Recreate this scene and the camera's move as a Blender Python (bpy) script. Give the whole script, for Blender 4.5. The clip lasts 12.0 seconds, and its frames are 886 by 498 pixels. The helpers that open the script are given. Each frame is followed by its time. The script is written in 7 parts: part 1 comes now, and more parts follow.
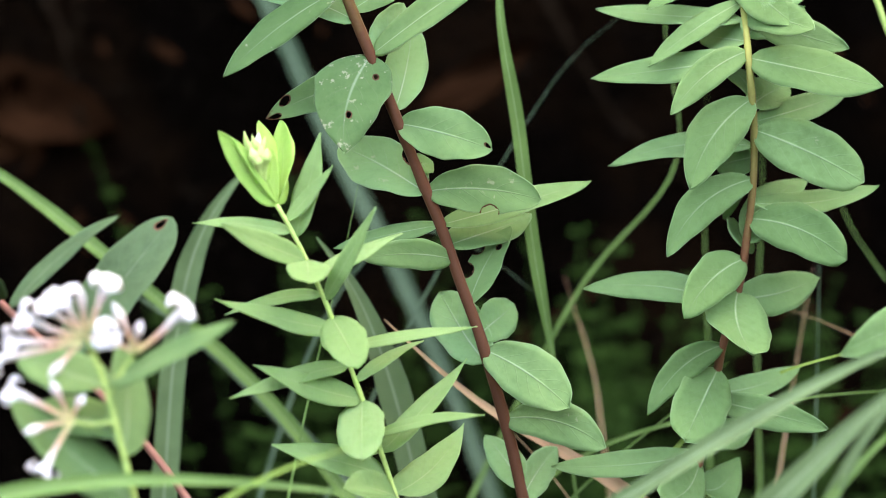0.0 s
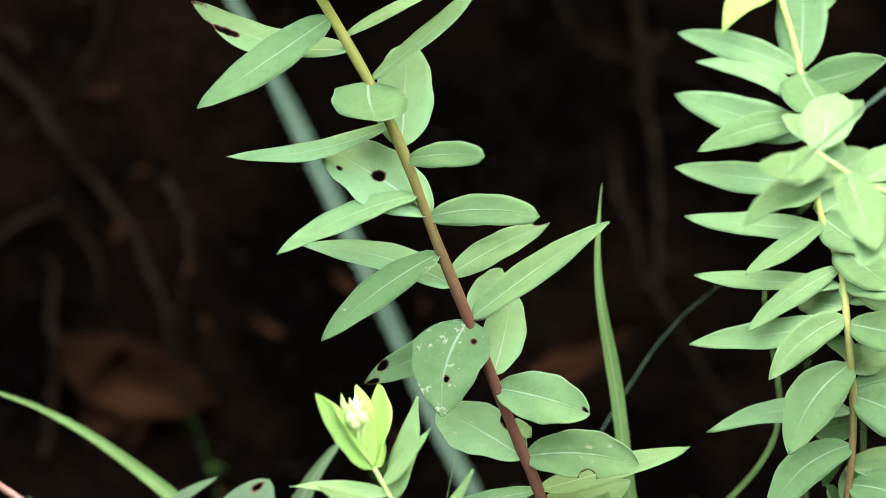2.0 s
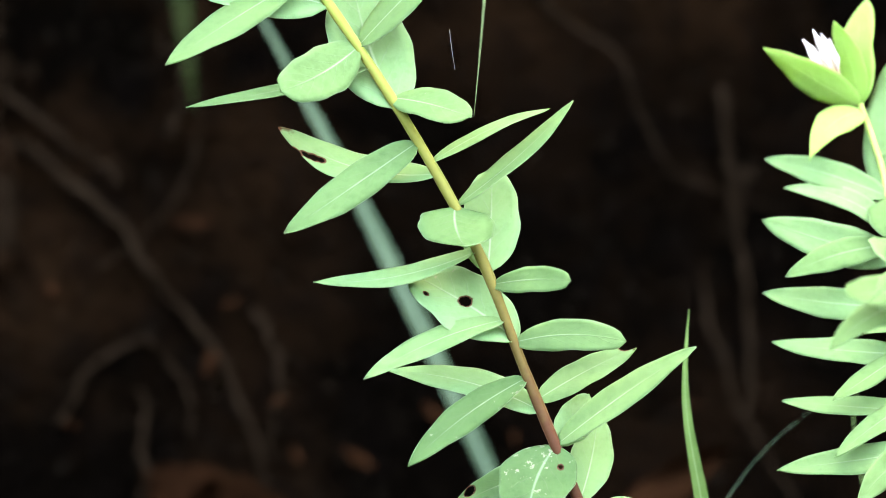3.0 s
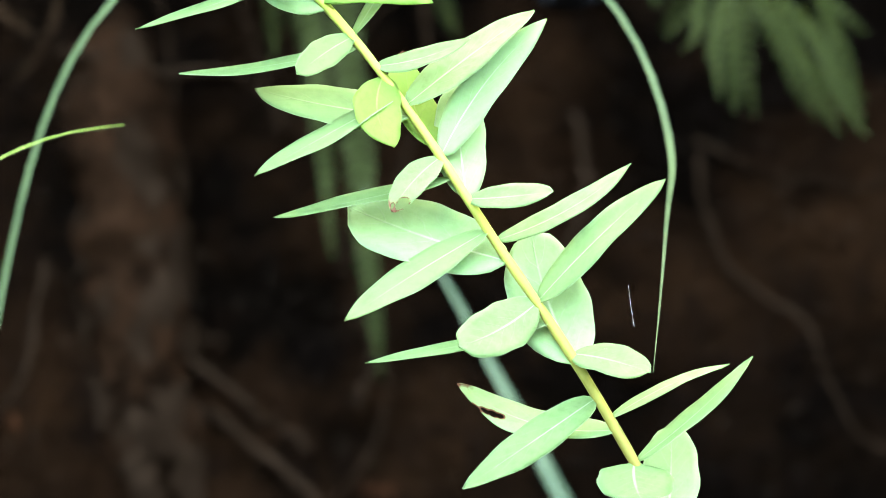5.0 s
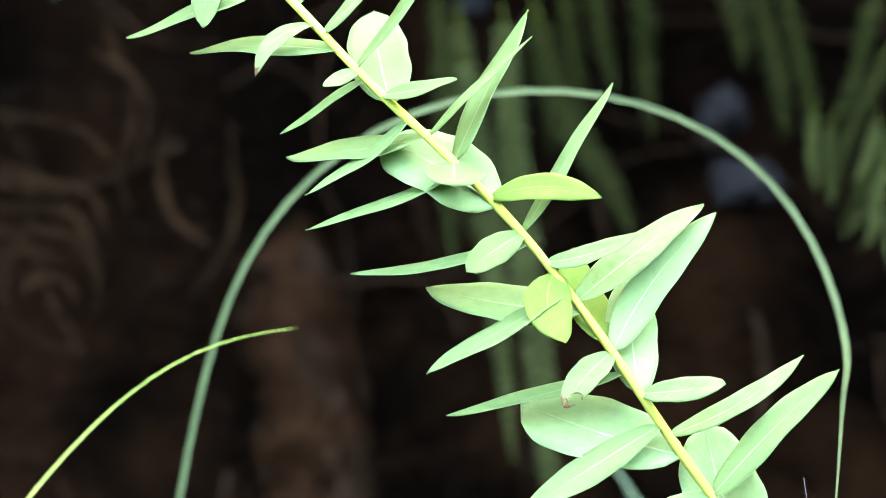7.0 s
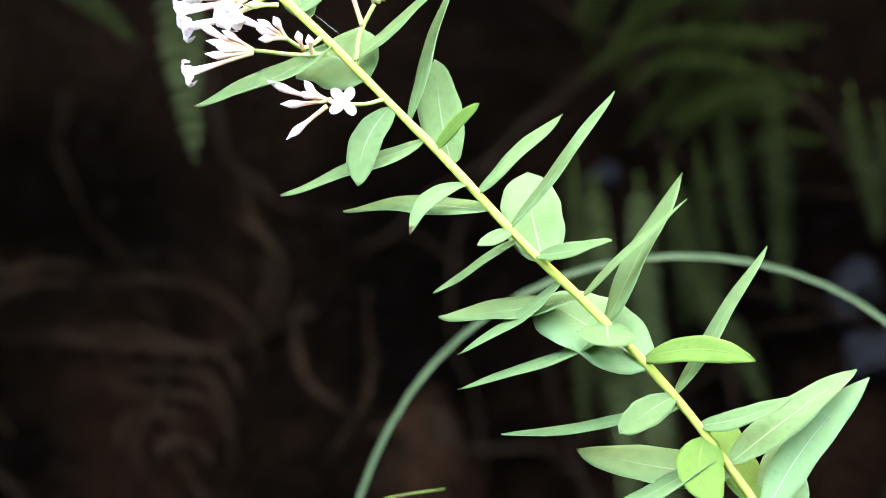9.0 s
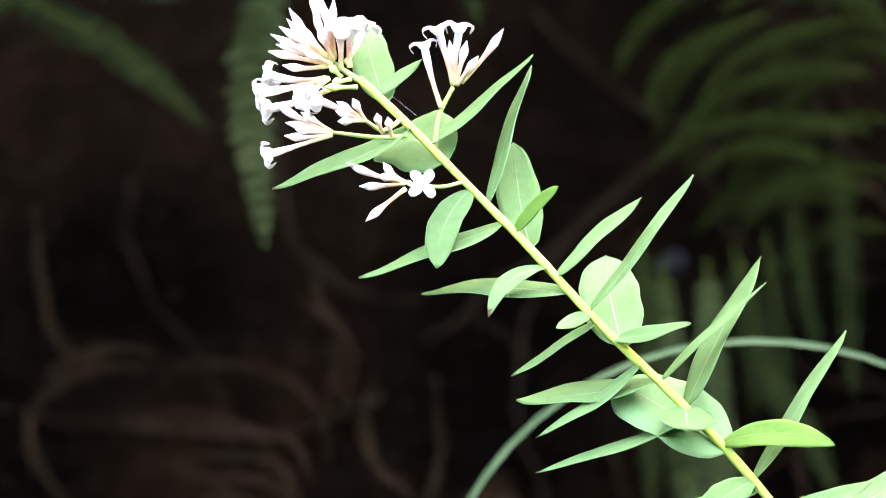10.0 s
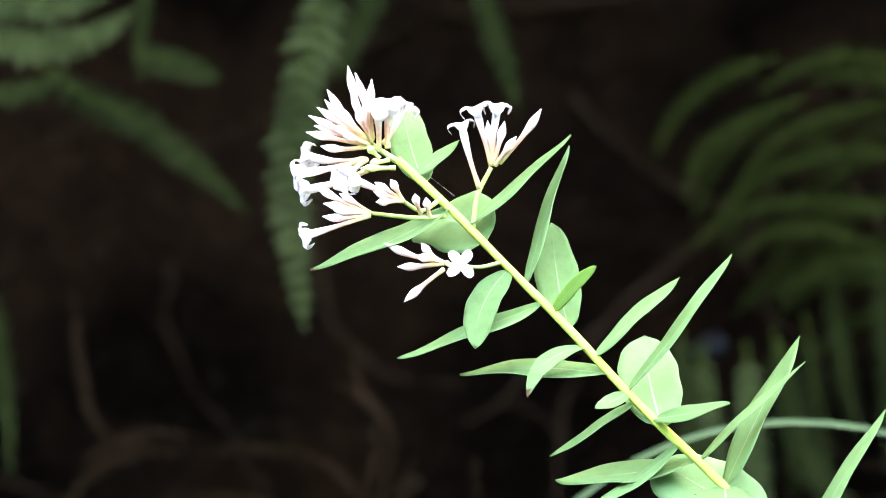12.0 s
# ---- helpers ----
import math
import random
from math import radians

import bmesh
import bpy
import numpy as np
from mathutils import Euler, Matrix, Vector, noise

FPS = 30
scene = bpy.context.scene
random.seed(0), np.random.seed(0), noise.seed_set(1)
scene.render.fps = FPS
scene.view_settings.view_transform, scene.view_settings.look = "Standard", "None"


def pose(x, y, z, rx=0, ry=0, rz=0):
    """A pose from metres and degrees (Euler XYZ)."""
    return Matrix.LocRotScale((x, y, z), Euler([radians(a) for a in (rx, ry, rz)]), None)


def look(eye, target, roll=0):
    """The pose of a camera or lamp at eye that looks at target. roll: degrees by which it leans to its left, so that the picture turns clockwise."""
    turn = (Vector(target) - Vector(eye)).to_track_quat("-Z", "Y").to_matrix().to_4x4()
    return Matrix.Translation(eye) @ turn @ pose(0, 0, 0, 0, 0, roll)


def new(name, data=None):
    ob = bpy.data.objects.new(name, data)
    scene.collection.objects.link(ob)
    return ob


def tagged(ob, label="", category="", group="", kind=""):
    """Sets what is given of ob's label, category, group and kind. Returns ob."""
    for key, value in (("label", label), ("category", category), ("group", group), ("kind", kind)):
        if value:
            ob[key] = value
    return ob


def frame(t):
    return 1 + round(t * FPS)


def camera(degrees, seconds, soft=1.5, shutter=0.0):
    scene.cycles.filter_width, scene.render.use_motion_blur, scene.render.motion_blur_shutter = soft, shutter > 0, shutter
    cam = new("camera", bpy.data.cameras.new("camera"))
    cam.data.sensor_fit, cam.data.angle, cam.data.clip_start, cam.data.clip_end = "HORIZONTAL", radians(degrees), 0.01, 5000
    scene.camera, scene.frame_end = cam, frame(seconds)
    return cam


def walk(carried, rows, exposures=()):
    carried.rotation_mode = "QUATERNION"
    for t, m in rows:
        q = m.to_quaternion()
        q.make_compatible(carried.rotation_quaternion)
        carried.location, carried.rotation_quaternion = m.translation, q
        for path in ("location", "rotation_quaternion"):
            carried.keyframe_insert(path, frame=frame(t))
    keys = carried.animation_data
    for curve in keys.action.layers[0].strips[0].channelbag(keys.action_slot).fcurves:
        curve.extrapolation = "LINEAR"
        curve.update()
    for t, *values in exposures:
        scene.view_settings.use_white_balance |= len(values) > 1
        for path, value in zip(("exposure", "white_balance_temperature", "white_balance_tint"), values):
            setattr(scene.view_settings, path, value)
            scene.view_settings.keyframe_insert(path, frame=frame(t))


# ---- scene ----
# The camera turns on a tripod head: its eye sits behind the pivot.
PIVOT = Vector((0.0, 0.165, 0.6))


def aim(yaw, pitch, roll, dx=0.0):
    """Pose of the camera turned left by yaw, up by pitch (degrees), with the head moved dx metres to the right."""
    m = (Matrix.Rotation(radians(yaw), 4, "Z") @ Matrix.Rotation(radians(90 + pitch), 4, "X")
         @ Matrix.Rotation(radians(roll), 4, "Z"))
    return Matrix.Translation(PIVOT + Vector((dx, 0, 0)) + 0.165 * m.col[2].to_3d()) @ m


cam = camera(12.0, 12.0, soft=1.0)
cam.data.dof.use_dof = True
cam.data.dof.focus_distance = 1.31
cam.data.dof.aperture_fstop = 9.5
PATH = [
    (0.0, aim(-5.000, -9.000, 0.000)),
    (0.5, aim(-4.796, -8.090, 0.089)),
    (1.0, aim(-4.338, -7.069, 0.104)),
    (1.5, aim(-3.918, -5.950, 0.040)),
    (2.0, aim(-3.472, -4.883, -0.128)),
    (2.5, aim(-2.905, -3.899, -0.105)),
    (3.0, aim(-2.129, -2.929, -0.295)),
    (5.0, aim(0.630, 1.069, -0.405)),
    (5.5, aim(1.191, 1.901, -1.104)),
    (6.0, aim(2.041, 2.667, -0.992)),
    (6.5, aim(2.612, 3.448, -1.403)),
    (7.0, aim(3.257, 4.169, -1.327)),
    (9.0, aim(4.449, 6.706, -0.411, -0.023)),
    (9.5, aim(4.856, 7.323, -0.127, -0.030)),
    (10.0, aim(5.070, 8.003, -0.114, -0.035)),
    (10.5, aim(5.297, 8.533, -0.077, -0.036)),
    (11.0, aim(5.569, 8.941, -0.042, -0.036)),
    (11.5, aim(5.588, 9.271, -0.154, -0.036)),
    (12.0, aim(5.619, 9.255, -0.197, -0.036)),
]
walk(cam, PATH, [(0.0, 5.17, 9500, 19), (2.5, 5.7, 9500, 16), (5.0, 6.42, 9300, 12), (6.3, 6.2, 8900, 17), (7.0, 6.35, 8800, 17), (9.0, 5.85, 8700, 22), (10.5, 6.05, 8700, 18), (12.0, 6.03, 8700, 15)])

# ---- light: a clear noon, the sun high behind the bank and thinned by the canopy; the bank lies in its own shade ----
SUN_EL, SUN_AZ = 70.0, -122.0   # azimuth: degrees to the left of straight behind the camera
world = bpy.data.worlds.new("sky")
scene.world = world
world.use_nodes = True
wn = world.node_tree
sky = wn.nodes.new("ShaderNodeTexSky")
sky.sky_type = "NISHITA"
sky.sun_disc = False
sky.sun_elevation = radians(SUN_EL)
sky.sun_rotation = radians(180 + SUN_AZ)
wn.links.new(sky.outputs[0], wn.nodes["Background"].inputs[0])
wn.nodes["Background"].inputs[1].default_value = 0.11
sun_dir = Vector((math.sin(radians(SUN_AZ)) * math.cos(radians(SUN_EL)), -math.cos(radians(SUN_AZ)) * math.cos(radians(SUN_EL)), math.sin(radians(SUN_EL))))
sun = new("sun", bpy.data.lights.new("sun", "SUN"))
sun.data.energy, sun.data.angle, sun.data.color = 0.06, radians(1.0), (1.0, 0.985, 0.965)
sun.matrix_world = look(sun_dir * 30, (0, 0, 0))
scene.view_settings.exposure = 0.0

# ---- materials ----
def shader(name, rough=0.5, spec=0.4):
    m = bpy.data.materials.new(name)
    m.use_nodes = True
    nt = m.node_tree
    b = nt.nodes["Principled BSDF"]
    b.inputs["Roughness"].default_value = rough
    b.inputs["Specular IOR Level"].default_value = spec
    return m, nt, b


def node(nt, kind, **props):
    n = nt.nodes.new(kind)
    for k, v in props.items():
        n.inputs[k].default_value = v
    return n


def mix(nt, fac, a, b, how="MIX"):
    n = nt.nodes.new("ShaderNodeMix")
    n.data_type, n.blend_type = "RGBA", how
    for i, v in ((0, fac), (6, a), (7, b)):
        if isinstance(v, (int, float)):
            n.inputs[i].default_value = v
        elif isinstance(v, tuple):
            n.inputs[i].default_value = (*v, 1)
        else:
            nt.links.new(v, n.inputs[i])
    return n.outputs[2]


def calc(nt, op, a, b=0.0, clamp=False):
    n = nt.nodes.new("ShaderNodeMath")
    n.operation, n.use_clamp = op, clamp
    for i, v in ((0, a), (1, b)):
        if isinstance(v, (int, float)):
            n.inputs[i].default_value = v
        else:
            nt.links.new(v, n.inputs[i])
    return n.outputs[0]


def step(nt, v, lo, hi):
    n = nt.nodes.new("ShaderNodeMapRange")
    n.inputs[1].default_value, n.inputs[2].default_value = lo, hi
    nt.links.new(v, n.inputs[0])
    return n.outputs[0]


def noise_of(nt, scale, detail=3, rough=0.6, vec=None):
    n = node(nt, "ShaderNodeTexNoise", Scale=scale, Detail=detail, Roughness=rough)
    if vec is None:
        vec = nt.nodes.new("ShaderNodeTexCoord").outputs["Object"]
    nt.links.new(vec, n.inputs["Vector"])
    return n.outputs[0]


def bump(nt, b, h, strength, dist):
    n = node(nt, "ShaderNodeBump", Strength=strength, Distance=dist)
    nt.links.new(h, n.inputs["Height"])
    nt.links.new(n.outputs[0], b.inputs["Normal"])


def thin(nt, b, col, amount):
    """Lets light through a leaf or petal."""
    out = nt.nodes["Material Output"]
    tr = nt.nodes.new("ShaderNodeBsdfTranslucent")
    nt.links.new(col, tr.inputs[0])
    mx = nt.nodes.new("ShaderNodeMixShader")
    mx.inputs[0].default_value = amount
    nt.links.new(b.outputs[0], mx.inputs[1])
    nt.links.new(tr.outputs[0], mx.inputs[2])
    nt.links.new(mx.outputs[0], out.inputs[0])


def leaf_material(name, dark, light, vein, glow, rough, wear_on, amount=0.5):
    """Leaf skin: two greens, a pale midrib with feathered veins, pale insect scars where wear is set."""
    m, nt, b = shader(name, rough + 0.2, 0.05)
    uv = nt.nodes.new("ShaderNodeUVMap")
    sep = nt.nodes.new("ShaderNodeSeparateXYZ")
    nt.links.new(uv.outputs[0], sep.inputs[0])
    u, v = sep.outputs[0], calc(nt, "ABSOLUTE", sep.outputs[1])
    rnd = nt.nodes.new("ShaderNodeObjectInfo").outputs["Random"]
    big = noise_of(nt, 90, 2)
    fine = noise_of(nt, 900, 3, 0.7)
    c = mix(nt, step(nt, calc(nt, "ADD", calc(nt, "MULTIPLY", big, 0.5), calc(nt, "MULTIPLY", rnd, 0.45)), 0.15, 0.85), dark, light)
    c = mix(nt, step(nt, fine, 0.35, 0.8), c, mix(nt, 0.2, c, light))
    c = mix(nt, calc(nt, "MULTIPLY", step(nt, noise_of(nt, 330, 4, 0.75), 0.5, 0.68), 0.4), c, mix(nt, 0.6, c, dark, "MULTIPLY"))
    # soft darker blotches, broad and small, and a fine net of veinlets
    c = mix(nt, calc(nt, "MULTIPLY", step(nt, noise_of(nt, 170, 4, 0.65), 0.47, 0.63), 0.6), c, mix(nt, 0.75, c, dark))
    net = nt.nodes.new("ShaderNodeTexVoronoi")
    net.feature = "DISTANCE_TO_EDGE"
    net.inputs["Scale"].default_value = 620
    c = mix(nt, calc(nt, "MULTIPLY", step(nt, net.outputs["Distance"], 0.12, 0.02), 0.28), c, dark)
    # feathered side veins, fading to the rim
    warp = calc(nt, "MULTIPLY", noise_of(nt, 150, 2, 0.5), 0.7)
    w = calc(nt, "FRACT", calc(nt, "ADD", calc(nt, "ADD", calc(nt, "MULTIPLY", u, 7.0), calc(nt, "MULTIPLY", v, -2.2)), warp))
    side = calc(nt, "MULTIPLY", step(nt, calc(nt, "ABSOLUTE", calc(nt, "SUBTRACT", w, 0.5)), 0.07, 0.0), step(nt, v, 1.0, 0.2))
    mid = step(nt, calc(nt, "ADD", v, calc(nt, "MULTIPLY", u, 0.02)), 0.06, 0.02)
    c = mix(nt, calc(nt, "MULTIPLY", side, 0.13), c, vein)
    c = mix(nt, calc(nt, "MULTIPLY", calc(nt, "MULTIPLY", mid, step(nt, u, 1.0, 0.35)), 0.5), c, vein)
    rim = step(nt, v, 0.93, 1.0)
    c = mix(nt, calc(nt, "MULTIPLY", rim, 0.16), c, vein)
    if wear_on:
        at = nt.nodes.new("ShaderNodeAttribute")
        at.attribute_type, at.attribute_name = "OBJECT", "wear"
        blot = calc(nt, "ADD", noise_of(nt, 240, 4, 0.72), calc(nt, "MULTIPLY", noise_of(nt, 70, 1), 0.45))
        edge = calc(nt, "SUBTRACT", 1.03, calc(nt, "MULTIPLY", at.outputs["Fac"], 0.24))
        scar = calc(nt, "MULTIPLY", calc(nt, "SUBTRACT", blot, edge), 26.0, True)
        scar = calc(nt, "MULTIPLY", scar, step(nt, at.outputs["Fac"], 0.0, 0.1))
        c = mix(nt, calc(nt, "MULTIPLY", scar, 0.72), c, (0.42, 0.39, 0.26))
        rust = calc(nt, "MULTIPLY", calc(nt, "SUBTRACT", noise_of(nt, 240, 3, 0.7, None), 0.76), 16.0, True)
        c = mix(nt, calc(nt, "MULTIPLY", rust, step(nt, at.outputs["Fac"], 0.1, 0.5)), c, (0.16, 0.07, 0.035))
    # a scorched, dead tip where one is set
    sc = nt.nodes.new("ShaderNodeAttribute")
    sc.attribute_type, sc.attribute_name = "OBJECT", "scorch"
    reach = calc(nt, "ADD", calc(nt, "ADD", u, sc.outputs["Fac"]), calc(nt, "MULTIPLY", calc(nt, "SUBTRACT", noise_of(nt, 220, 3, 0.7), 0.5), 0.25))
    burnt = calc(nt, "MULTIPLY", step(nt, reach, 0.98, 1.02), step(nt, sc.outputs["Fac"], 0.0, 0.02))
    # brown healed rims round the holes
    hurt = nt.nodes.new("ShaderNodeAttribute")
    hurt.attribute_name = "hurt"
    burnt = calc(nt, "MAXIMUM", burnt, step(nt, calc(nt, "ADD", hurt.outputs["Fac"], calc(nt, "MULTIPLY", noise_of(nt, 500, 2), 0.5)), 0.62, 0.92))
    c = mix(nt, burnt, c, (0.13, 0.062, 0.036))
    nt.links.new(c, b.inputs["Base Color"])
    h = calc(nt, "ADD", calc(nt, "ADD", calc(nt, "MULTIPLY", side, -0.2), calc(nt, "MULTIPLY", mid, -0.8)), calc(nt, "MULTIPLY", noise_of(nt, 260, 2), 0.9))
    bump(nt, b, h, 0.5, 0.0007)
    glow = mix(nt, burnt, glow, (0.12, 0.04, 0.02))
    thin(nt, b, mix(nt, calc(nt, "SUBTRACT", 0.7, calc(nt, "MULTIPLY", calc(nt, "ADD", side, mid), 0.5)), c, glow), amount)
    return m


M_UP = leaf_material("leaf_upper", (0.108, 0.195, 0.068), (0.188, 0.315, 0.124), (0.50, 0.62, 0.40), (0.26, 0.465, 0.205), 0.40, True)
M_LOW = leaf_material("leaf_underside", (0.142, 0.25, 0.09), (0.222, 0.355, 0.146), (0.55, 0.66, 0.46), (0.27, 0.48, 0.225), 0.6, True)
M_YUP = leaf_material("young_leaf_upper", (0.175, 0.285, 0.10), (0.265, 0.39, 0.165), (0.42, 0.55, 0.22), (0.30, 0.54, 0.14), 0.45, False)
M_YLOW = leaf_material("young_leaf_underside", (0.20, 0.32, 0.125), (0.29, 0.43, 0.19), (0.48, 0.60, 0.28), (0.30, 0.54, 0.14), 0.55, False)
M_FRESH = leaf_material("fresh_leaf_upper", (0.13, 0.235, 0.088), (0.215, 0.36, 0.15), (0.50, 0.62, 0.40), (0.262, 0.475, 0.21), 0.5, True)
M_FRESHLOW = leaf_material("fresh_leaf_underside", (0.155, 0.28, 0.108), (0.24, 0.395, 0.17), (0.55, 0.66, 0.46), (0.27, 0.49, 0.225), 0.6, True)
# Darker upper-skin copies: own deeper green plus some shade put into the colour.
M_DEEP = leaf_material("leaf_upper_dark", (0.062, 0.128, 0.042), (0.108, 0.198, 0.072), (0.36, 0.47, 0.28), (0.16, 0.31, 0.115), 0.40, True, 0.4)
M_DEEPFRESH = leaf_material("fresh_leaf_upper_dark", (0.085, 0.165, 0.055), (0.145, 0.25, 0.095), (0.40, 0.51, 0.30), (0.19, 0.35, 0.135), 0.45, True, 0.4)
# Lighter copy for leaves behind the stem, front light put into the colour.
M_MINTLIT = leaf_material("mint_leaf_lit", (0.166, 0.308, 0.122), (0.245, 0.41, 0.182), (0.60, 0.70, 0.50), (0.272, 0.50, 0.215), 0.6, True)
M_DULL = leaf_material("dull_leaf", (0.045, 0.082, 0.036), (0.08, 0.135, 0.062), (0.22, 0.29, 0.18), (0.11, 0.19, 0.07), 0.5, True, 0.35)
# Yellow-green of light passing through these leaves, put into base and glow colours.
M_GOLD = leaf_material("yellow_green_leaf", (0.105, 0.205, 0.04), (0.165, 0.29, 0.062), (0.36, 0.46, 0.14), (0.27, 0.50, 0.09), 0.5, False)


def plain(name, dark, light, scale, rough, spec=0.3, relief=0.0, dist=0.001, glow=0.0, spread=(0.3, 0.7)):
    m, nt, b = shader(name, rough, spec)
    n = noise_of(nt, scale, 4, 0.65)
    n2 = noise_of(nt, scale * 7, 2, 0.6)
    c = mix(nt, step(nt, n, *spread), dark, light)
    c = mix(nt, calc(nt, "MULTIPLY", step(nt, n2, 0.4, 0.75), 0.35), c, dark)
    nt.links.new(c, b.inputs["Base Color"])
    if relief:
        bump(nt, b, calc(nt, "ADD", n, calc(nt, "MULTIPLY", n2, 0.5)), relief, dist)
    if glow:
        thin(nt, b, c, glow)
    return m


def stem_material(name, low, high, z0, z1):
    """Bark-brown at the foot, turning green to yellow with height, as the wood ages."""
    m, nt, b = shader(name, 0.6, 0.12)
    geo = nt.nodes.new("ShaderNodeNewGeometry")
    sep = nt.nodes.new("ShaderNodeSeparateXYZ")
    nt.links.new(geo.outputs["Position"], sep.inputs[0])
    n = noise_of(nt, 400, 3, 0.7)
    z = calc(nt, "ADD", sep.outputs[2], calc(nt, "MULTIPLY", n, 0.03))
    c = mix(nt, step(nt, z, z0, z1), low, high)
    c = mix(nt, calc(nt, "MULTIPLY", step(nt, noise_of(nt, 1500, 2), 0.5, 0.75), 0.12), c, (0.09, 0.045, 0.03))
    nt.links.new(c, b.inputs["Base Color"])
    bump(nt, b, n, 0.3, 0.0006)
    return m


def blade_material(name, dark, light, rib, rough=0.4):
    """Grass: fine lengthwise lines and a pale rib."""
    m, nt, b = shader(name, rough + 0.2, 0.08)
    uv = nt.nodes.new("ShaderNodeUVMap")
    sep = nt.nodes.new("ShaderNodeSeparateXYZ")
    nt.links.new(uv.outputs[0], sep.inputs[0])
    v = calc(nt, "ABSOLUTE", sep.outputs[1])
    line = calc(nt, "SINE", calc(nt, "MULTIPLY", sep.outputs[1], 42.0))
    c = mix(nt, step(nt, noise_of(nt, 40, 3), 0.3, 0.7), dark, light)
    c = mix(nt, calc(nt, "MULTIPLY", step(nt, line, 0.0, 1.0), 0.25), c, light)
    c = mix(nt, calc(nt, "MULTIPLY", step(nt, v, 0.13, 0.04), 0.7), c, rib)
    nt.links.new(c, b.inputs["Base Color"])
    bump(nt, b, line, 0.25, 0.0003)
    thin(nt, b, c, 0.25)
    return m


M_STEM = stem_material("shrub_stem", (0.078, 0.028, 0.013), (0.36, 0.46, 0.08), 0.50, 0.76)
M_BSTEM = stem_material("bush_stem", (0.105, 0.04, 0.018), (0.25, 0.32, 0.075), 0.43, 0.56)
M_GSTEM = plain("green_stem", (0.22, 0.33, 0.08), (0.34, 0.44, 0.12), 120, 0.5)
M_RSTEM = plain("red_stem", (0.20, 0.07, 0.045), (0.32, 0.14, 0.09), 150, 0.5)
M_PETAL = plain("petal_white", (0.70, 0.65, 0.61), (0.78, 0.75, 0.73), 300, 0.7, 0.08, glow=0.3)


def tube_material():
    """Flower tube: cream-yellow at the foot, a pink blush midway, white at the tip."""
    m, nt, b = shader("flower_tube", 0.7, 0.08)
    uv = nt.nodes.new("ShaderNodeUVMap")
    sep = nt.nodes.new("ShaderNodeSeparateXYZ")
    nt.links.new(uv.outputs[0], sep.inputs[0])
    u = calc(nt, "ADD", sep.outputs[0], calc(nt, "MULTIPLY", calc(nt, "SUBTRACT", noise_of(nt, 250, 2), 0.5), 0.3))
    c = mix(nt, step(nt, u, 0.05, 0.4), (0.58, 0.54, 0.24), (0.64, 0.38, 0.25))
    c = mix(nt, step(nt, u, 0.4, 0.85), c, (0.78, 0.72, 0.68))
    nt.links.new(c, b.inputs["Base Color"])
    thin(nt, b, c, 0.3)
    return m


M_TUBE = tube_material()
M_CALYX = plain("calyx", (0.36, 0.50, 0.13), (0.52, 0.62, 0.22), 300, 0.6, glow=0.2)
M_BLADE = blade_material("grass_green", (0.08, 0.15, 0.037), (0.13, 0.225, 0.062), (0.215, 0.305, 0.135))
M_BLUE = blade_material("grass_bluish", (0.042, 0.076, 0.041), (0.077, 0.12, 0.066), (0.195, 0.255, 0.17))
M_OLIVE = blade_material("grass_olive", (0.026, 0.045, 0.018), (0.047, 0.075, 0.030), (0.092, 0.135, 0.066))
M_PALE = blade_material("grass_pale", (0.078, 0.125, 0.05), (0.118, 0.178, 0.074), (0.215, 0.275, 0.15))
M_LIME = blade_material("grass_lime", (0.16, 0.26, 0.05), (0.24, 0.36, 0.08), (0.28, 0.4, 0.12))
M_DRY = blade_material("grass_dry", (0.4, 0.22, 0.12), (0.56, 0.35, 0.2), (0.5, 0.32, 0.18), 0.6)
# Fern greens carry the bank's shade: middle, darker shaded and lighter lit copies.
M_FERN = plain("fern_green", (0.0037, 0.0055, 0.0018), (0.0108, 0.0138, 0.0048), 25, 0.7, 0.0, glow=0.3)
M_SHADEFERN = plain("shaded_fern_green", (0.0025, 0.0037, 0.0009), (0.0082, 0.0100, 0.0026), 25, 0.7, 0.0, glow=0.3)
M_LITFERN = plain("lit_fern_green", (0.0102, 0.0152, 0.0052), (0.034, 0.0435, 0.0165), 25, 0.7, 0.0, glow=0.3)
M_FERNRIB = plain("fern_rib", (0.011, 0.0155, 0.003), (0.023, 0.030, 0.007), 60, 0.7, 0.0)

# Withered frond colour set near-black; the bank's shade is put into it.
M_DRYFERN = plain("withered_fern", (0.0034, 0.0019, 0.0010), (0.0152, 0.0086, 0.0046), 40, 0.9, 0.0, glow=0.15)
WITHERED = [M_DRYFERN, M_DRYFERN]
# Shaded and lit fern sets: the fall of light put into colour.
SHADED = [M_SHADEFERN, M_FERNRIB]
LIT = [M_LITFERN, M_FERNRIB]


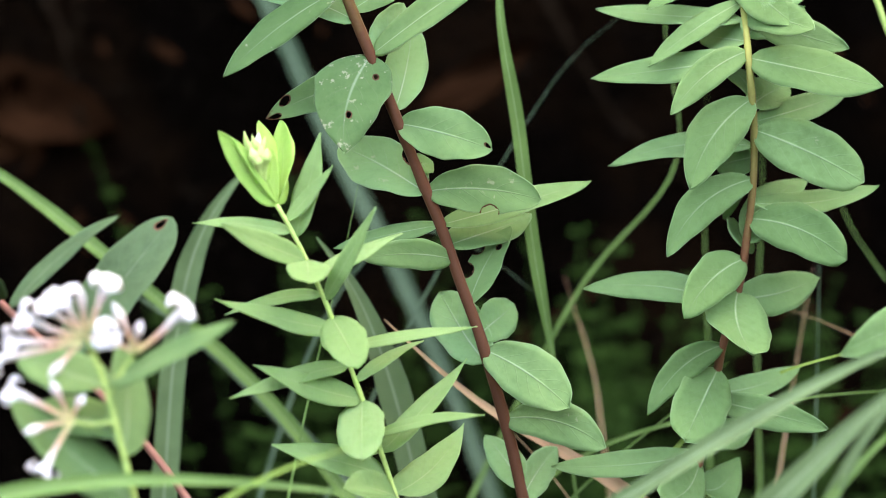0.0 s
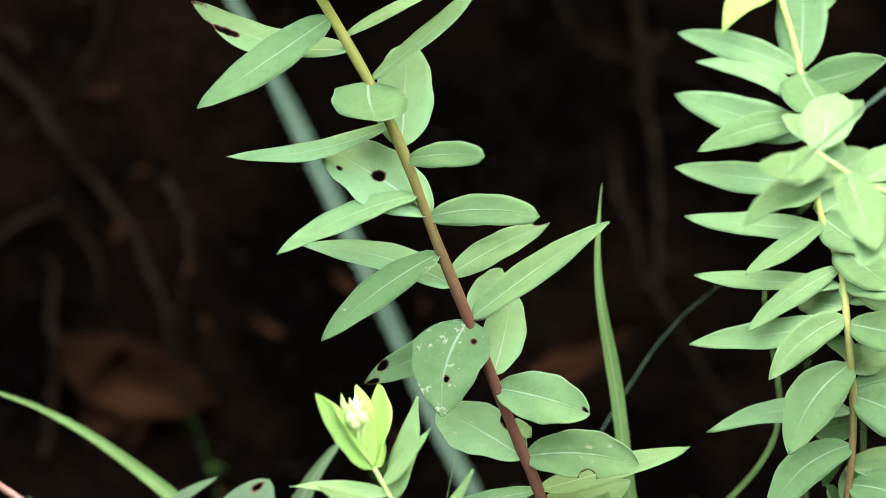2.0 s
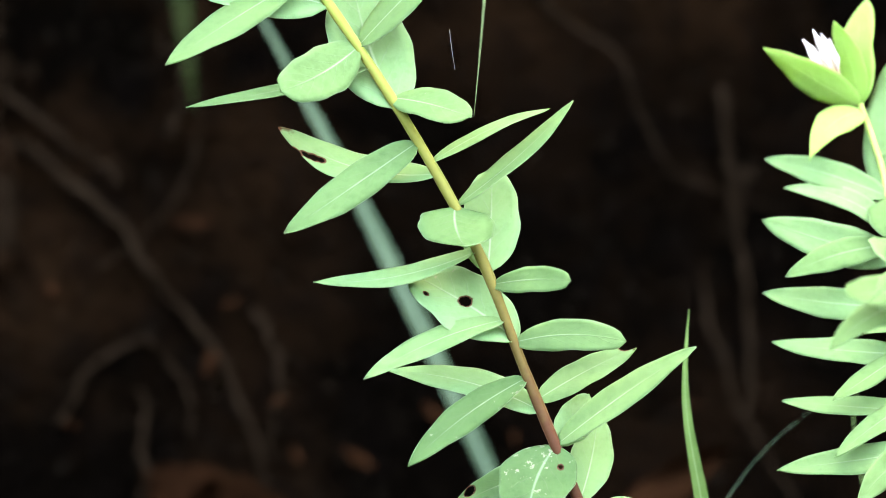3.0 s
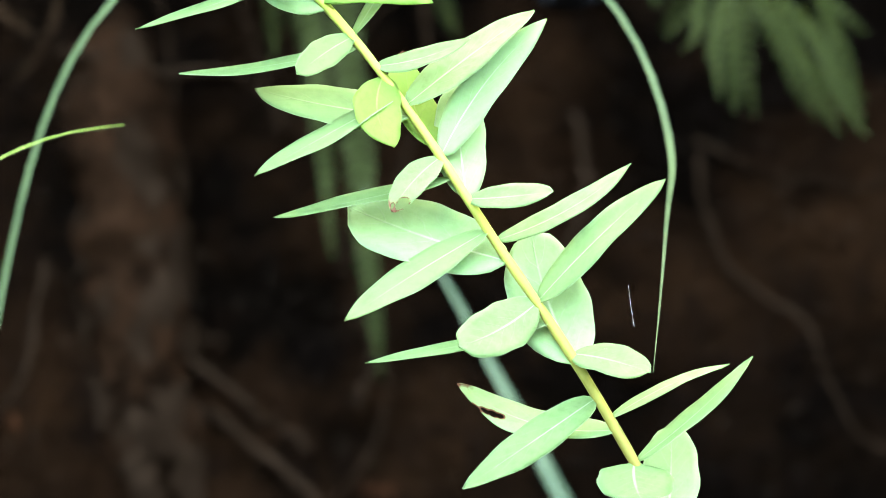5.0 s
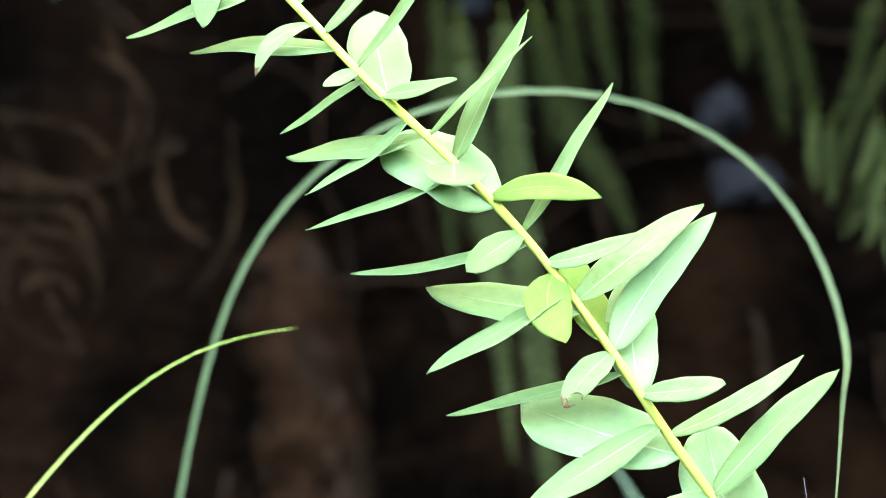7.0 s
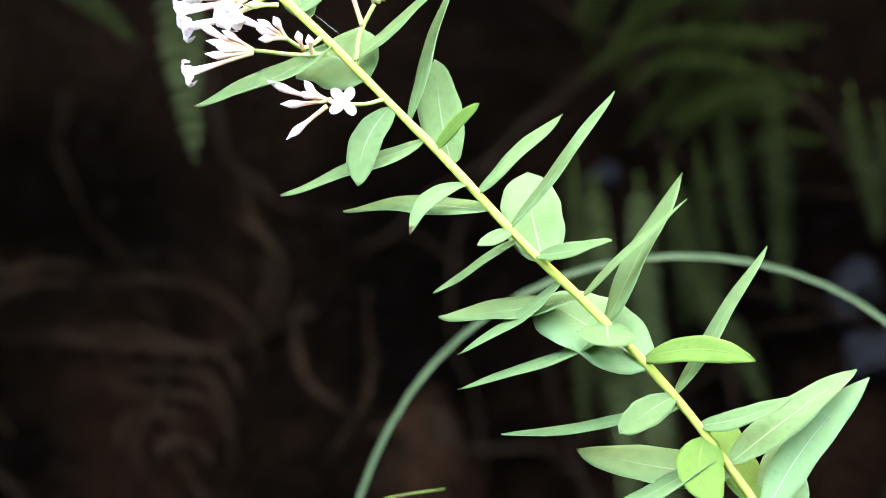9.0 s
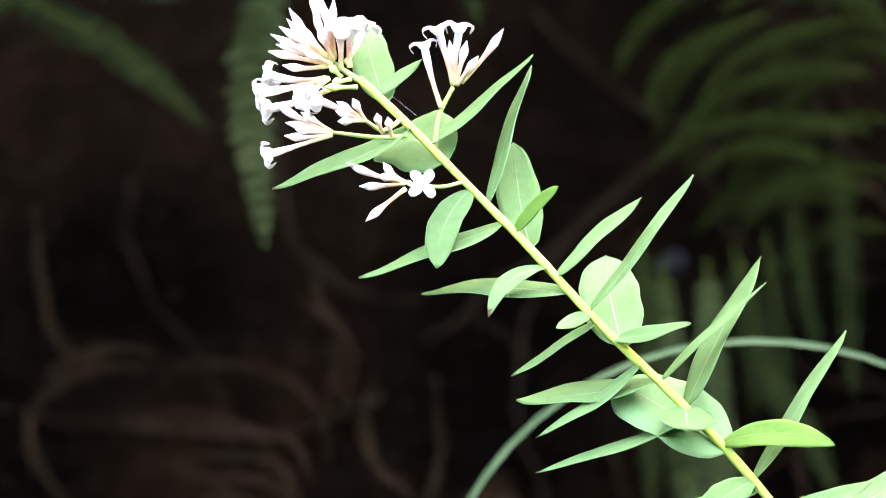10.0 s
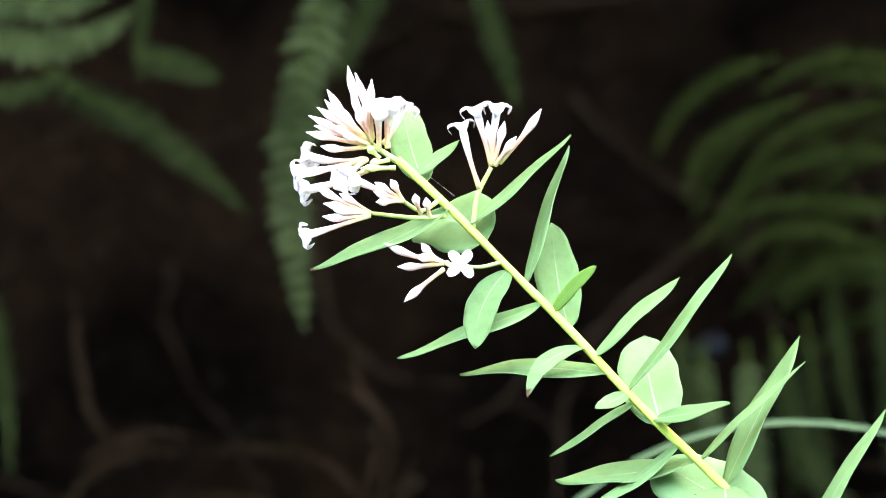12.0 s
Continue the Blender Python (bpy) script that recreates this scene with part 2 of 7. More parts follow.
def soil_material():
    """Crumbly bank earth: brown band, darker foot and top, shade put into the colour."""
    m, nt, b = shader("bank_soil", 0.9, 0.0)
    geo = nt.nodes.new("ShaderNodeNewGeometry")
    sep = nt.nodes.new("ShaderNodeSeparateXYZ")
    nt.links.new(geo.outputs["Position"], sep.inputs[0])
    # Height and side set the band's edges; the uneven shade becomes soil colour.
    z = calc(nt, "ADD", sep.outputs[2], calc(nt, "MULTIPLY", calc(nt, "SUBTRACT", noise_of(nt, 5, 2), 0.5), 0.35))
    z_right = calc(nt, "SUBTRACT", z, calc(nt, "MULTIPLY", step(nt, sep.outputs[0], -0.03, 0.09), 0.11))
    brown_band = calc(nt, "MULTIPLY", step(nt, z_right, 0.40, 0.52), step(nt, z, 0.75, 0.61))
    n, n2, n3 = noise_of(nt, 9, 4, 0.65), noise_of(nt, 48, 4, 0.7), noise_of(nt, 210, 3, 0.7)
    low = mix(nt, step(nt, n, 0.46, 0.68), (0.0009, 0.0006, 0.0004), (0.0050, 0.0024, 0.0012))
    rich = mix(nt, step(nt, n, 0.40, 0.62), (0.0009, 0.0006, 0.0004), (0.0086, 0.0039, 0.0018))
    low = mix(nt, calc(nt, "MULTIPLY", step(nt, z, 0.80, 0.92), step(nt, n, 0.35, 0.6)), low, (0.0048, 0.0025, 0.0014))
    c = mix(nt, brown_band, low, rich)
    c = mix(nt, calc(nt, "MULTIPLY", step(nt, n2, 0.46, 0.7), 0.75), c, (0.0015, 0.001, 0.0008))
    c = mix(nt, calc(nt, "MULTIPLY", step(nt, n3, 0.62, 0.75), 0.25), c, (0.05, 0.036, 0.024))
    nt.links.new(c, b.inputs["Base Color"])
    bump(nt, b, calc(nt, "ADD", n, calc(nt, "ADD", calc(nt, "MULTIPLY", n2, 0.6), calc(nt, "MULTIPLY", n3, 0.2))), 1.0, 0.03)
    return m


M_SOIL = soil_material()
# Root, dead leaf, wood and herb colours darkened to include the bank's shade.
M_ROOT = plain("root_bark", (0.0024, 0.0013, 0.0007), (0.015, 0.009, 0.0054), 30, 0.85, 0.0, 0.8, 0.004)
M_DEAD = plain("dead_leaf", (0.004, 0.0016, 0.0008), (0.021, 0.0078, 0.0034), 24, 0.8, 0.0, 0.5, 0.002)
# Bluish glints in the dark, put into the colour of made-up lumps.
M_LUMP = plain("bluish_lump", (0.0008, 0.0009, 0.001), (0.0042, 0.0044, 0.0055), 95, 0.5, 0.12, 0.9, 0.004, spread=(0.45, 0.6))
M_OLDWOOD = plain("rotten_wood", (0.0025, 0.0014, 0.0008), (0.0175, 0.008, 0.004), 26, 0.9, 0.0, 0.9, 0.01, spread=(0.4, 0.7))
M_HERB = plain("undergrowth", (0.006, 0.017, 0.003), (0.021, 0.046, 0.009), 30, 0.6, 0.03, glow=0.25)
M_BARK = plain("tree_bark", (0.05, 0.035, 0.025), (0.13, 0.1, 0.075), 9, 0.9, 0.2, 0.9, 0.02)
M_CROWN = plain("tree_leaf", (0.035, 0.075, 0.02), (0.08, 0.14, 0.04), 3, 0.5, 0.35, glow=0.2)
M_SILK = plain("silk", (0.3, 0.3, 0.3), (0.45, 0.45, 0.45), 200, 0.4)


# ---- shapes ----
def smooth(a, b, x):
    t = min(1, max(0, (x - a) / (b - a)))
    return t * t * (3 - 2 * t)


def mesh_of(name, verts, faces, mats, index=None, uvs=None):
    me = bpy.data.meshes.new(name)
    me.from_pydata([tuple(v) for v in verts], [], faces)
    for m in mats:
        me.materials.append(m)
    if index is not None:
        me.polygons.foreach_set("material_index", index)
    me.polygons.foreach_set("use_smooth", [True] * len(faces))
    if uvs is not None:
        layer = me.uv_layers.new(name="UVMap")
        vi = np.empty(len(me.loops), dtype=np.int32)
        me.loops.foreach_get("vertex_index", vi)
        layer.data.foreach_set("uv", np.asarray(uvs, dtype=np.float32)[vi].ravel())
    me.update()
    return me


def thing(name, at, label, category, group="", kind=""):
    ob = new(name)
    ob.location = at
    ob.empty_display_size = 0.02
    return tagged(ob, label, category, group, kind)


def part(name, me, parent, at=(0, 0, 0), label=""):
    ob = new(name, me)
    ob.parent = parent
    ob.location = at
    return tagged(ob, label) if label else ob


def curve_points(ctrl, n):
    """n points, evenly spaced, on a smooth line through ctrl."""
    p = np.array(ctrl, float)
    c = np.r_[0, np.cumsum(np.linalg.norm(np.diff(p, axis=0), axis=1))]
    d = np.diff(p, axis=0) / np.diff(c)[:, None]
    h = np.diff(c)[:, None]
    m = np.r_[d[:1], (d[:-1] * h[1:] + d[1:] * h[:-1]) / (h[1:] + h[:-1]), d[-1:]] if len(p) > 2 else np.r_[d, d]
    out = []
    for i in range(len(p) - 1):
        t = np.linspace(0, 1, 24, endpoint=False)[:, None]
        out.append((2 * t ** 3 - 3 * t ** 2 + 1) * p[i] + (t ** 3 - 2 * t ** 2 + t) * h[i] * m[i] + (3 * t ** 2 - 2 * t ** 3) * p[i + 1] + (t ** 3 - t ** 2) * h[i] * m[i + 1])
    out = np.concatenate(out + [p[-1:]])
    s = np.r_[0, np.cumsum(np.linalg.norm(np.diff(out, axis=0), axis=1))]
    q = np.linspace(0, s[-1], n)
    return np.stack([np.interp(q, s, out[:, k]) for k in range(3)], 1)


def tube_data(line, radii, sides=8, v0=0):
    """Vertices and faces of a closed tube along a line."""
    line = np.asarray(line)
    tan = np.gradient(line, axis=0)
    tan /= np.linalg.norm(tan, axis=1)[:, None] + 1e-12
    ref = np.array((0, 1.0, 0)) if abs(tan[0][1]) < 0.9 else np.array((1.0, 0, 0))
    vs, fs = [], []
    for i, (p, t, r) in enumerate(zip(line, tan, radii)):
        e = np.cross(t, ref)
        e /= np.linalg.norm(e)
        f = np.cross(t, e)
        for k in range(sides):
            a = 2 * math.pi * k / sides
            vs.append(p + r * (math.cos(a) * e + math.sin(a) * f))
        if i:
            for k in range(sides):
                a, b = v0 + (i - 1) * sides + k, v0 + (i - 1) * sides + (k + 1) % sides
                fs.append((a, b, b + sides, a + sides))
    fs.append(tuple(v0 + k for k in reversed(range(sides))))
    fs.append(tuple(v0 + (len(line) - 1) * sides + k for k in range(sides)))
    return vs, fs


class Stem:
    """A stem from control points in metres, foot first; u runs from 0 at the foot to 1 at the tip."""

    def __init__(self, plant, ctrl, r0, r1, mat, name="stem"):
        self.plant, self.base = plant, np.array(plant.location)
        self.line = curve_points(ctrl, 240)
        k = len(self.line)
        wob = np.array([noise.noise(Vector((i * 0.35, r0 * 900, 3.3))) for i in range(k)])
        radii = np.linspace(r0, r1, k) * (1 + 0.14 * wob)
        vs, fs = tube_data(self.line - self.base, radii, 10)
        part(name, mesh_of(name, vs, fs, [mat]), plant)

    def at(self, u):
        return self.line[int(round(u * (len(self.line) - 1)))]


M_BRACT = leaf_material("bract", (0.27, 0.44, 0.10), (0.37, 0.56, 0.15), (0.50, 0.64, 0.22), (0.38, 0.62, 0.16), 0.5, False)
LOOKS = {"bract": (M_BRACT, M_BRACT), "mature": (M_UP, M_LOW), "young": (M_YUP, M_YLOW), "gold": (M_GOLD, M_GOLD), "dull": (M_DULL, M_DULL), "fresh": (M_FRESH, M_FRESHLOW), "mint_lit": (M_MINTLIT, M_LOW), "deep": (M_DEEP, M_LOW), "deep_fresh": (M_DEEPFRESH, M_FRESHLOW)}


def leaf(stem, u, dx, dy, dz, width, turn, bend=0.05, tip=0.75, holes=(), wear=0.0, look_="mature", label="", fold=None, twist=None, scorch=0.0, arch=None):
    """One leaf on a stem at u. dx, dy, dz: from its foot to its tip, mm; width in mm. turn: the way that its upper face looks, degrees
    from level with the path (0) over upward (90) to the bank (180). bend: sag, of its length. arch: rise of its middle, of its length. holes: (along, across, radius)."""
    k = random.Random(round(u * 1e4) + int(dx * 31 + dz * 17))
    fold = k.uniform(0.05, 0.26) if fold is None else fold
    twist = k.uniform(-22, 22) if twist is None else twist
    foot = stem.at(u)
    axis = np.array((dx, dy, dz)) / 1000
    length = np.linalg.norm(axis)
    a = axis / length
    toward = np.array((0, -1.0, 0))
    toward = toward - a * (a @ toward)
    toward /= np.linalg.norm(toward)
    up = np.cross(a, toward)
    if up[2] < 0:
        up = -up
    nu, nv = (66, 29) if len(holes) else (18, 9)
    ph = k.uniform(0, 6.28)
    peak = (0.62 / (0.62 + tip)) ** 0.62 * (tip / (0.62 + tip)) ** tip

    def spot(s, v):
        """The place of the point a share s along the leaf and v across it."""
        s, v = min(1.0, max(0.0, s)), min(1.0, max(-1.0, v))
        ss = s ** 0.92
        h = max(ss ** 0.62 * (1 - ss) ** tip / peak, 0.035 * (1 - s))
        h *= 1 + 0.04 * math.sin(s * 9 + ph) + 0.025 * math.sin(s * 23 + 2 * ph)
        ang = radians(turn + twist * (s - 0.4))
        n = math.cos(ang) * toward + math.sin(ang) * up
        side = np.cross(n, a)
        c = foot + axis * s + n * (bend * length * 4 * s * (1 - s)) + (side * (0.03 * length * math.sin(s * 3.0 + ph)) if arch is None else up * (arch * length * 4 * s * (1 - s)))
        x = v * h * width / 2000
        return c + side * x + n * (fold * abs(x) + 0.035 * width / 1000 * math.sin(9 * s + 3 * v + ph) * abs(v) ** 1.5)

    uvs = [(i / (nu - 1), 2 * j / (nv - 1) - 1) for i in range(nu) for j in range(nv)]
    across = width / 2 / (length * 1000)
    quads, cut = [], {}
    for i in range(nu - 1):
        for j in range(nv - 1):
            s, v = (i + 0.5) / (nu - 1), (2 * j + 1) / (nv - 1) - 1
            q = i * nv + j
            f = (q, q + 1, q + nv + 1, q + nv)
            inside = [h for h in holes if math.hypot(s - h[0], (v - h[1]) * across) < h[2]]
            if inside:
                cut.update({x: inside[0] for x in f})
            else:
                quads.append(f)
    for x, (hs, hv, hr) in cut.items():
        ds, dv = uvs[x][0] - hs, (uvs[x][1] - hv) * across
        d = math.hypot(ds, dv) + 1e-9
        r = hr * (1 + 0.22 * noise.noise(Vector((3 * ds / d, 3 * dv / d, ph + hs * 9))))
        uvs[x] = (hs + ds / d * r, max(-1.0, min(1.0, hv + dv / d * r / across)))
    vs = [spot(*p) for p in uvs]
    # two skins a fifth of a millimetre apart, closed along the rim
    m = len(vs)
    vs = np.array(vs)
    grid = vs.reshape(nu, nv, 3)
    nor = np.cross(np.gradient(grid, axis=0), np.gradient(grid, axis=1)).reshape(-1, 3)
    nor /= np.linalg.norm(nor, axis=1)[:, None] + 1e-12
    ref = math.cos(radians(turn)) * toward + math.sin(radians(turn)) * up
    flip = nor[(nu // 2) * nv + nv // 2] @ ref < 0
    if flip:
        nor = -nor
    both = np.r_[vs, vs - nor * 0.00022] - stem.base - (foot - stem.base)
    order = (lambda f: f[::-1]) if flip else (lambda f: f)
    faces = [order(f) for f in quads] + [order(tuple(x + m for x in f))[::-1] for f in quads]
    index = [0] * len(quads) + [1] * len(quads)
    edges = {}
    for f in quads:
        for e in zip(f, f[1:] + f[:1]):
            edges[frozenset(e)] = None if frozenset(e) in edges else e
    for e in edges.values():
        if e:
            faces.append((e[1], e[0], e[0] + m, e[1] + m))
            index.append(1)
    ob = part("leaf", mesh_of("leaf", both, faces, LOOKS[look_], index, uvs + uvs), stem.plant, foot - stem.base, label)
    ob["wear"], ob["scorch"] = float(wear), float(scorch)
    if len(holes):
        near = [max([0.0] + [1 - (math.hypot(p[0] - h[0], (p[1] - h[1]) * across) - h[2]) / 0.022 for h in holes]) for p in uvs]
        ob.data.attributes.new("hurt", "FLOAT", "POINT").data.foreach_set("value", [min(1.0, x) for x in near + near])
    return ob


def blade(tuft, ctrl, width, mat, face=(0, -1, 0.35), taper=0.35, label="", stalk=0.0):
    """A grass blade along ctrl (metres, foot first), width in mm, folded along its rib."""
    line = curve_points(ctrl, 84)
    for _ in range(6):
        line[1:-1] = 0.25 * line[:-2] + 0.5 * line[1:-1] + 0.25 * line[2:]
    base = np.array(tuft.location)
    tan = np.gradient(line, axis=0)
    tan /= np.linalg.norm(tan, axis=1)[:, None]
    f = np.array(face, float)
    vs, uvs, fs = [], [], []
    for i, (p, t) in enumerate(zip(line, tan)):
        s = i / (len(line) - 1)
        side = np.cross(t, f)
        side /= np.linalg.norm(side) + 1e-9
        n = np.cross(side, t)
        w = width / 2000 * min(1, (1 - s) / taper + 0.05) * (1 + 0.05 * math.sin(s * 9 + width)) * (1 if s > stalk + 0.08 else 0.3 + 0.7 * smooth(stalk, stalk + 0.08, s) if stalk else 1)
        for j, v in enumerate((-1, -0.5, 0, 0.5, 1)):
            vs.append(p + side * v * w - n * (0.35 * w * (1 - abs(v))) - base)
            uvs.append((s * 10, v))
        if i:
            q = (i - 1) * 5
            fs += [(q + j, q + j + 1, q + j + 6, q + j + 5) for j in range(4)]
    return part("blade", mesh_of("blade", vs, fs, [mat], None, uvs), tuft, (0, 0, 0), label)


def flower(plant, foot, tipp, opened, size=1.0, seed=0, mat=None, flat=False):
    """A slender flower: calyx at the foot, a tube or a pointed bud, four rolled lobes where it is open."""
    base = np.array(plant.location)
    foot, tipp = np.array(foot, float), np.array(tipp, float)
    axis = tipp - foot
    ln = np.linalg.norm(axis)
    a = axis / ln
    k = random.Random(seed)
    e = np.cross(a, (0.2, 0.9, 0.4))
    e /= np.linalg.norm(e)
    f = np.cross(a, e)
    sag = np.array((k.uniform(-1, 1), k.uniform(-1, 1), k.uniform(-1.2, 0.4))) * ln * 0.05
    line = [foot + axis * s + sag * 4 * s * (1 - s) for s in np.linspace(0, 1, 13)]
    r = 0.00098 * size
    prof = [0.9, 0.85, 0.76, 0.72, 0.72, 0.75, 0.8, 0.88, 1.0, 1.15, 1.25, 1.25, 1.15] if opened else [0.85, 0.8, 0.72, 0.68, 0.68, 0.7, 0.78, 1.0, 1.3, 1.38, 1.08, 0.55, 0.06]
    vs, fs = tube_data(np.array(line) - base, [r * q for q in prof], 9)
    ob = part("flower" if opened else "bud", mesh_of("flower_tube", vs, fs, [mat or M_TUBE], None, [(i // 9 / 12, 0) for i in range(len(vs))]), plant)
    if opened:
        for j in range(4):
            th = j * math.pi / 2 + 0.4 + k.uniform(-0.15, 0.15)
            o = math.cos(th) * e + math.sin(th) * f
            w = np.cross(a, o)
            lv, lf = [], []
            ll, lw = 0.0042 * size * k.uniform(0.85, 1.15), (0.0025 if flat else 0.0034) * size
            for i in range(8):
                s = i / 7
                roll = 2.5 * s * s + 0.35 * s
                c = tipp + o * (r * 0.8 + ll * math.sin(min(roll, 2.6)) * 0.62 + ll * s * 0.35) + a * (ll * 0.35 * math.sin(s * 3.1) - ll * 0.35 * s * s)
                if flat:
                    c = tipp + o * (r * 0.5 + ll * 1.25 * s) + a * (ll * 0.12 * math.sin(s * 3.1))
                h = lw / 2 * (0.55 + 0.75 * math.sin(math.pi * min(1, s * 0.8 + 0.12))) * (1 if s < 0.95 else 0.6)
                for v in (-1, 0, 1):
                    lv.append(c + w * v * h + a * abs(v) * h * 0.25 - base)
                if i:
                    q = (i - 1) * 3
                    lf += [(q, q + 1, q + 4, q + 3), (q + 1, q + 2, q + 5, q + 4)]
            m = len(lv)
            lv = lv + [x - 0.00035 * a for x in lv]
            lf = lf + [tuple(x + m for x in reversed(q)) for q in lf]
            lobe = new("petal", mesh_of("petal", lv, lf, [M_PETAL]))
            lobe.parent = ob
    return ob


def twig(plant, ctrl, r0, r1, mat):
    """A flower stalk or side twig."""
    line = curve_points(ctrl, 16)
    vs, fs = tube_data(line - np.array(plant.location), np.linspace(r0, r1, 16), 7)
    return part("flower_stalk", mesh_of("flower_stalk", vs, fs, [mat]), plant)


# ---- the lie of the land: a path bed, then a steep earth bank ----
def height(x, y):
    v = Vector((x, y, 0.0))
    h = 0.012 * noise.noise(v * 9) + 0.05 * noise.noise(v * 0.7)
    yy = y + 0.07 * noise.noise(Vector((x * 2.3, 1.7, 0))) + 0.06 * noise.noise(Vector((x * 6, y * 4, 4))) + 0.03 * noise.noise(Vector((x * 15, y * 12, 9)))
    h += 2.3 * smooth(1.72, 2.38, yy) + 0.22 * max(0, y - 2.4) * smooth(2.4, 6, y)
    h += 0.05 * noise.noise(v * 6) * smooth(1.7, 1.9, y) + 0.03 * noise.noise(v * 17) * smooth(1.6, 1.8, y) + 0.012 * noise.noise(v * 40) * smooth(1.7, 1.8, y)
    return h


def bank_y(x, z):
    """How far back the bank's face lies at x and height z."""
    lo, hi = 1.4, 2.6
    for _ in range(24):
        m = (lo + hi) / 2
        if height(x, m) < z:
            lo = m
        else:
            hi = m
    return lo


def ground_sheet():
    xs = np.unique(np.round(np.r_[-np.geomspace(0.9, 400, 30), np.arange(-0.9, 0.901, 0.025), np.geomspace(0.9, 400, 30)], 4))
    ys = np.unique(np.round(np.r_[-np.geomspace(0.3, 400, 26), np.arange(-0.3, 1.6, 0.06), np.arange(1.6, 2.5, 0.0075), 2.5 + np.geomspace(0.05, 400, 26)], 4))
    vs = [(x, y, height(x, y)) for y in ys for x in xs]
    n = len(xs)
    fs = [(j * n + i, j * n + i + 1, (j + 1) * n + i + 1, (j + 1) * n + i) for j in range(len(ys) - 1) for i in range(n - 1)]
    return tagged(new("ground", mesh_of("ground", vs, fs, [M_SOIL])), "dark forest earth rising into a steep bank, darkened for shade", "ground", kind="structure")


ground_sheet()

# ---- the tall shrub, from its brown foot to its flower head ----
shrub_plant = thing('flowering_shrub', (0.2250, 1.3000, 0.0000), 'tall leaning shrub stem, brown below, sunlit flower head on top', 'shrub', 'flowering shrubs')
shrub = Stem(shrub_plant, [(0.2250, 1.3000, 0.0000), (0.1246, 1.3000, 0.3398), (0.1206, 1.3000, 0.3581), (0.1161, 1.3000, 0.3745), (0.1107, 1.3000, 0.3926), (0.1048, 1.3000, 0.4089), (0.0986, 1.3000, 0.4269), (0.0920, 1.3000, 0.4430), (0.0845, 1.3000, 0.4617), (0.0682, 1.3000, 0.5019), (0.0525, 1.3000, 0.5423), (0.0381, 1.3000, 0.5692), (0.0200, 1.3000, 0.5989), (0.0051, 1.3000, 0.6212), (-0.0199, 1.3000, 0.6598), (-0.0390, 1.3000, 0.6858), (-0.0637, 1.3000, 0.7129), (-0.0864, 1.3000, 0.7354), (-0.1083, 1.3000, 0.7598), (-0.1289, 1.3000, 0.7814), (-0.1503, 1.3000, 0.8035), (-0.1620, 1.3000, 0.8147)], 0.0024, 0.0012, M_STEM)
leaf(shrub, 0.414, 29.9, -18.3, -6.1, 13.8, 14, wear=0.5, tip=0.6, bend=-0.011, fold=0.08, twist=-9, arch=0.108)
leaf(shrub, 0.439, 24.6, -20.0, -15.0, 17.4, 14, tip=0.55, bend=-0.02, fold=0.12, twist=10, arch=0.049)
leaf(shrub, 0.435, -13.5, 26.8, 17.3, 16.7, 10, tip=0.55, wear=0.3, twist=0, fold=0.08, bend=0.002, look_='mint_lit')
leaf(shrub, 0.444, 12.7, 30.0, 6.3, 13.2, 10, tip=0.5, twist=0, fold=0.08, bend=-0.018, look_='mint_lit')
leaf(shrub, 0.456, 14.7, 13.2, 22.8, 11.2, 40, wear=0.7, holes=[(0.72, -0.25, 0.035), (0.35, 0.95, 0.09), (0.62, 1.0, 0.07)], label='leaf chewed through by insects', bend=-0.02, fold=0.11, twist=-9, arch=0.057)
leaf(shrub, 0.477, 27.9, 26.6, 6.5, 14.1, 54, bend=0.002)
leaf(shrub, 0.485, 49.2, 14.1, 11.4, 12.2, 59, bend=0.02, fold=0.09, twist=2, arch=-0.023)
leaf(shrub, 0.498, 34.4, -13.4, -1.2, 15.0, 14, wear=0.6, tip=0.55, holes=[(0.58, -1.0, 0.075)], label='leaf with a bitten edge', bend=0.02, fold=0.11, twist=9, arch=0.054)
leaf(shrub, 0.473, -30.4, -25.1, 4.6, 9.9, 18, wear=0.55, bend=0.02, fold=0.07, twist=5, arch=0.037)
leaf(shrub, 0.485, -32.6, 15.0, -9.3, 7.1, 48, bend=-0.012, fold=0.06, twist=-6, arch=0.019)
leaf(shrub, 0.498, -25.9, 22.4, 11.0, 19.9, 40, wear=0.6, holes=[(0.35, -1.0, 0.12)], tip=0.6, bend=0.013, look_='mint_lit')
leaf(shrub, 0.523, 26.8, -23.2, -5.3, 15.6, 14, tip=0.55, holes=[(0.95, 0.2, 0.035)], wear=0.2, bend=-0.008, fold=0.13, twist=11, arch=0.025)
leaf(shrub, 0.506, 6.1, 17.2, 0.1, 7.9, 40, bend=-0.016)
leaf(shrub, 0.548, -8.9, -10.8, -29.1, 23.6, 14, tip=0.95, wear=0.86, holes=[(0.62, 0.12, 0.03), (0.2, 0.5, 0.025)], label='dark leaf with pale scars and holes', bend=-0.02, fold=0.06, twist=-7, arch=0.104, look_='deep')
leaf(shrub, 0.527, 7.8, 26.7, 24.8, 13.2, 10, wear=0.3, tip=0.6, bend=-0.013, fold=0.11, twist=0, arch=-0.026, look_='mint_lit')
leaf(shrub, 0.548, 43.2, -6.2, 30.7, 11.1, 43, wear=0.45, bend=0.02, fold=0.12, twist=7, arch=0.006)
leaf(shrub, 0.548, 12.1, 17.8, 14.1, 11.4, 10, bend=0.035, look_='mint_lit')
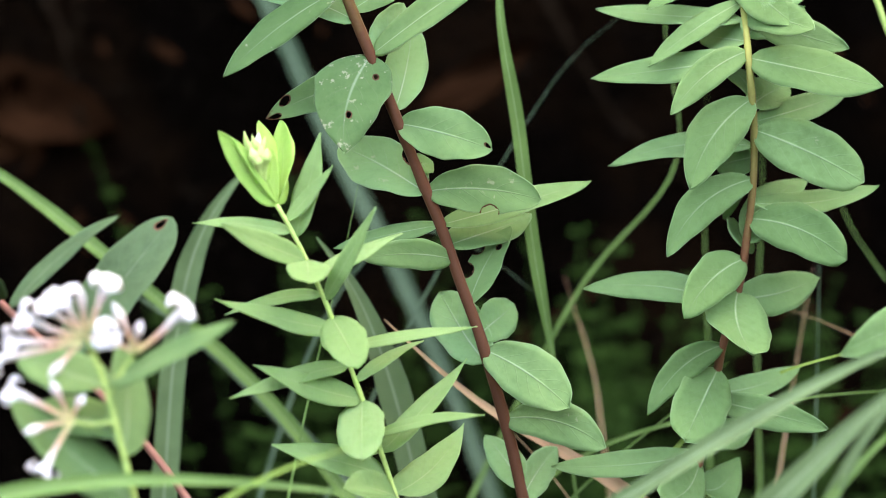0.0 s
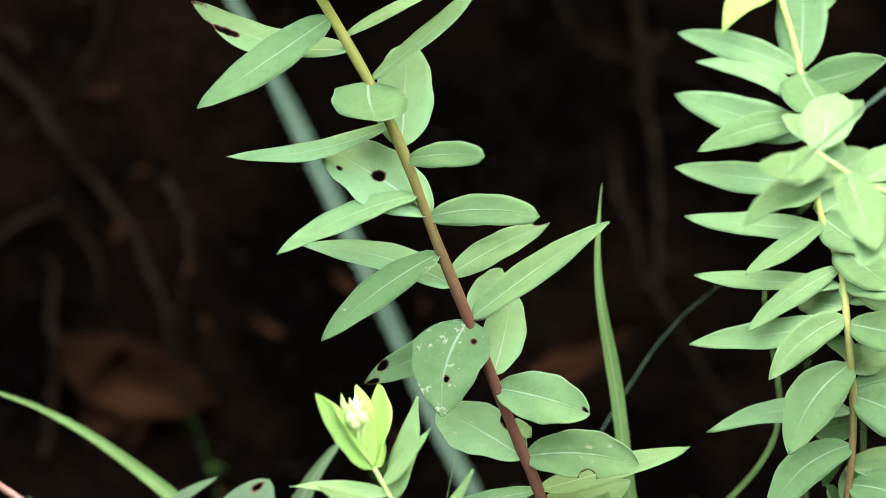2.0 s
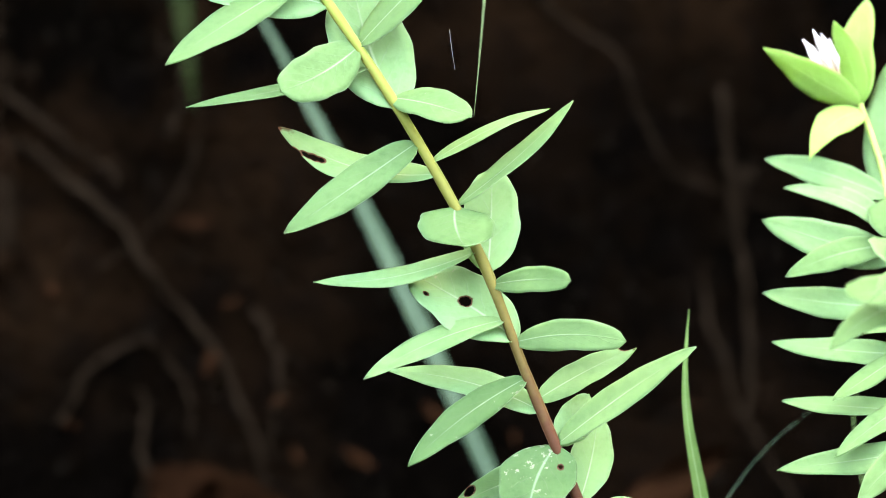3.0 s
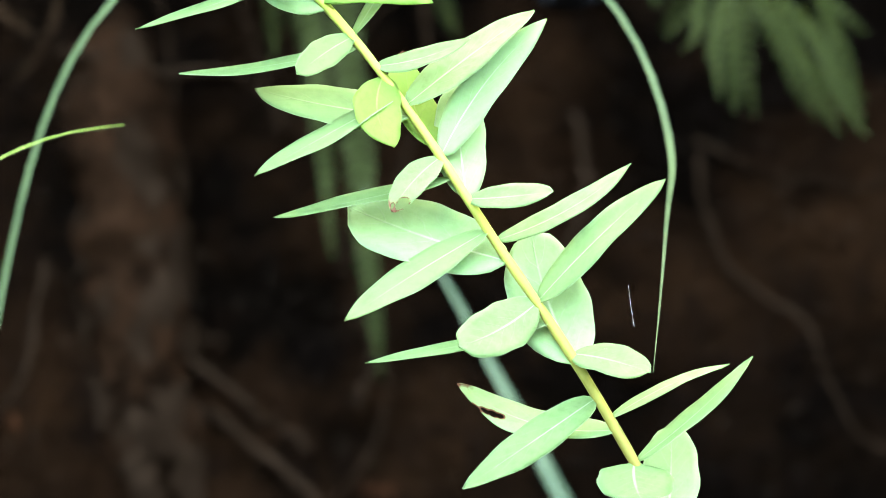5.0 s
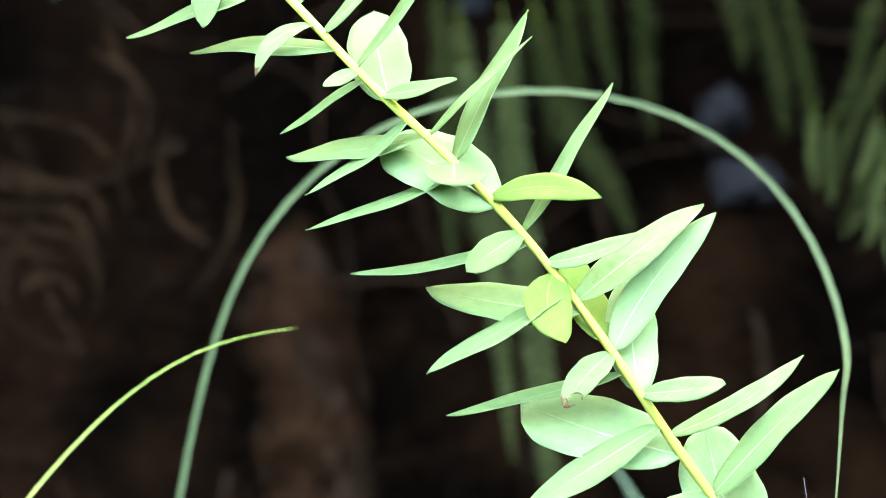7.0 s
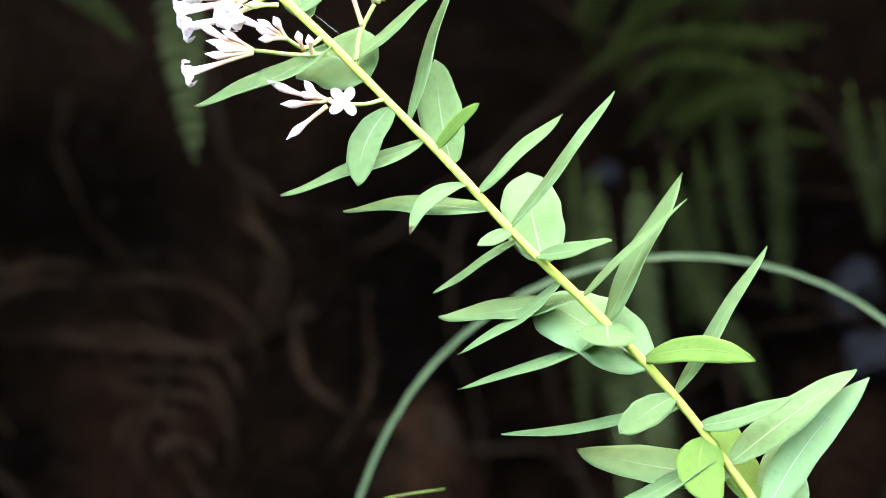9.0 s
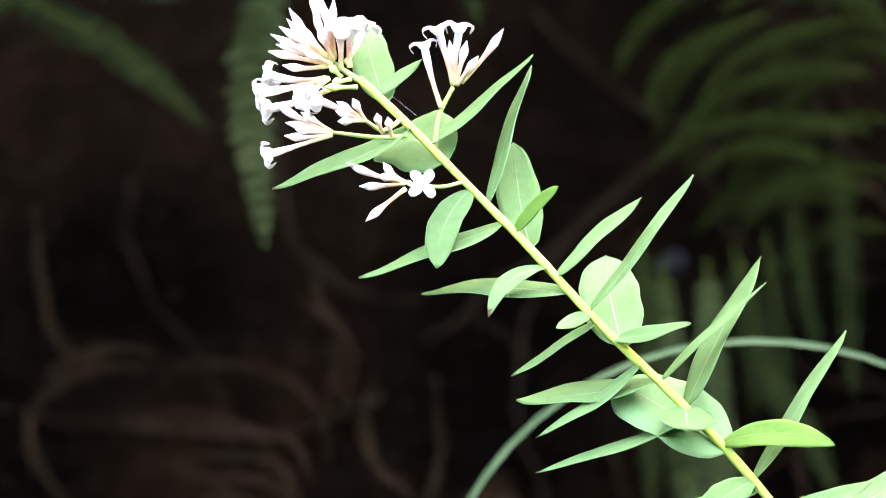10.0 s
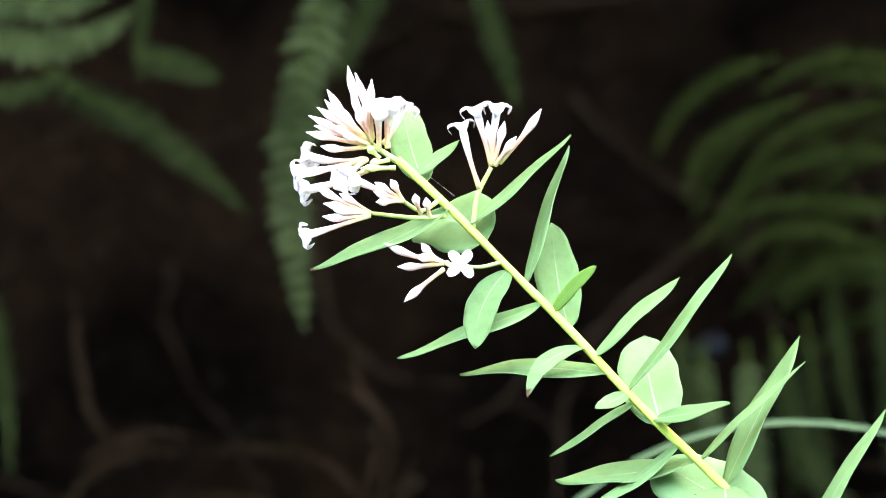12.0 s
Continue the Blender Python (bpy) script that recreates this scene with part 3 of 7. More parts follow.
leaf(shrub, 0.540, -35.0, 10.9, -13.6, 10.9, 15, wear=0.6, scorch=0.05, holes=[(0.93, 0.5, 0.06), (0.8, -0.6, 0.05)], label='leaf with a chewed brown tip', bend=0.02, fold=0.12, twist=-3, arch=0.047)
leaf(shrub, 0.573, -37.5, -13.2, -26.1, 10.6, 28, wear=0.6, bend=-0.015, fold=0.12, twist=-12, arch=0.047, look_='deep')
leaf(shrub, 0.561, -46.6, 13.9, 11.7, 13.5, 52, wear=0.5, bend=-0.02, fold=0.1, twist=9, arch=0.075, look_='mint_lit')
leaf(shrub, 0.565, 32.2, 14.8, 14.8, 9.1, 16, wear=0.3, holes=[(0.93, 0.8, 0.07), (1.0, -0.2, 0.03)], bend=0.02, fold=0.04, twist=3, arch=0.02)
leaf(shrub, 0.586, 33.6, -14.8, 1.2, 10.2, 14, tip=0.5, wear=0.35, bend=0.02, fold=0.05, twist=8, arch=0.058)
leaf(shrub, 0.594, -44.3, -13.5, -17.3, 10.6, 51, wear=0.4, bend=0.02, fold=0.09, twist=-6, arch=0.035)
leaf(shrub, 0.586, -30.2, 10.8, 21.4, 24.4, 40, tip=0.5, wear=0.45, holes=[(0.52, -0.05, 0.05), (0.8, 0.5, 0.022)], label='leaf with a round hole', twist=0, fold=0.08, bend=0.04, look_='mint_lit')
leaf(shrub, 0.607, 22.3, -29.3, 2.7, 8.6, 25, tip=0.5, wear=0.4, bend=-0.02, fold=0.1, twist=-3, arch=0.033)
leaf(shrub, 0.619, -50.8, 5.9, -9.8, 11.2, 64, bend=0.02, fold=0.07, twist=0, arch=-0.077, look_='mint_lit')
leaf(shrub, 0.636, 2.3, -15.0, -12.0, 24.0, 14, tip=0.6, bend=0.01, fold=0.08, twist=-5, arch=-0.068, look_='deep')
leaf(shrub, 0.611, 2.3, 18.8, 32.0, 18.4, 10, tip=0.55, wear=0.35, twist=0, fold=0.08, bend=-0.016, arch=-0.008, look_='mint_lit')
leaf(shrub, 0.636, 37.1, 5.5, 32.1, 9.7, 60, wear=0.25, bend=-0.008, fold=0.09, twist=-8, arch=-0.022)
leaf(shrub, 0.653, 37.3, 4.6, 16.6, 7.2, 64, bend=0.02, fold=0.06, twist=6, arch=0.026)
leaf(shrub, 0.649, -48.7, 14.6, 14.0, 17.1, 59, bend=-0.02, holes=[(0.69, 0.35, 0.026), (0.735, 0.45, 0.032), (0.785, 0.62, 0.03), (0.83, 0.95, 0.03)], scorch=0.03, label='curled leaf', fold=0.06, twist=-8, arch=-0.08, look_='mint_lit')
leaf(shrub, 0.661, -41.4, -14.3, -27.5, 12.5, 28, bend=0.02, fold=0.07, twist=3, arch=-0.01, look_='deep')
leaf(shrub, 0.699, -23.9, -16.0, -13.4, 16.5, 14, tip=0.5, bend=-0.005, fold=0.07, twist=5, arch=-0.049, look_='deep_fresh')
leaf(shrub, 0.690, -57.1, -6.7, -11.8, 7.7, 64, bend=0.003, fold=0.11, twist=-8, arch=-0.017)
leaf(shrub, 0.678, 23.9, -16.0, -5.2, 13.4, 43, tip=0.5, wear=0.4, bend=0.018, look_='deep_fresh')
leaf(shrub, 0.674, -13.9, 12.7, 42.1, 25.6, 10, tip=0.55, wear=0.2, twist=0, fold=0.08, bend=0.004, arch=-0.051, look_='mint_lit')
leaf(shrub, 0.699, 39.7, -6.2, 37.8, 13.9, 45, wear=0.3, bend=-0.011, fold=0.09, twist=-7, arch=0.029)
leaf(shrub, 0.724, 42.3, 5.5, 23.7, 8.1, 36, bend=0.02, fold=0.13, twist=-5, arch=-0.069, look_='deep_fresh')
leaf(shrub, 0.728, -43.9, -15.0, -27.7, 13.2, 42, bend=-0.02, fold=0.05, twist=-11, arch=0.027)
leaf(shrub, 0.715, -49.9, 15.1, 17.6, 27.3, 40, tip=0.5, bend=0.02, fold=0.07, twist=-3, arch=-0.033, look_='mint_lit')
leaf(shrub, 0.741, 26.1, -16.0, 1.5, 9.2, 35, tip=0.5, bend=0.02, fold=0.13, twist=11, arch=-0.026, look_='deep_fresh')
leaf(shrub, 0.749, -56.4, 6.5, -11.5, 10.2, 64, bend=0.012, fold=0.13, twist=-1, arch=-0.02)
leaf(shrub, 0.757, -15.0, -13.0, -16.9, 9.9, 18, scorch=0.1, holes=[(0.85, 0.5, 0.1), (0.95, -0.3, 0.05)], tip=0.6, label='curled leaf with a brown torn tip', bend=0.02, fold=0.11, twist=-4, arch=0.04, look_='deep_fresh')
leaf(shrub, 0.741, -1.9, 20.1, 38.5, 16.5, 10, tip=0.6, bend=0.02, fold=0.07, twist=3, arch=-0.036, look_='mint_lit')
leaf(shrub, 0.757, 33.3, 15.3, 43.6, 12.9, 10, wear=0.3, bend=-0.018, fold=0.11, twist=5, arch=0.057, look_='mint_lit')
leaf(shrub, 0.778, 40.2, 14.4, 30.4, 13.5, 36, wear=0.15, bend=0.02, fold=0.11, twist=9, arch=-0.002, look_='deep_fresh')
leaf(shrub, 0.795, 29.4, -8.9, 7.9, 8.7, 44, bend=0.003, fold=0.08, twist=3, arch=-0.057, look_='deep_fresh')
leaf(shrub, 0.762, -9.8, 27.0, 31.1, 17.0, 40, look_='gold', scorch=0.06, holes=[(0.62, -0.5, 0.07)], label='yellow-green leaf with a brown-rimmed hole', twist=0, fold=0.08, bend=-0.014, arch=-0.037)
leaf(shrub, 0.791, 3.4, -13.1, -22.6, 15.4, 14, look_='gold', label='yellow-green leaf', bend=0.02, fold=0.08, twist=-9, arch=-0.137)
leaf(shrub, 0.782, -43.6, -14.5, -24.9, 14.4, 64, bend=-0.008, fold=0.07, twist=-10, arch=0.011)
leaf(shrub, 0.774, -49.5, 14.1, 9.7, 18.0, 46, bend=0.02, fold=0.04, twist=-7, arch=-0.04)
leaf(shrub, 0.808, -16.3, -18.9, -12.6, 9.8, 14, tip=0.5, bend=0.02, fold=0.13, twist=-10, arch=0.016)
leaf(shrub, 0.803, -56.5, 6.5, -7.8, 9.5, 64, bend=0.02, fold=0.06, twist=5, arch=-0.046)
leaf(shrub, 0.824, 35.2, -15.7, -2.5, 9.4, 23, look_='gold', label='yellow-green leaf', bend=-0.014, fold=0.1, twist=-11, arch=0.093)
leaf(shrub, 0.808, 29.0, 6.2, 46.9, 12.1, 64, bend=-0.02, fold=0.06, twist=1, arch=0.016)
leaf(shrub, 0.820, -34.6, 11.8, 23.3, 29.3, 40, tip=0.5, bend=0.02, twist=0, fold=0.08, arch=0.006, look_='mint_lit')
leaf(shrub, 0.841, 1.4, -24.5, -9.0, 19.0, 14, tip=0.5, bend=-0.012, fold=0.06, twist=4, arch=0.0)
leaf(shrub, 0.837, -48.7, -6.0, -17.4, 9.2, 64, bend=-0.02, fold=0.07, twist=1, arch=-0.001)
leaf(shrub, 0.862, -32.5, -4.6, -22.8, 10.4, 64, bend=-0.007, fold=0.06, twist=4, arch=-0.03)
leaf(shrub, 0.854, -45.2, 12.1, -3.9, 18.2, 64, bend=-0.02, fold=0.08, twist=-8, arch=-0.002)
leaf(shrub, 0.841, 23.7, 14.9, 48.7, 16.3, 61, wear=0.3, bend=-0.001, fold=0.07, twist=3, arch=0.012)
leaf(shrub, 0.854, 33.5, -5.1, 29.6, 7.0, 64, bend=0.02, fold=0.05, twist=11, arch=-0.006)
leaf(shrub, 0.874, 24.3, -18.3, 2.1, 9.6, 55, bend=0.02, fold=0.12, twist=4, arch=-0.039)
leaf(shrub, 0.870, -6.7, 24.4, 32.1, 19.6, 10, tip=0.55, bend=0.02, twist=0, fold=0.08, arch=-0.026, look_='mint_lit')
leaf(shrub, 0.883, -27.2, 9.0, -15.8, 8.1, 64, bend=-0.02, fold=0.12, twist=0, arch=0.012)
leaf(shrub, 0.887, -8.9, -16.2, -6.9, 6.0, 29, bend=-0.007, fold=0.09, twist=5, arch=-0.013)
leaf(shrub, 0.887, 33.1, -6.1, 41.9, 10.7, 64, bend=0.02, fold=0.12, twist=-10, arch=-0.035)
leaf(shrub, 0.895, -48.3, 13.4, 2.7, 16.4, 64, bend=0.003, fold=0.06, twist=0, arch=0.034)
leaf(shrub, 0.908, -17.5, -10.5, -16.8, 7.7, 38, bend=0.02, scorch=0.06, fold=0.13, twist=-2, arch=0.153)
leaf(shrub, 0.904, 27.1, -5.0, 23.6, 12.3, 62, bend=0.02, fold=0.09, twist=-5, arch=-0.015)
leaf(shrub, 0.916, -6.5, 16.8, 36.4, 13.6, 10, tip=0.6, wear=0.2, bend=-0.015, fold=0.08, twist=-8, arch=-0.023, look_='deep_fresh')
leaf(shrub, 0.925, 14.8, -14.4, 11.9, 5.5, 30, look_='gold', tip=0.6, bend=0.006, fold=0.07, twist=8, arch=0.021)
leaf(shrub, 0.937, 12.7, 13.3, 46.7, 11.0, 64, wear=0.2, bend=-0.019, fold=0.05, twist=1, arch=0.033)
leaf(shrub, 0.929, -46.7, 5.6, -15.8, 15.6, 64, bend=0.018, fold=0.05, twist=9, arch=-0.028)
leaf(shrub, 0.946, -10.2, -7.8, -26.1, 10.8, 14, tip=0.6, bend=-0.017, fold=0.06, twist=7, arch=0.114)
leaf(shrub, 0.958, -20.8, 21.6, 11.2, 26.1, 22, tip=0.45, twist=0, fold=0.08, bend=0.016, arch=0.087)
leaf(shrub, 0.967, 32.5, 4.9, 29.3, 11.9, 64, bend=-0.02, fold=0.1, twist=11, arch=-0.004)
leaf(shrub, 0.975, -43.4, -5.5, -19.2, 19.3, 64, scorch=0.03, bend=-0.001, fold=0.14, twist=4, arch=-0.042)
leaf(shrub, 0.987, -9.1, 21.4, 31.3, 12.8, 10, tip=0.6, wear=0.2, bend=0.02, fold=0.04, twist=-6, arch=-0.031, look_='deep_fresh')
leaf(shrub, 0.992, 13.8, 2.7, 11.6, 5.6, 37, bend=0.016, fold=0.07, twist=7, arch=-0.02)
leaf(shrub, 0.385, 14.0, 30.0, 10.8, 10.7, 10, bend=0.005, look_='mint_lit')
leaf(shrub, 0.389, -8.1, 30.0, 11.2, 10.6, 10, bend=-0.013, look_='mint_lit')
twig(shrub_plant, [(-0.1620, 1.3000, 0.8141), (-0.1665, 1.3000, 0.8172), (-0.1701, 1.3000, 0.8198)], 0.001, 0.0008, M_GSTEM)
twig(shrub_plant, [(-0.1468, 1.3000, 0.7962), (-0.1526, 1.2970, 0.7953), (-0.1695, 1.2900, 0.7960)], 0.0008, 0.0006, M_GSTEM)
twig(shrub_plant, [(-0.1485, 1.3000, 0.8016), (-0.1541, 1.2950, 0.7973), (-0.1593, 1.2900, 0.7997)], 0.0008, 0.0006, M_GSTEM)
twig(shrub_plant, [(-0.1289, 1.3000, 0.7814), (-0.1355, 1.2950, 0.7791), (-0.1464, 1.2900, 0.7798)], 0.0007, 0.0005, M_GSTEM)
twig(shrub_plant, [(-0.1382, 1.3000, 0.7918), (-0.1369, 1.3000, 0.8022), (-0.1324, 1.3000, 0.8115)], 0.0008, 0.0007, M_GSTEM)
flower(shrub_plant, (-0.1707, 1.3000, 0.8222), (-0.1777, 1.3000, 0.8452), False, 1.00, 1)
flower(shrub_plant, (-0.1705, 1.3010, 0.8221), (-0.1761, 1.3060, 0.8442), False, 1.00, 2)
flower(shrub_plant, (-0.1697, 1.2990, 0.8215), (-0.1694, 1.2940, 0.8395), False, 1.00, 3)
flower(shrub_plant, (-0.1715, 1.3005, 0.8214), (-0.1847, 1.3030, 0.8383), False, 1.00, 4)
flower(shrub_plant, (-0.1718, 1.2995, 0.8205), (-0.1872, 1.2970, 0.8314), False, 1.00, 5)
flower(shrub_plant, (-0.1723, 1.3008, 0.8205), (-0.1908, 1.3048, 0.8304), False, 1.00, 6)
flower(shrub_plant, (-0.1722, 1.2990, 0.8195), (-0.1903, 1.2940, 0.8229), False, 1.00, 7)
flower(shrub_plant, (-0.1715, 1.2985, 0.8188), (-0.1853, 1.2910, 0.8178), False, 1.00, 8)
flower(shrub_plant, (-0.1700, 1.2990, 0.8207), (-0.1719, 1.2940, 0.8332), False, 1.00, 9)
flower(shrub_plant, (-0.1713, 1.3012, 0.8209), (-0.1821, 1.3072, 0.8339), False, 1.00, 10)
flower(shrub_plant, (-0.1712, 1.2984, 0.8196), (-0.1821, 1.2904, 0.8243), False, 1.00, 11)
flower(shrub_plant, (-0.1704, 1.2988, 0.8210), (-0.1759, 1.2928, 0.8355), False, 1.00, 12)
flower(shrub_plant, (-0.1707, 1.2980, 0.8192), (-0.1780, 1.2880, 0.8210), False, 1.00, 13)
flower(shrub_plant, (-0.1711, 1.3018, 0.8205), (-0.1804, 1.3108, 0.8300), False, 1.00, 14)
flower(shrub_plant, (-0.1704, 1.3015, 0.8218), (-0.1751, 1.3090, 0.8414), False, 1.00, 15)
flower(shrub_plant, (-0.1713, 1.2980, 0.8205), (-0.1836, 1.2880, 0.8320), False, 1.00, 16)
flower(shrub_plant, (-0.1716, 1.3022, 0.8208), (-0.1843, 1.3132, 0.8324), False, 1.00, 17)
flower(shrub_plant, (-0.1700, 1.3008, 0.8213), (-0.1717, 1.3048, 0.8372), False, 1.00, 18)
flower(shrub_plant, (-0.1701, 1.2978, 0.8201), (-0.1739, 1.2868, 0.8288), False, 1.00, 19)
flower(shrub_plant, (-0.1722, 1.3016, 0.8202), (-0.1897, 1.3096, 0.8280), False, 1.00, 20)
flower(shrub_plant, (-0.1650, 1.3000, 0.8184), (-0.1638, 1.2940, 0.8308), True, 1.15, 21)
flower(shrub_plant, (-0.1665, 1.3000, 0.8197), (-0.1611, 1.3030, 0.8316), True, 1.15, 22)
flower(shrub_plant, (-0.1737, 1.3000, 0.8141), (-0.1923, 1.2940, 0.8095), True, 1.15, 23)
flower(shrub_plant, (-0.1728, 1.3000, 0.8150), (-0.1906, 1.3060, 0.8171), True, 1.15, 24)
flower(shrub_plant, (-0.1719, 1.3000, 0.8149), (-0.1769, 1.2880, 0.8070), True, 1.15, 25)
flower(shrub_plant, (-0.1701, 1.3000, 0.8122), (-0.1913, 1.2970, 0.8049), True, 1.15, 26)
flower(shrub_plant, (-0.1679, 1.3000, 0.8176), (-0.1673, 1.2910, 0.8285), True, 1.15, 27)
flower(shrub_plant, (-0.1695, 1.2900, 0.7956), (-0.1865, 1.2850, 0.8045), False, 1.00, 28)
flower(shrub_plant, (-0.1695, 1.2900, 0.7956), (-0.1836, 1.2850, 0.7985), False, 1.00, 29)
flower(shrub_plant, (-0.1695, 1.2900, 0.7956), (-0.1839, 1.2850, 0.7944), False, 1.00, 30)
flower(shrub_plant, (-0.1695, 1.2900, 0.7953), (-0.1888, 1.2850, 0.7885), True, 1.00, 31)
flower(shrub_plant, (-0.1695, 1.2900, 0.7960), (-0.1804, 1.2850, 0.7963), False, 1.00, 32)
flower(shrub_plant, (-0.1695, 1.2900, 0.7960), (-0.1786, 1.2850, 0.8016), False, 1.00, 33)
flower(shrub_plant, (-0.1593, 1.2900, 0.7997), (-0.1736, 1.2850, 0.8056), True, 1.00, 34)
flower(shrub_plant, (-0.1593, 1.2900, 0.7997), (-0.1675, 1.2850, 0.8049), False, 1.00, 35)
flower(shrub_plant, (-0.1593, 1.2900, 0.7997), (-0.1679, 1.2850, 0.8019), False, 1.00, 36)
flower(shrub_plant, (-0.1593, 1.2900, 0.7997), (-0.1672, 1.2850, 0.7986), False, 1.00, 37)
flower(shrub_plant, (-0.1593, 1.2900, 0.7997), (-0.1625, 1.2850, 0.8057), False, 1.00, 38)
flower(shrub_plant, (-0.1535, 1.2900, 0.7956), (-0.1549, 1.2850, 0.8010), False, 1.00, 39)
flower(shrub_plant, (-0.1508, 1.2900, 0.7946), (-0.1515, 1.2850, 0.7997), False, 1.00, 40)
flower(shrub_plant, (-0.1464, 1.2900, 0.7798), (-0.1651, 1.2900, 0.7865), False, 1.00, 41)
flower(shrub_plant, (-0.1464, 1.2900, 0.7798), (-0.1610, 1.2900, 0.7789), False, 1.00, 42)
flower(shrub_plant, (-0.1464, 1.2900, 0.7798), (-0.1535, 1.2900, 0.7863), False, 1.00, 43)
flower(shrub_plant, (-0.1464, 1.2900, 0.7779), (-0.1585, 1.2850, 0.7669), False, 1.00, 44)
flower(shrub_plant, (-0.1455, 1.2900, 0.7798), (-0.1397, 1.2750, 0.7771), True, 1.00, 45, flat=True)
flower(shrub_plant, (-0.1473, 1.2900, 0.7802), (-0.1546, 1.2850, 0.7814), False, 1.00, 46)
flower(shrub_plant, (-0.1360, 1.3000, 0.8047), (-0.1410, 1.2950, 0.8238), True, 1.05, 47)
flower(shrub_plant, (-0.1323, 1.3000, 0.8121), (-0.1365, 1.2950, 0.8288), True, 1.05, 48)
flower(shrub_plant, (-0.1313, 1.3000, 0.8129), (-0.1299, 1.2950, 0.8291), True, 1.05, 49)
flower(shrub_plant, (-0.1316, 1.3000, 0.8122), (-0.1276, 1.2950, 0.8253), False, 1.05, 50)
flower(shrub_plant, (-0.1313, 1.3000, 0.8122), (-0.1240, 1.2950, 0.8203), False, 1.05, 51)
flower(shrub_plant, (-0.1298, 1.3000, 0.8129), (-0.1161, 1.2950, 0.8289), False, 1.05, 52)
flower(shrub_plant, (-0.1320, 1.3000, 0.8122), (-0.1331, 1.2950, 0.8256), False, 1.05, 53)
flower(shrub_plant, (-0.1622, 1.2950, 0.8111), (-0.1725, 1.2920, 0.8108), False, 1.00, 54, mat=M_CALYX)
flower(shrub_plant, (-0.1640, 1.2950, 0.8138), (-0.1698, 1.2920, 0.8125), False, 1.00, 55, mat=M_CALYX)
flower(shrub_plant, (-0.1672, 1.2950, 0.8144), (-0.1707, 1.2920, 0.8176), False, 1.00, 56, mat=M_CALYX)

# ---- the small shoot before it ----
shoot_plant = thing('flowering_shoot', (0.1650, 1.2500, 0.0000), 'fresh light green shoot with an unopened bud head', 'shrub', 'flowering shrubs')
shoot = Stem(shoot_plant, [(0.1650, 1.2500, 0.0000), (0.0808, 1.2500, 0.3512), (0.0740, 1.2500, 0.3717), (0.0672, 1.2500, 0.3910), (0.0584, 1.2500, 0.4144), (0.0517, 1.2500, 0.4291), (0.0450, 1.2500, 0.4417)], 0.0013, 0.0007, M_GSTEM)
leaf(shoot, 1.000, -18.0, -3.2, 22.1, 7.9, 14, look_='bract', bend=-0.021)
leaf(shoot, 1.000, 2.7, 28.3, 21.8, 12.2, 61, look_='bract', bend=-0.025)
leaf(shoot, 1.000, -4.0, 27.9, 21.7, 12.1, 55, look_='bract', bend=0.029)
leaf(shoot, 1.000, -11.8, -2.6, 19.6, 4.6, 41, look_='bract', bend=0.019)
leaf(shoot, 1.000, -1.5, 2.0, 16.8, 3.4, 23, look_='bract', bend=0.017)
leaf(shoot, 0.975, 8.2, 8.3, 30.4, 9.3, 40, look_='young', bend=-0.004, tip=1.05, fold=0.1, twist=-9, arch=-0.003)
leaf(shoot, 0.987, 13.9, -2.5, 17.0, 5.4, 46, look_='young', bend=-0.02, tip=1.05, fold=0.06, twist=-2, arch=-0.003)
leaf(shoot, 0.979, -29.6, 9.8, 1.7, 6.6, 55, look_='young', bend=0.02, tip=1.05, fold=0.1, twist=5, arch=0.016)
leaf(shoot, 0.958, -27.0, -26.2, 15.4, 9.4, 48, look_='young', bend=0.003, tip=1.05, fold=0.13, twist=0, arch=-0.016)
leaf(shoot, 0.958, -0.9, -22.7, -3.0, 13.3, 14, look_='young', tip=0.6, bend=0.02, fold=0.11, twist=0, arch=-0.008)
leaf(shoot, 0.929, 14.1, -20.7, 31.2, 6.7, 48, look_='young', bend=0.008, tip=1.05, fold=0.1, twist=6, arch=-0.005)
leaf(shoot, 0.946, 27.3, 11.1, 11.3, 7.6, 60, look_='young', bend=-0.011, tip=1.05, fold=0.05, twist=4, arch=0.024)
leaf(shoot, 0.933, -29.0, 7.9, -7.2, 6.4, 63, look_='young', bend=0.009, tip=1.05, fold=0.05, twist=0, arch=0.05)
leaf(shoot, 0.908, -36.9, -18.1, 13.0, 8.8, 56, look_='young', bend=-0.012, tip=1.05, fold=0.08, twist=8, arch=-0.015)
leaf(shoot, 0.916, 6.5, -21.7, -11.3, 13.5, 14, look_='young', tip=0.6, bend=0.005, fold=0.12, twist=7, arch=0.009)
leaf(shoot, 0.895, 41.1, 4.7, 4.9, 5.9, 64, look_='young', bend=0.02, tip=1.05, fold=0.04, twist=-11, arch=-0.007)
leaf(shoot, 0.870, 21.5, 11.9, 10.3, 5.0, 56, look_='young', bend=-0.015, tip=1.05, fold=0.12, twist=0, arch=0.059)
leaf(shoot, 0.883, -36.5, -10.6, -7.8, 7.9, 58, look_='young', bend=-0.02, tip=1.05, fold=0.1, twist=5, arch=0.041)
leaf(shoot, 0.858, -33.3, -13.3, 13.7, 10.2, 48, look_='young', bend=-0.01, tip=1.05, fold=0.12, twist=3, arch=-0.02)
leaf(shoot, 0.858, -1.6, -18.6, -14.7, 14.9, 14, look_='young', tip=0.6, bend=0.012, fold=0.08, twist=9, arch=0.009)
leaf(shoot, 0.833, 31.7, -16.7, 9.0, 5.8, 64, look_='young', bend=0.02, tip=1.05, fold=0.13, twist=-4, arch=0.023)
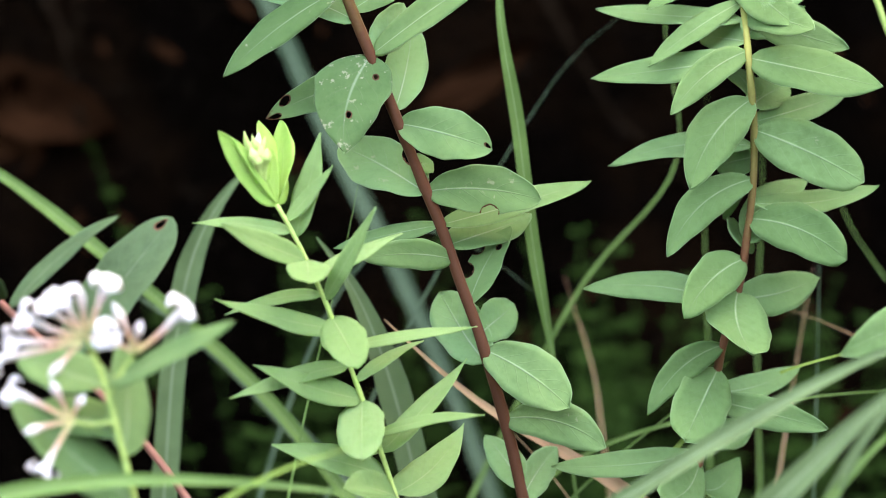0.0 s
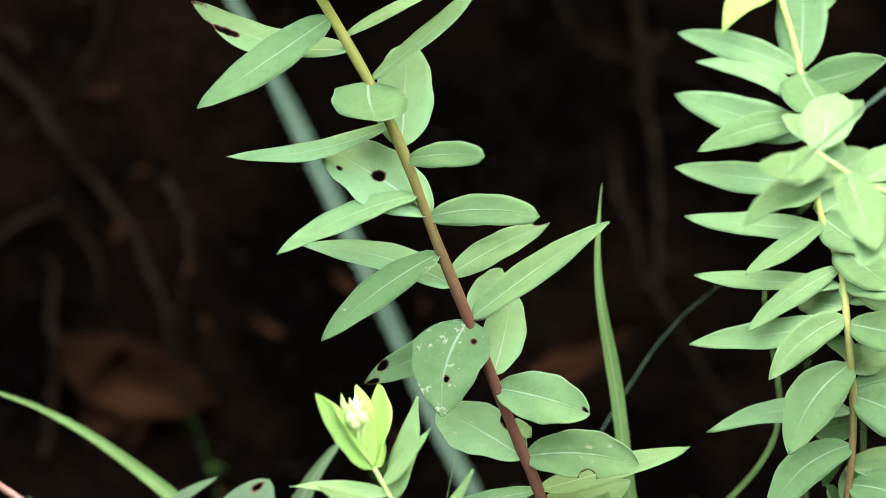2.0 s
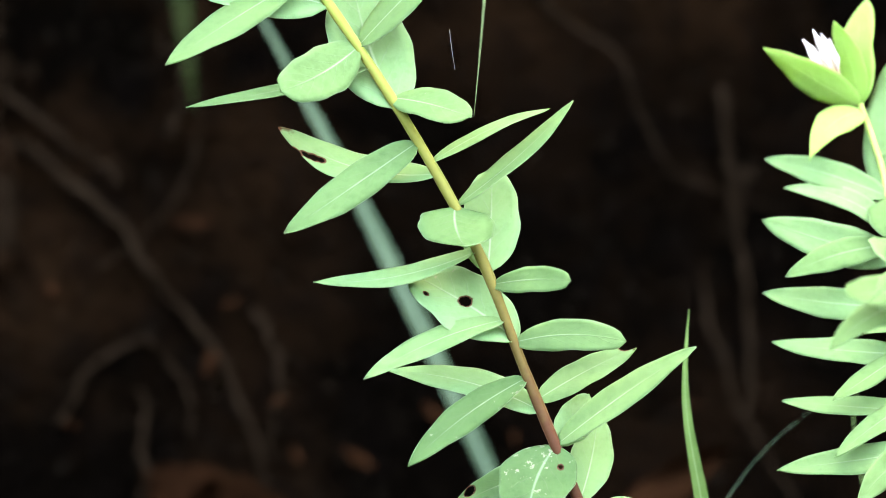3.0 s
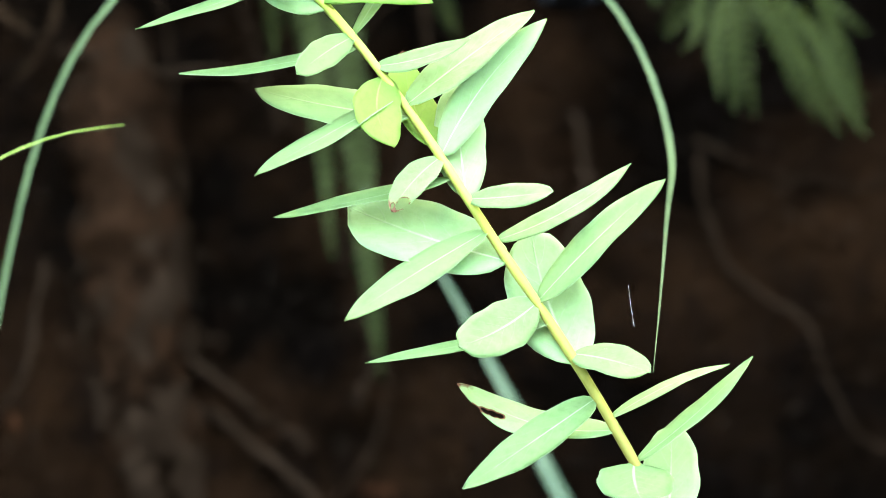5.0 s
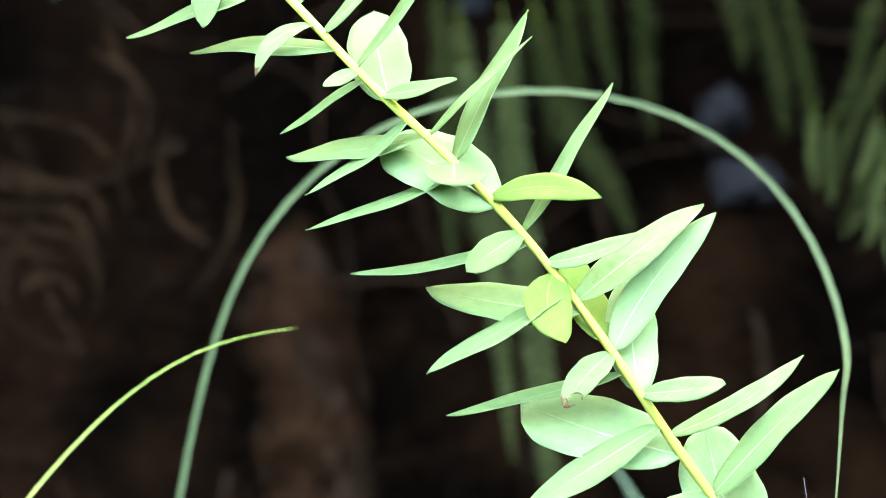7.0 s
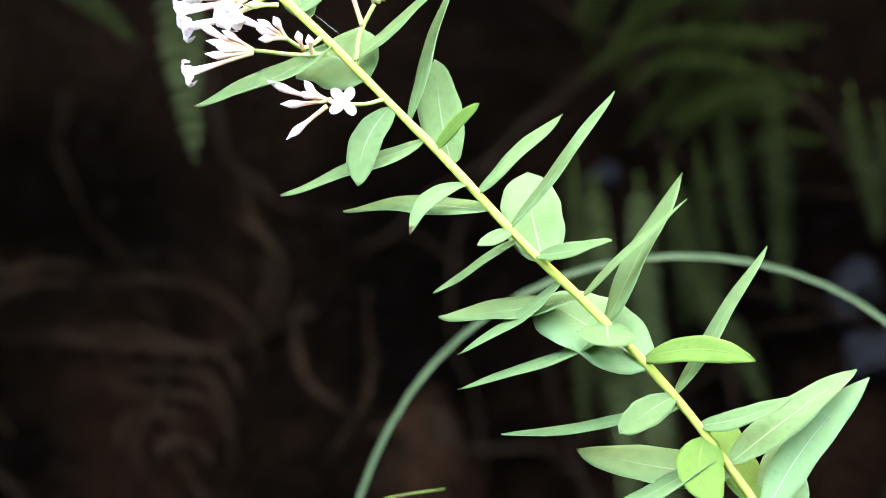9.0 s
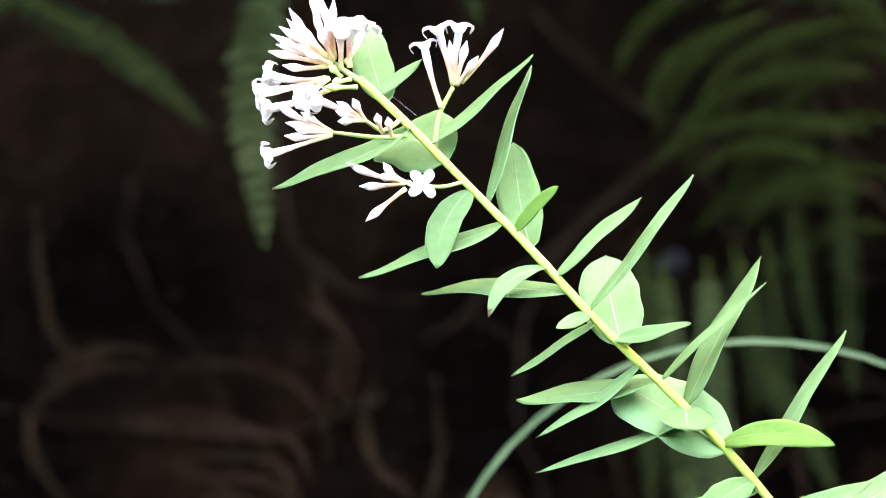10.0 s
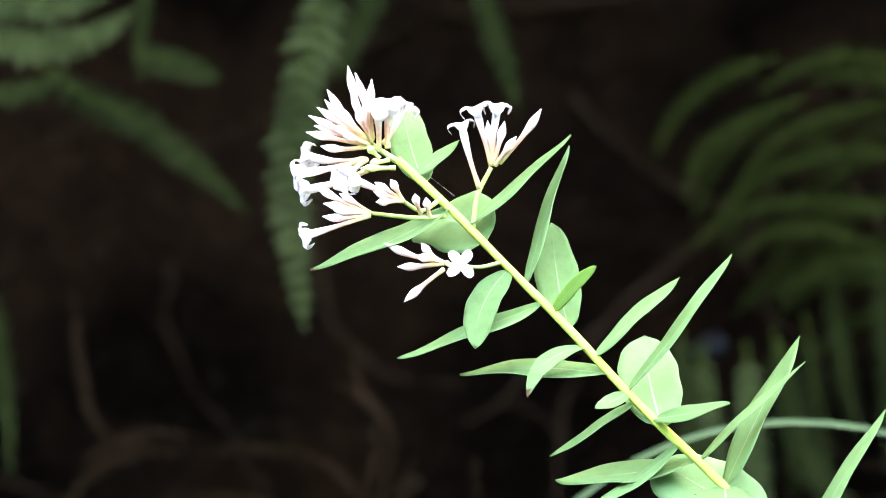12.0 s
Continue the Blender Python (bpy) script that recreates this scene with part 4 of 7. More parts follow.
leaf(shoot, 0.820, 27.1, 11.4, 26.3, 8.5, 49, look_='young', bend=0.003, tip=1.05, fold=0.06, twist=11, arch=-0.014)
leaf(shoot, 0.791, 23.1, 23.6, 16.6, 12.7, 40, look_='young', bend=-0.009, tip=1.05, fold=0.06, twist=10, arch=-0.075)
leaf(shoot, 0.803, -36.0, -10.8, 12.4, 11.2, 48, look_='young', bend=-0.004, tip=1.05, fold=0.14, twist=4, arch=0.013)
leaf(shoot, 0.791, -17.2, -30.0, 7.5, 12.0, 55, look_='young', bend=0.041)
leaf(shoot, 0.820, -10.9, 30.0, 1.3, 10.9, 50, look_='young', bend=-0.005)
flower(shoot_plant, (0.0400, 1.2500, 0.4524), (0.0353, 1.2470, 0.4644), False, 0.7, 57, mat=M_CALYX)
flower(shoot_plant, (0.0400, 1.2500, 0.4524), (0.0376, 1.2470, 0.4633), False, 0.7, 58, mat=M_CALYX)
flower(shoot_plant, (0.0400, 1.2500, 0.4524), (0.0396, 1.2470, 0.4640), False, 0.75, 59)
flower(shoot_plant, (0.0400, 1.2500, 0.4524), (0.0416, 1.2470, 0.4629), False, 0.7, 60, mat=M_CALYX)
flower(shoot_plant, (0.0400, 1.2500, 0.4524), (0.0366, 1.2470, 0.4616), False, 0.7, 61, mat=M_CALYX)
flower(shoot_plant, (0.0400, 1.2500, 0.4524), (0.0386, 1.2470, 0.4620), False, 0.7, 62, mat=M_CALYX)
flower(shoot_plant, (0.0410, 1.2500, 0.4493), (0.0372, 1.2460, 0.4594), False, 1.30, 63, mat=M_CALYX)
flower(shoot_plant, (0.0410, 1.2500, 0.4493), (0.0402, 1.2460, 0.4604), False, 1.30, 64, mat=M_CALYX)
flower(shoot_plant, (0.0410, 1.2500, 0.4493), (0.0422, 1.2460, 0.4593), False, 1.30, 65, mat=M_CALYX)
flower(shoot_plant, (0.0410, 1.2500, 0.4493), (0.0390, 1.2460, 0.4580), False, 1.30, 66, mat=M_CALYX)

# ---- the densely leaved shrub beside it ----
bush_plant = thing('leafy_shrub', (0.2200, 1.3100, 0.0000), 'upright shrub stem densely set with broad green leaves', 'shrub', 'flowering shrubs')
bush = Stem(bush_plant, [(0.2200, 1.3100, 0.0000), (0.1808, 1.3100, 0.3328), (0.1828, 1.3100, 0.3512), (0.1866, 1.3100, 0.3695), (0.1888, 1.3100, 0.3823), (0.1949, 1.3100, 0.4059), (0.1969, 1.3100, 0.4204), (0.1986, 1.3100, 0.4367), (0.1989, 1.3100, 0.4511), (0.1968, 1.3100, 0.4772), (0.1972, 1.3257, 0.4929), (0.1924, 1.3414, 0.5117), (0.1917, 1.3572, 0.5350), (0.1890, 1.3755, 0.5640), (0.1839, 1.3886, 0.5843)], 0.0019, 0.0010, M_BSTEM)
leaf(bush, 0.653, -46.4, 13.8, 3.8, 11.9, 44, look_='fresh', bend=-0.02, fold=0.09, twist=-4, arch=0.085)
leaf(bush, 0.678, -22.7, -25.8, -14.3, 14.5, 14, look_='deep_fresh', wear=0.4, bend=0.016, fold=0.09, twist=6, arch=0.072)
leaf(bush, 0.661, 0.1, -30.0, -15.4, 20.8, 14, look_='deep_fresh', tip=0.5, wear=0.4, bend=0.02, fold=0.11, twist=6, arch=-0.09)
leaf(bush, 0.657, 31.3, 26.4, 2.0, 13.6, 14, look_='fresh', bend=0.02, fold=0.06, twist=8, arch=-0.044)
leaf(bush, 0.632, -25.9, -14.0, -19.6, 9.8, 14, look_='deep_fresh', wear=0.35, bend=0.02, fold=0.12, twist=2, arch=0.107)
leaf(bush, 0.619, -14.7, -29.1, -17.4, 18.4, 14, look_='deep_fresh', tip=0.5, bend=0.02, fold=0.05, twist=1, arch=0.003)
leaf(bush, 0.607, 32.3, 24.6, 3.1, 9.1, 41, look_='fresh', wear=0.3, bend=-0.02, fold=0.14, twist=-10, arch=-0.044)
leaf(bush, 0.603, 35.6, -11.2, -7.9, 10.4, 14, look_='deep_fresh', wear=0.3, bend=0.001, fold=0.11, twist=-8, arch=0.004)
leaf(bush, 0.720, -28.8, -10.8, -23.0, 12.4, 14, look_='deep_fresh', bend=0.004, fold=0.14, twist=5, arch=0.129)
leaf(bush, 0.699, 29.3, -12.3, -11.7, 16.4, 14, look_='deep_fresh', tip=0.55, wear=0.3, bend=0.02, fold=0.1, twist=-8, arch=0.09)
leaf(bush, 0.707, 43.2, 11.7, 3.3, 9.6, 48, look_='fresh', bend=0.016, fold=0.12, twist=6, arch=-0.068)
leaf(bush, 0.686, 23.7, 25.3, 16.3, 13.8, 40, look_='fresh', bend=0.02, fold=0.08, twist=11, arch=0.086)
leaf(bush, 0.762, -21.1, -11.7, -27.2, 16.0, 14, look_='deep_fresh', bend=-0.017, fold=0.06, twist=1, arch=0.101)
leaf(bush, 0.745, 33.2, -11.7, -15.4, 18.5, 14, look_='deep_fresh', tip=0.55, wear=0.2, bend=-0.006, fold=0.09, twist=0, arch=0.032)
leaf(bush, 0.736, -44.8, 13.3, -7.6, 10.4, 52, look_='fresh', bend=0.008, fold=0.05, twist=2, arch=0.068)
leaf(bush, 0.787, -27.3, -20.2, -17.5, 10.2, 14, look_='deep_fresh', bend=0.02, fold=0.1, twist=7, arch=0.068)
leaf(bush, 0.782, 40.6, -12.8, -8.1, 17.5, 40, look_='deep_fresh', bend=-0.005, fold=0.04, twist=-5, arch=0.006)
leaf(bush, 0.782, -48.2, 14.3, -7.7, 11.5, 46, look_='fresh', bend=0.004, fold=0.14, twist=-2, arch=-0.008)
leaf(bush, 0.749, 33.6, 21.9, 5.9, 9.6, 21, look_='fresh', bend=-0.013, fold=0.06, twist=-5, arch=-0.003)
leaf(bush, 0.820, -31.8, -13.4, -19.1, 8.3, 41, look_='deep_fresh', bend=0.02, fold=0.09, twist=-5, arch=0.021)
leaf(bush, 0.812, 31.5, -12.6, -9.9, 12.1, 14, look_='deep_fresh', bend=0.02, fold=0.08, twist=-5, arch=-0.021)
leaf(bush, 0.808, -45.9, 13.6, 2.3, 10.3, 59, look_='fresh', bend=-0.003, fold=0.1, twist=-11, arch=-0.004)
leaf(bush, 0.732, -8.5, 20.5, -7.6, 11.3, 40, look_='fresh', bend=0.001)
leaf(bush, 0.682, -0.3, 21.3, 7.2, 11.3, 40, look_='fresh', bend=0.01)
leaf(bush, 0.762, -3.7, 24.9, 7.3, 11.3, 40, look_='fresh', bend=0.039)
leaf(bush, 0.791, -11.4, 23.4, 1.2, 11.3, 40, look_='fresh', bend=-0.008)
leaf(bush, 0.715, -5.3, 20.0, -13.2, 9.1, 125, look_='fresh', bend=0.02)
leaf(bush, 0.757, 15.8, 26.9, 3.9, 12.4, 40, look_='fresh', bend=-0.015)
leaf(bush, 0.795, 22.7, 30.0, 6.9, 14.2, 42, look_='fresh', bend=0.002)
leaf(bush, 0.912, -37.8, -15.8, -9.2, 10.1, 28, look_='deep_fresh', bend=0.02, fold=0.04, twist=4, arch=0.046)
leaf(bush, 0.904, -42.9, 12.2, 12.3, 13.6, 14, look_='fresh', bend=0.02, fold=0.11, twist=10, arch=-0.023)
leaf(bush, 0.874, -43.9, 12.3, 4.1, 11.0, 28, look_='fresh', bend=-0.008, fold=0.11, twist=-4, arch=-0.018)
leaf(bush, 0.845, -44.0, 12.6, 3.4, 10.4, 43, look_='fresh', bend=0.02, fold=0.04, twist=12, arch=-0.029)
leaf(bush, 0.849, -28.2, -22.8, -14.7, 8.4, 46, look_='deep_fresh', bend=0.007, fold=0.06, twist=-2, arch=-0.005)
leaf(bush, 0.874, -14.6, -21.9, -7.1, 10.3, 37, look_='deep_fresh', bend=0.002)
leaf(bush, 0.854, 14.6, -21.1, -10.2, 13.2, 14, look_='deep_fresh', bend=0.001)
leaf(bush, 0.833, 15.9, -29.0, -10.6, 13.9, 14, look_='deep_fresh', bend=0.034)
leaf(bush, 0.812, 17.5, -30.0, -1.7, 12.9, 36, look_='deep_fresh', bend=-0.013)
leaf(bush, 0.879, 25.1, 30.0, 4.7, 14.9, 43, look_='fresh', bend=-0.017)
leaf(bush, 0.854, 28.4, 28.7, 8.0, 15.4, 58, look_='fresh', bend=0.019)
leaf(bush, 0.816, 28.1, 28.1, 8.3, 15.0, 50, look_='fresh', bend=-0.009)
leaf(bush, 0.900, 22.2, 30.0, 11.4, 14.7, 43, look_='fresh', bend=0.002)
leaf(bush, 0.921, -34.2, 14.0, 13.8, 9.3, 40, look_='fresh', bend=0.02, fold=0.11, twist=6, arch=0.088)
leaf(bush, 0.933, 23.3, -25.9, 9.4, 13.7, 37, look_='deep_fresh', bend=0.0)
leaf(bush, 0.573, -48.5, -5.5, -1.9, 10.4, 45, look_='fresh', wear=0.3, bend=0.014, fold=0.14, twist=-4, arch=-0.038)
leaf(bush, 0.569, -15.6, -27.9, -5.8, 16.2, 14, look_='deep_fresh', tip=0.5, wear=0.35, bend=0.02, fold=0.05, twist=10, arch=-0.114)
leaf(bush, 0.556, 17.2, 22.4, 3.9, 13.2, 40, look_='fresh', bend=-0.014, fold=0.12, twist=-8, arch=-0.166)
leaf(bush, 0.577, 18.9, 19.1, 3.9, 11.3, 40, look_='fresh', bend=0.024)
leaf(bush, 0.941, -39.1, 11.4, 12.2, 10.2, 22, look_='fresh', bend=-0.004, fold=0.14, twist=-10, arch=0.032)
leaf(bush, 0.941, 6.1, -27.6, -14.1, 20.1, 14, look_='deep_fresh', bend=0.008, fold=0.07, twist=1, arch=-0.033)
leaf(bush, 0.967, 24.5, 24.1, 23.9, 5.8, 40, look_='fresh', bend=0.012, fold=0.06, twist=-10, arch=-0.061)
leaf(bush, 0.996, -19.6, -16.0, -15.5, 12.5, 36, look_='bract', tip=1.1, bend=0.02, fold=0.1, twist=0, arch=0.11)
leaf(bush, 0.941, 3.9, 23.8, 45.0, 19.4, 40, look_='fresh', bend=-0.02, fold=0.12, twist=-3, arch=0.0)
leaf(bush, 1.000, -33.9, -12.0, 18.6, 12.2, 150, look_='bract', tip=1.0, bend=0.03, fold=0.14, twist=0)
leaf(bush, 1.000, -9.5, -4.0, 27.6, 10.0, 140, look_='bract', bend=0.03)
leaf(bush, 1.000, 3.7, 12.5, 35.1, 17.2, 52, look_='bract', bend=0.06)
flower(bush_plant, (0.1774, 1.3886, 0.5895), (0.1609, 1.3844, 0.6007), False, 1.00, 67)
flower(bush_plant, (0.1776, 1.3886, 0.5895), (0.1641, 1.3844, 0.6059), False, 1.00, 68)
flower(bush_plant, (0.1778, 1.3886, 0.5895), (0.1675, 1.3844, 0.6091), False, 1.00, 69)
flower(bush_plant, (0.1779, 1.3886, 0.5895), (0.1702, 1.3844, 0.6078), False, 1.00, 70)
flower(bush_plant, (0.1781, 1.3886, 0.5895), (0.1731, 1.3844, 0.6063), False, 1.00, 71)
flower(bush_plant, (0.1782, 1.3886, 0.5895), (0.1749, 1.3844, 0.6025), False, 1.00, 72)
flower(bush_plant, (0.1777, 1.3886, 0.5895), (0.1656, 1.3844, 0.6027), False, 1.00, 73)
flower(bush_plant, (0.1779, 1.3886, 0.5895), (0.1693, 1.3844, 0.6035), False, 1.00, 74)

# ---- a side branch in front of the dense shrub ----
branch_plant = thing('leafy_branch', (0.3600, 1.2200, 0.0000), 'green leafy branch leaning in before the dense shrub', 'shrub', 'flowering shrubs')
branch = Stem(branch_plant, [(0.3600, 1.2200, 0.0000), (0.2247, 1.2200, 0.4923), (0.2143, 1.2200, 0.5140), (0.2022, 1.2200, 0.5216), (0.1841, 1.2200, 0.5299), (0.1732, 1.2200, 0.5374)], 0.0014, 0.0008, M_GSTEM)
leaf(branch, 0.979, -34.0, -18.0, -13.4, 10.8, 49, bend=0.019, fold=0.06, twist=-5, arch=0.079, look_='deep_fresh')
leaf(branch, 0.983, 5.5, -28.0, -21.1, 14.9, 21, bend=-0.019, look_='deep_fresh')
leaf(branch, 0.971, 21.8, 30.0, 10.6, 13.9, 41, bend=-0.001, look_='fresh')
leaf(branch, 0.992, -7.2, 30.0, 12.7, 15.8, 40, bend=0.031, look_='fresh')
leaf(branch, 1.000, 12.0, 30.0, 15.8, 15.8, 40, bend=0.012, look_='fresh')
leaf(branch, 0.996, -21.9, -30.0, -3.0, 13.4, 50, bend=-0.029, look_='deep_fresh')
leaf(branch, 1.000, -9.1, -23.0, -9.0, 10.0, 14, bend=0.037, look_='deep_fresh')
leaf(branch, 0.720, -51.4, -17.0, -5.4, 17.0, 14, bend=0.02, fold=0.08, twist=0, arch=0.09, look_='deep_fresh')
leaf(branch, 0.954, -13.7, -29.9, -18.9, 13.7, 27, bend=0.036, look_='deep_fresh')
leaf(branch, 0.946, 18.7, 30.0, 9.7, 13.2, 42, bend=-0.023, look_='fresh')

# ---- the flowering sprig in front ----
sprig_plant = thing('flowering_sprig', (0.0300, 1.1300, 0.0000), 'leafy sprig with white tubular flowers, close to the path', 'shrub', 'flowering shrubs')
sprig = Stem(sprig_plant, [(0.0300, 1.1300, 0.0000), (-0.0000, 1.1300, 0.3790), (-0.0034, 1.1300, 0.3935), (-0.0073, 1.1300, 0.4092), (-0.0122, 1.1300, 0.4233)], 0.0011, 0.0008, M_GSTEM)
leaf(sprig, 0.967, 34.7, -11.3, 19.8, 8.2, 58, bend=0.013, fold=0.08, twist=-8, arch=-0.007)
leaf(sprig, 0.921, -0.0, 24.2, 27.2, 15.4, 40, twist=0, fold=0.08, bend=0.0, arch=0.039)
leaf(sprig, 0.933, -23.3, 28.9, 3.2, 13.4, 50, bend=0.033)
leaf(sprig, 0.967, -24.2, 27.7, 5.6, 13.6, 40, bend=-0.005)
leaf(sprig, 0.891, -34.0, 12.8, 27.0, 16.3, 42, bend=-0.011)
twig(sprig_plant, [(-0.0067, 1.1300, 0.4076), (-0.0031, 1.1300, 0.4138), (0.0005, 1.1300, 0.4192)], 0.0007, 0.0005, M_GSTEM)
twig(sprig_plant, [(-0.0048, 1.1300, 0.4005), (-0.0117, 1.1300, 0.3996), (-0.0170, 1.1300, 0.4008)], 0.0007, 0.0005, M_GSTEM)
flower(sprig_plant, (-0.0129, 1.1300, 0.4241), (-0.0288, 1.1260, 0.4301), True, 1.00, 75)
flower(sprig_plant, (-0.0129, 1.1300, 0.4241), (-0.0327, 1.1260, 0.4235), True, 1.00, 76)
flower(sprig_plant, (-0.0129, 1.1300, 0.4248), (-0.0148, 1.1260, 0.4395), False, 1.00, 77)
flower(sprig_plant, (-0.0126, 1.1300, 0.4248), (-0.0073, 1.1260, 0.4391), True, 1.00, 78)
flower(sprig_plant, (-0.0122, 1.1300, 0.4233), (-0.0068, 1.1260, 0.4255), True, 1.00, 79)
flower(sprig_plant, (-0.0137, 1.1300, 0.4225), (-0.0229, 1.1260, 0.4136), False, 1.00, 80)
flower(sprig_plant, (-0.0145, 1.1300, 0.4225), (-0.0373, 1.1260, 0.4190), True, 1.00, 81)
flower(sprig_plant, (-0.0129, 1.1300, 0.4248), (-0.0227, 1.1260, 0.4334), True, 1.00, 82)
flower(sprig_plant, (-0.0129, 1.1300, 0.4248), (-0.0188, 1.1260, 0.4349), True, 1.00, 83)
flower(sprig_plant, (0.0008, 1.1300, 0.4197), (0.0133, 1.1260, 0.4317), True, 1.00, 84)
flower(sprig_plant, (0.0008, 1.1300, 0.4200), (0.0023, 1.1260, 0.4290), False, 1.00, 85)
flower(sprig_plant, (0.0005, 1.1300, 0.4200), (-0.0055, 1.1260, 0.4340), False, 1.00, 86)
flower(sprig_plant, (0.0002, 1.1300, 0.4197), (-0.0076, 1.1260, 0.4247), True, 1.00, 87)
flower(sprig_plant, (-0.0166, 1.1300, 0.4008), (-0.0326, 1.1260, 0.4101), True, 1.00, 88)
flower(sprig_plant, (-0.0166, 1.1300, 0.4008), (-0.0300, 1.1260, 0.3982), False, 1.00, 89)
flower(sprig_plant, (-0.0166, 1.1300, 0.4008), (-0.0244, 1.1260, 0.3877), True, 1.00, 90)
flower(sprig_plant, (-0.0166, 1.1300, 0.4012), (-0.0131, 1.1260, 0.4088), False, 1.00, 91)
flower(sprig_plant, (-0.0170, 1.1300, 0.4015), (-0.0222, 1.1260, 0.4133), False, 1.00, 92)

# ---- the red-stemmed sprig at the side ----
sideling_plant = thing('leafy_sprig', (0.0750, 1.2200, 0.0000), 'red-stemmed sprig with two dull green leaves', 'shrub', 'flowering shrubs')
sideling = Stem(sideling_plant, [(0.0750, 1.2200, 0.0000), (0.0115, 1.2200, 0.3662), (-0.0048, 1.2200, 0.3868), (-0.0276, 1.2200, 0.4090), (-0.0569, 1.2200, 0.4358), (-0.0694, 1.2200, 0.4446)], 0.0015, 0.001, M_RSTEM)
leaf(sideling, 0.908, 32.6, 4.9, 26.9, 9.2, 64, look_='dull', bend=0.02, fold=0.13, twist=7, arch=0.033)
leaf(sideling, 0.866, 33.3, 15.0, 38.8, 19.4, 40, look_='dull', tip=0.55, wear=0.25, holes=[(0.93, 0.3, 0.035), (0.4, 0.2, 0.02)], label='dull leaf with small holes', bend=0.002, fold=0.12, twist=-11, arch=-0.005)
leaf(sideling, 0.916, -17.9, -27.0, 23.2, 14.3, 137, look_='dull', bend=-0.024)

# ---- grasses ----
tuft_a = thing('grass_tuft', (0.2400, 1.5200, 0.0000), 'tuft of broad bluish grass blades arching behind the shrub', "grass", 'grass tufts')
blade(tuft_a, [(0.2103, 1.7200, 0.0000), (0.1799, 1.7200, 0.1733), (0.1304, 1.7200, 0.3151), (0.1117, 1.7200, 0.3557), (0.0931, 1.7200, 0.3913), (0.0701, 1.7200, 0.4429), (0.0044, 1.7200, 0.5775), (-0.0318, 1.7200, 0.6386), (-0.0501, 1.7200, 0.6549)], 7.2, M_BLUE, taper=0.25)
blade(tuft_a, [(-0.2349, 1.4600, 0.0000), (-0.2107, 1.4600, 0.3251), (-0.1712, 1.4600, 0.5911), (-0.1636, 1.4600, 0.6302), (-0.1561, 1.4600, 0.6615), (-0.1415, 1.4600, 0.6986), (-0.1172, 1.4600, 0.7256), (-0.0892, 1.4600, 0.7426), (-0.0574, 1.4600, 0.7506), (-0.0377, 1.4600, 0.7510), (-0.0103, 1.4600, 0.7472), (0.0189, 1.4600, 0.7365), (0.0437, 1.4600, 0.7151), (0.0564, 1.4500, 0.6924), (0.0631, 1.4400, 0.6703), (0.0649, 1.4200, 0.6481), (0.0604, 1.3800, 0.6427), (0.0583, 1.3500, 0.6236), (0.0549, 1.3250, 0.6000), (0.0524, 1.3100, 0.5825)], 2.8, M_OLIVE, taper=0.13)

blade(tuft_a, [(-0.3600, 1.4000, 0.0000), (-0.2950, 1.4000, 0.3300), (-0.2097, 1.4000, 0.6127), (-0.1942, 1.4000, 0.6293), (-0.1768, 1.4000, 0.6454), (-0.1596, 1.4000, 0.6563), (-0.1424, 1.4000, 0.6630), (-0.1291, 1.4000, 0.6655), (-0.1192, 1.4000, 0.6652)], 4.0, M_LIME, taper=0.45)
tuft_b = thing('grass_tuft', (0.2600, 1.3600, 0.0000), 'upright grass with one broad pointed blade', "grass", 'grass tufts')
blade(tuft_b, [(0.1718, 1.3600, 0.0000), (0.1631, 1.3600, 0.1794), (0.1489, 1.3600, 0.3262), (0.1469, 1.3600, 0.3415), (0.1383, 1.3600, 0.3872), (0.1332, 1.3600, 0.4173), (0.1288, 1.3600, 0.4546), (0.1222, 1.3600, 0.4917), (0.1242, 1.3600, 0.5188)], 4.6, M_BLADE, taper=0.12, stalk=0.70)
blade(tuft_b, [(0.0391, 1.4600, 0.0000), (0.0811, 1.4600, 0.1966), (0.1496, 1.4600, 0.3574), (0.1665, 1.4600, 0.3875), (0.1964, 1.4600, 0.4194), (0.1929, 1.4600, 0.4897), (0.2024, 1.4600, 0.5012), (0.2168, 1.4600, 0.5130)], 2.2, M_BLADE, taper=0.50)
blade(tuft_b, [(-0.0157, 1.4400, 0.0000), (0.0398, 1.4400, 0.2337), (0.1304, 1.4400, 0.4249), (0.1402, 1.4400, 0.4406), (0.1558, 1.4400, 0.4640), (0.1792, 1.4400, 0.4824)], 1.7, M_BLUE, taper=0.50)
blade(tuft_b, [(-0.0414, 1.4400, 0.0000), (0.0194, 1.4400, 0.2207), (0.1186, 1.4400, 0.4014), (0.1344, 1.4400, 0.3892), (0.1463, 1.4400, 0.3791)], 2.0, M_BLUE, taper=0.30)
tuft_c = thing('grass_tuft', (0.1600, 1.4200, 0.0000), 'grass with a pale ribbed blade beside the shoot', "grass", 'grass tufts')
blade(tuft_c, [(0.1411, 1.3600, 0.0000), (0.1244, 1.3600, 0.1799), (0.0972, 1.3600, 0.3272), (0.0889, 1.3600, 0.3615), (0.0815, 1.3600, 0.3843), (0.0723, 1.3600, 0.4032), (0.0631, 1.3600, 0.4145)], 11.0, M_PALE, taper=0.14)
blade(tuft_c, [(0.0139, 1.3400, 0.0000), (0.0285, 1.3400, 0.1828), (0.0524, 1.3400, 0.3324), (0.0618, 1.3400, 0.3770), (0.0729, 1.3400, 0.4211), (0.0775, 1.3400, 0.4464)], 1.5, M_BLADE, taper=0.50)
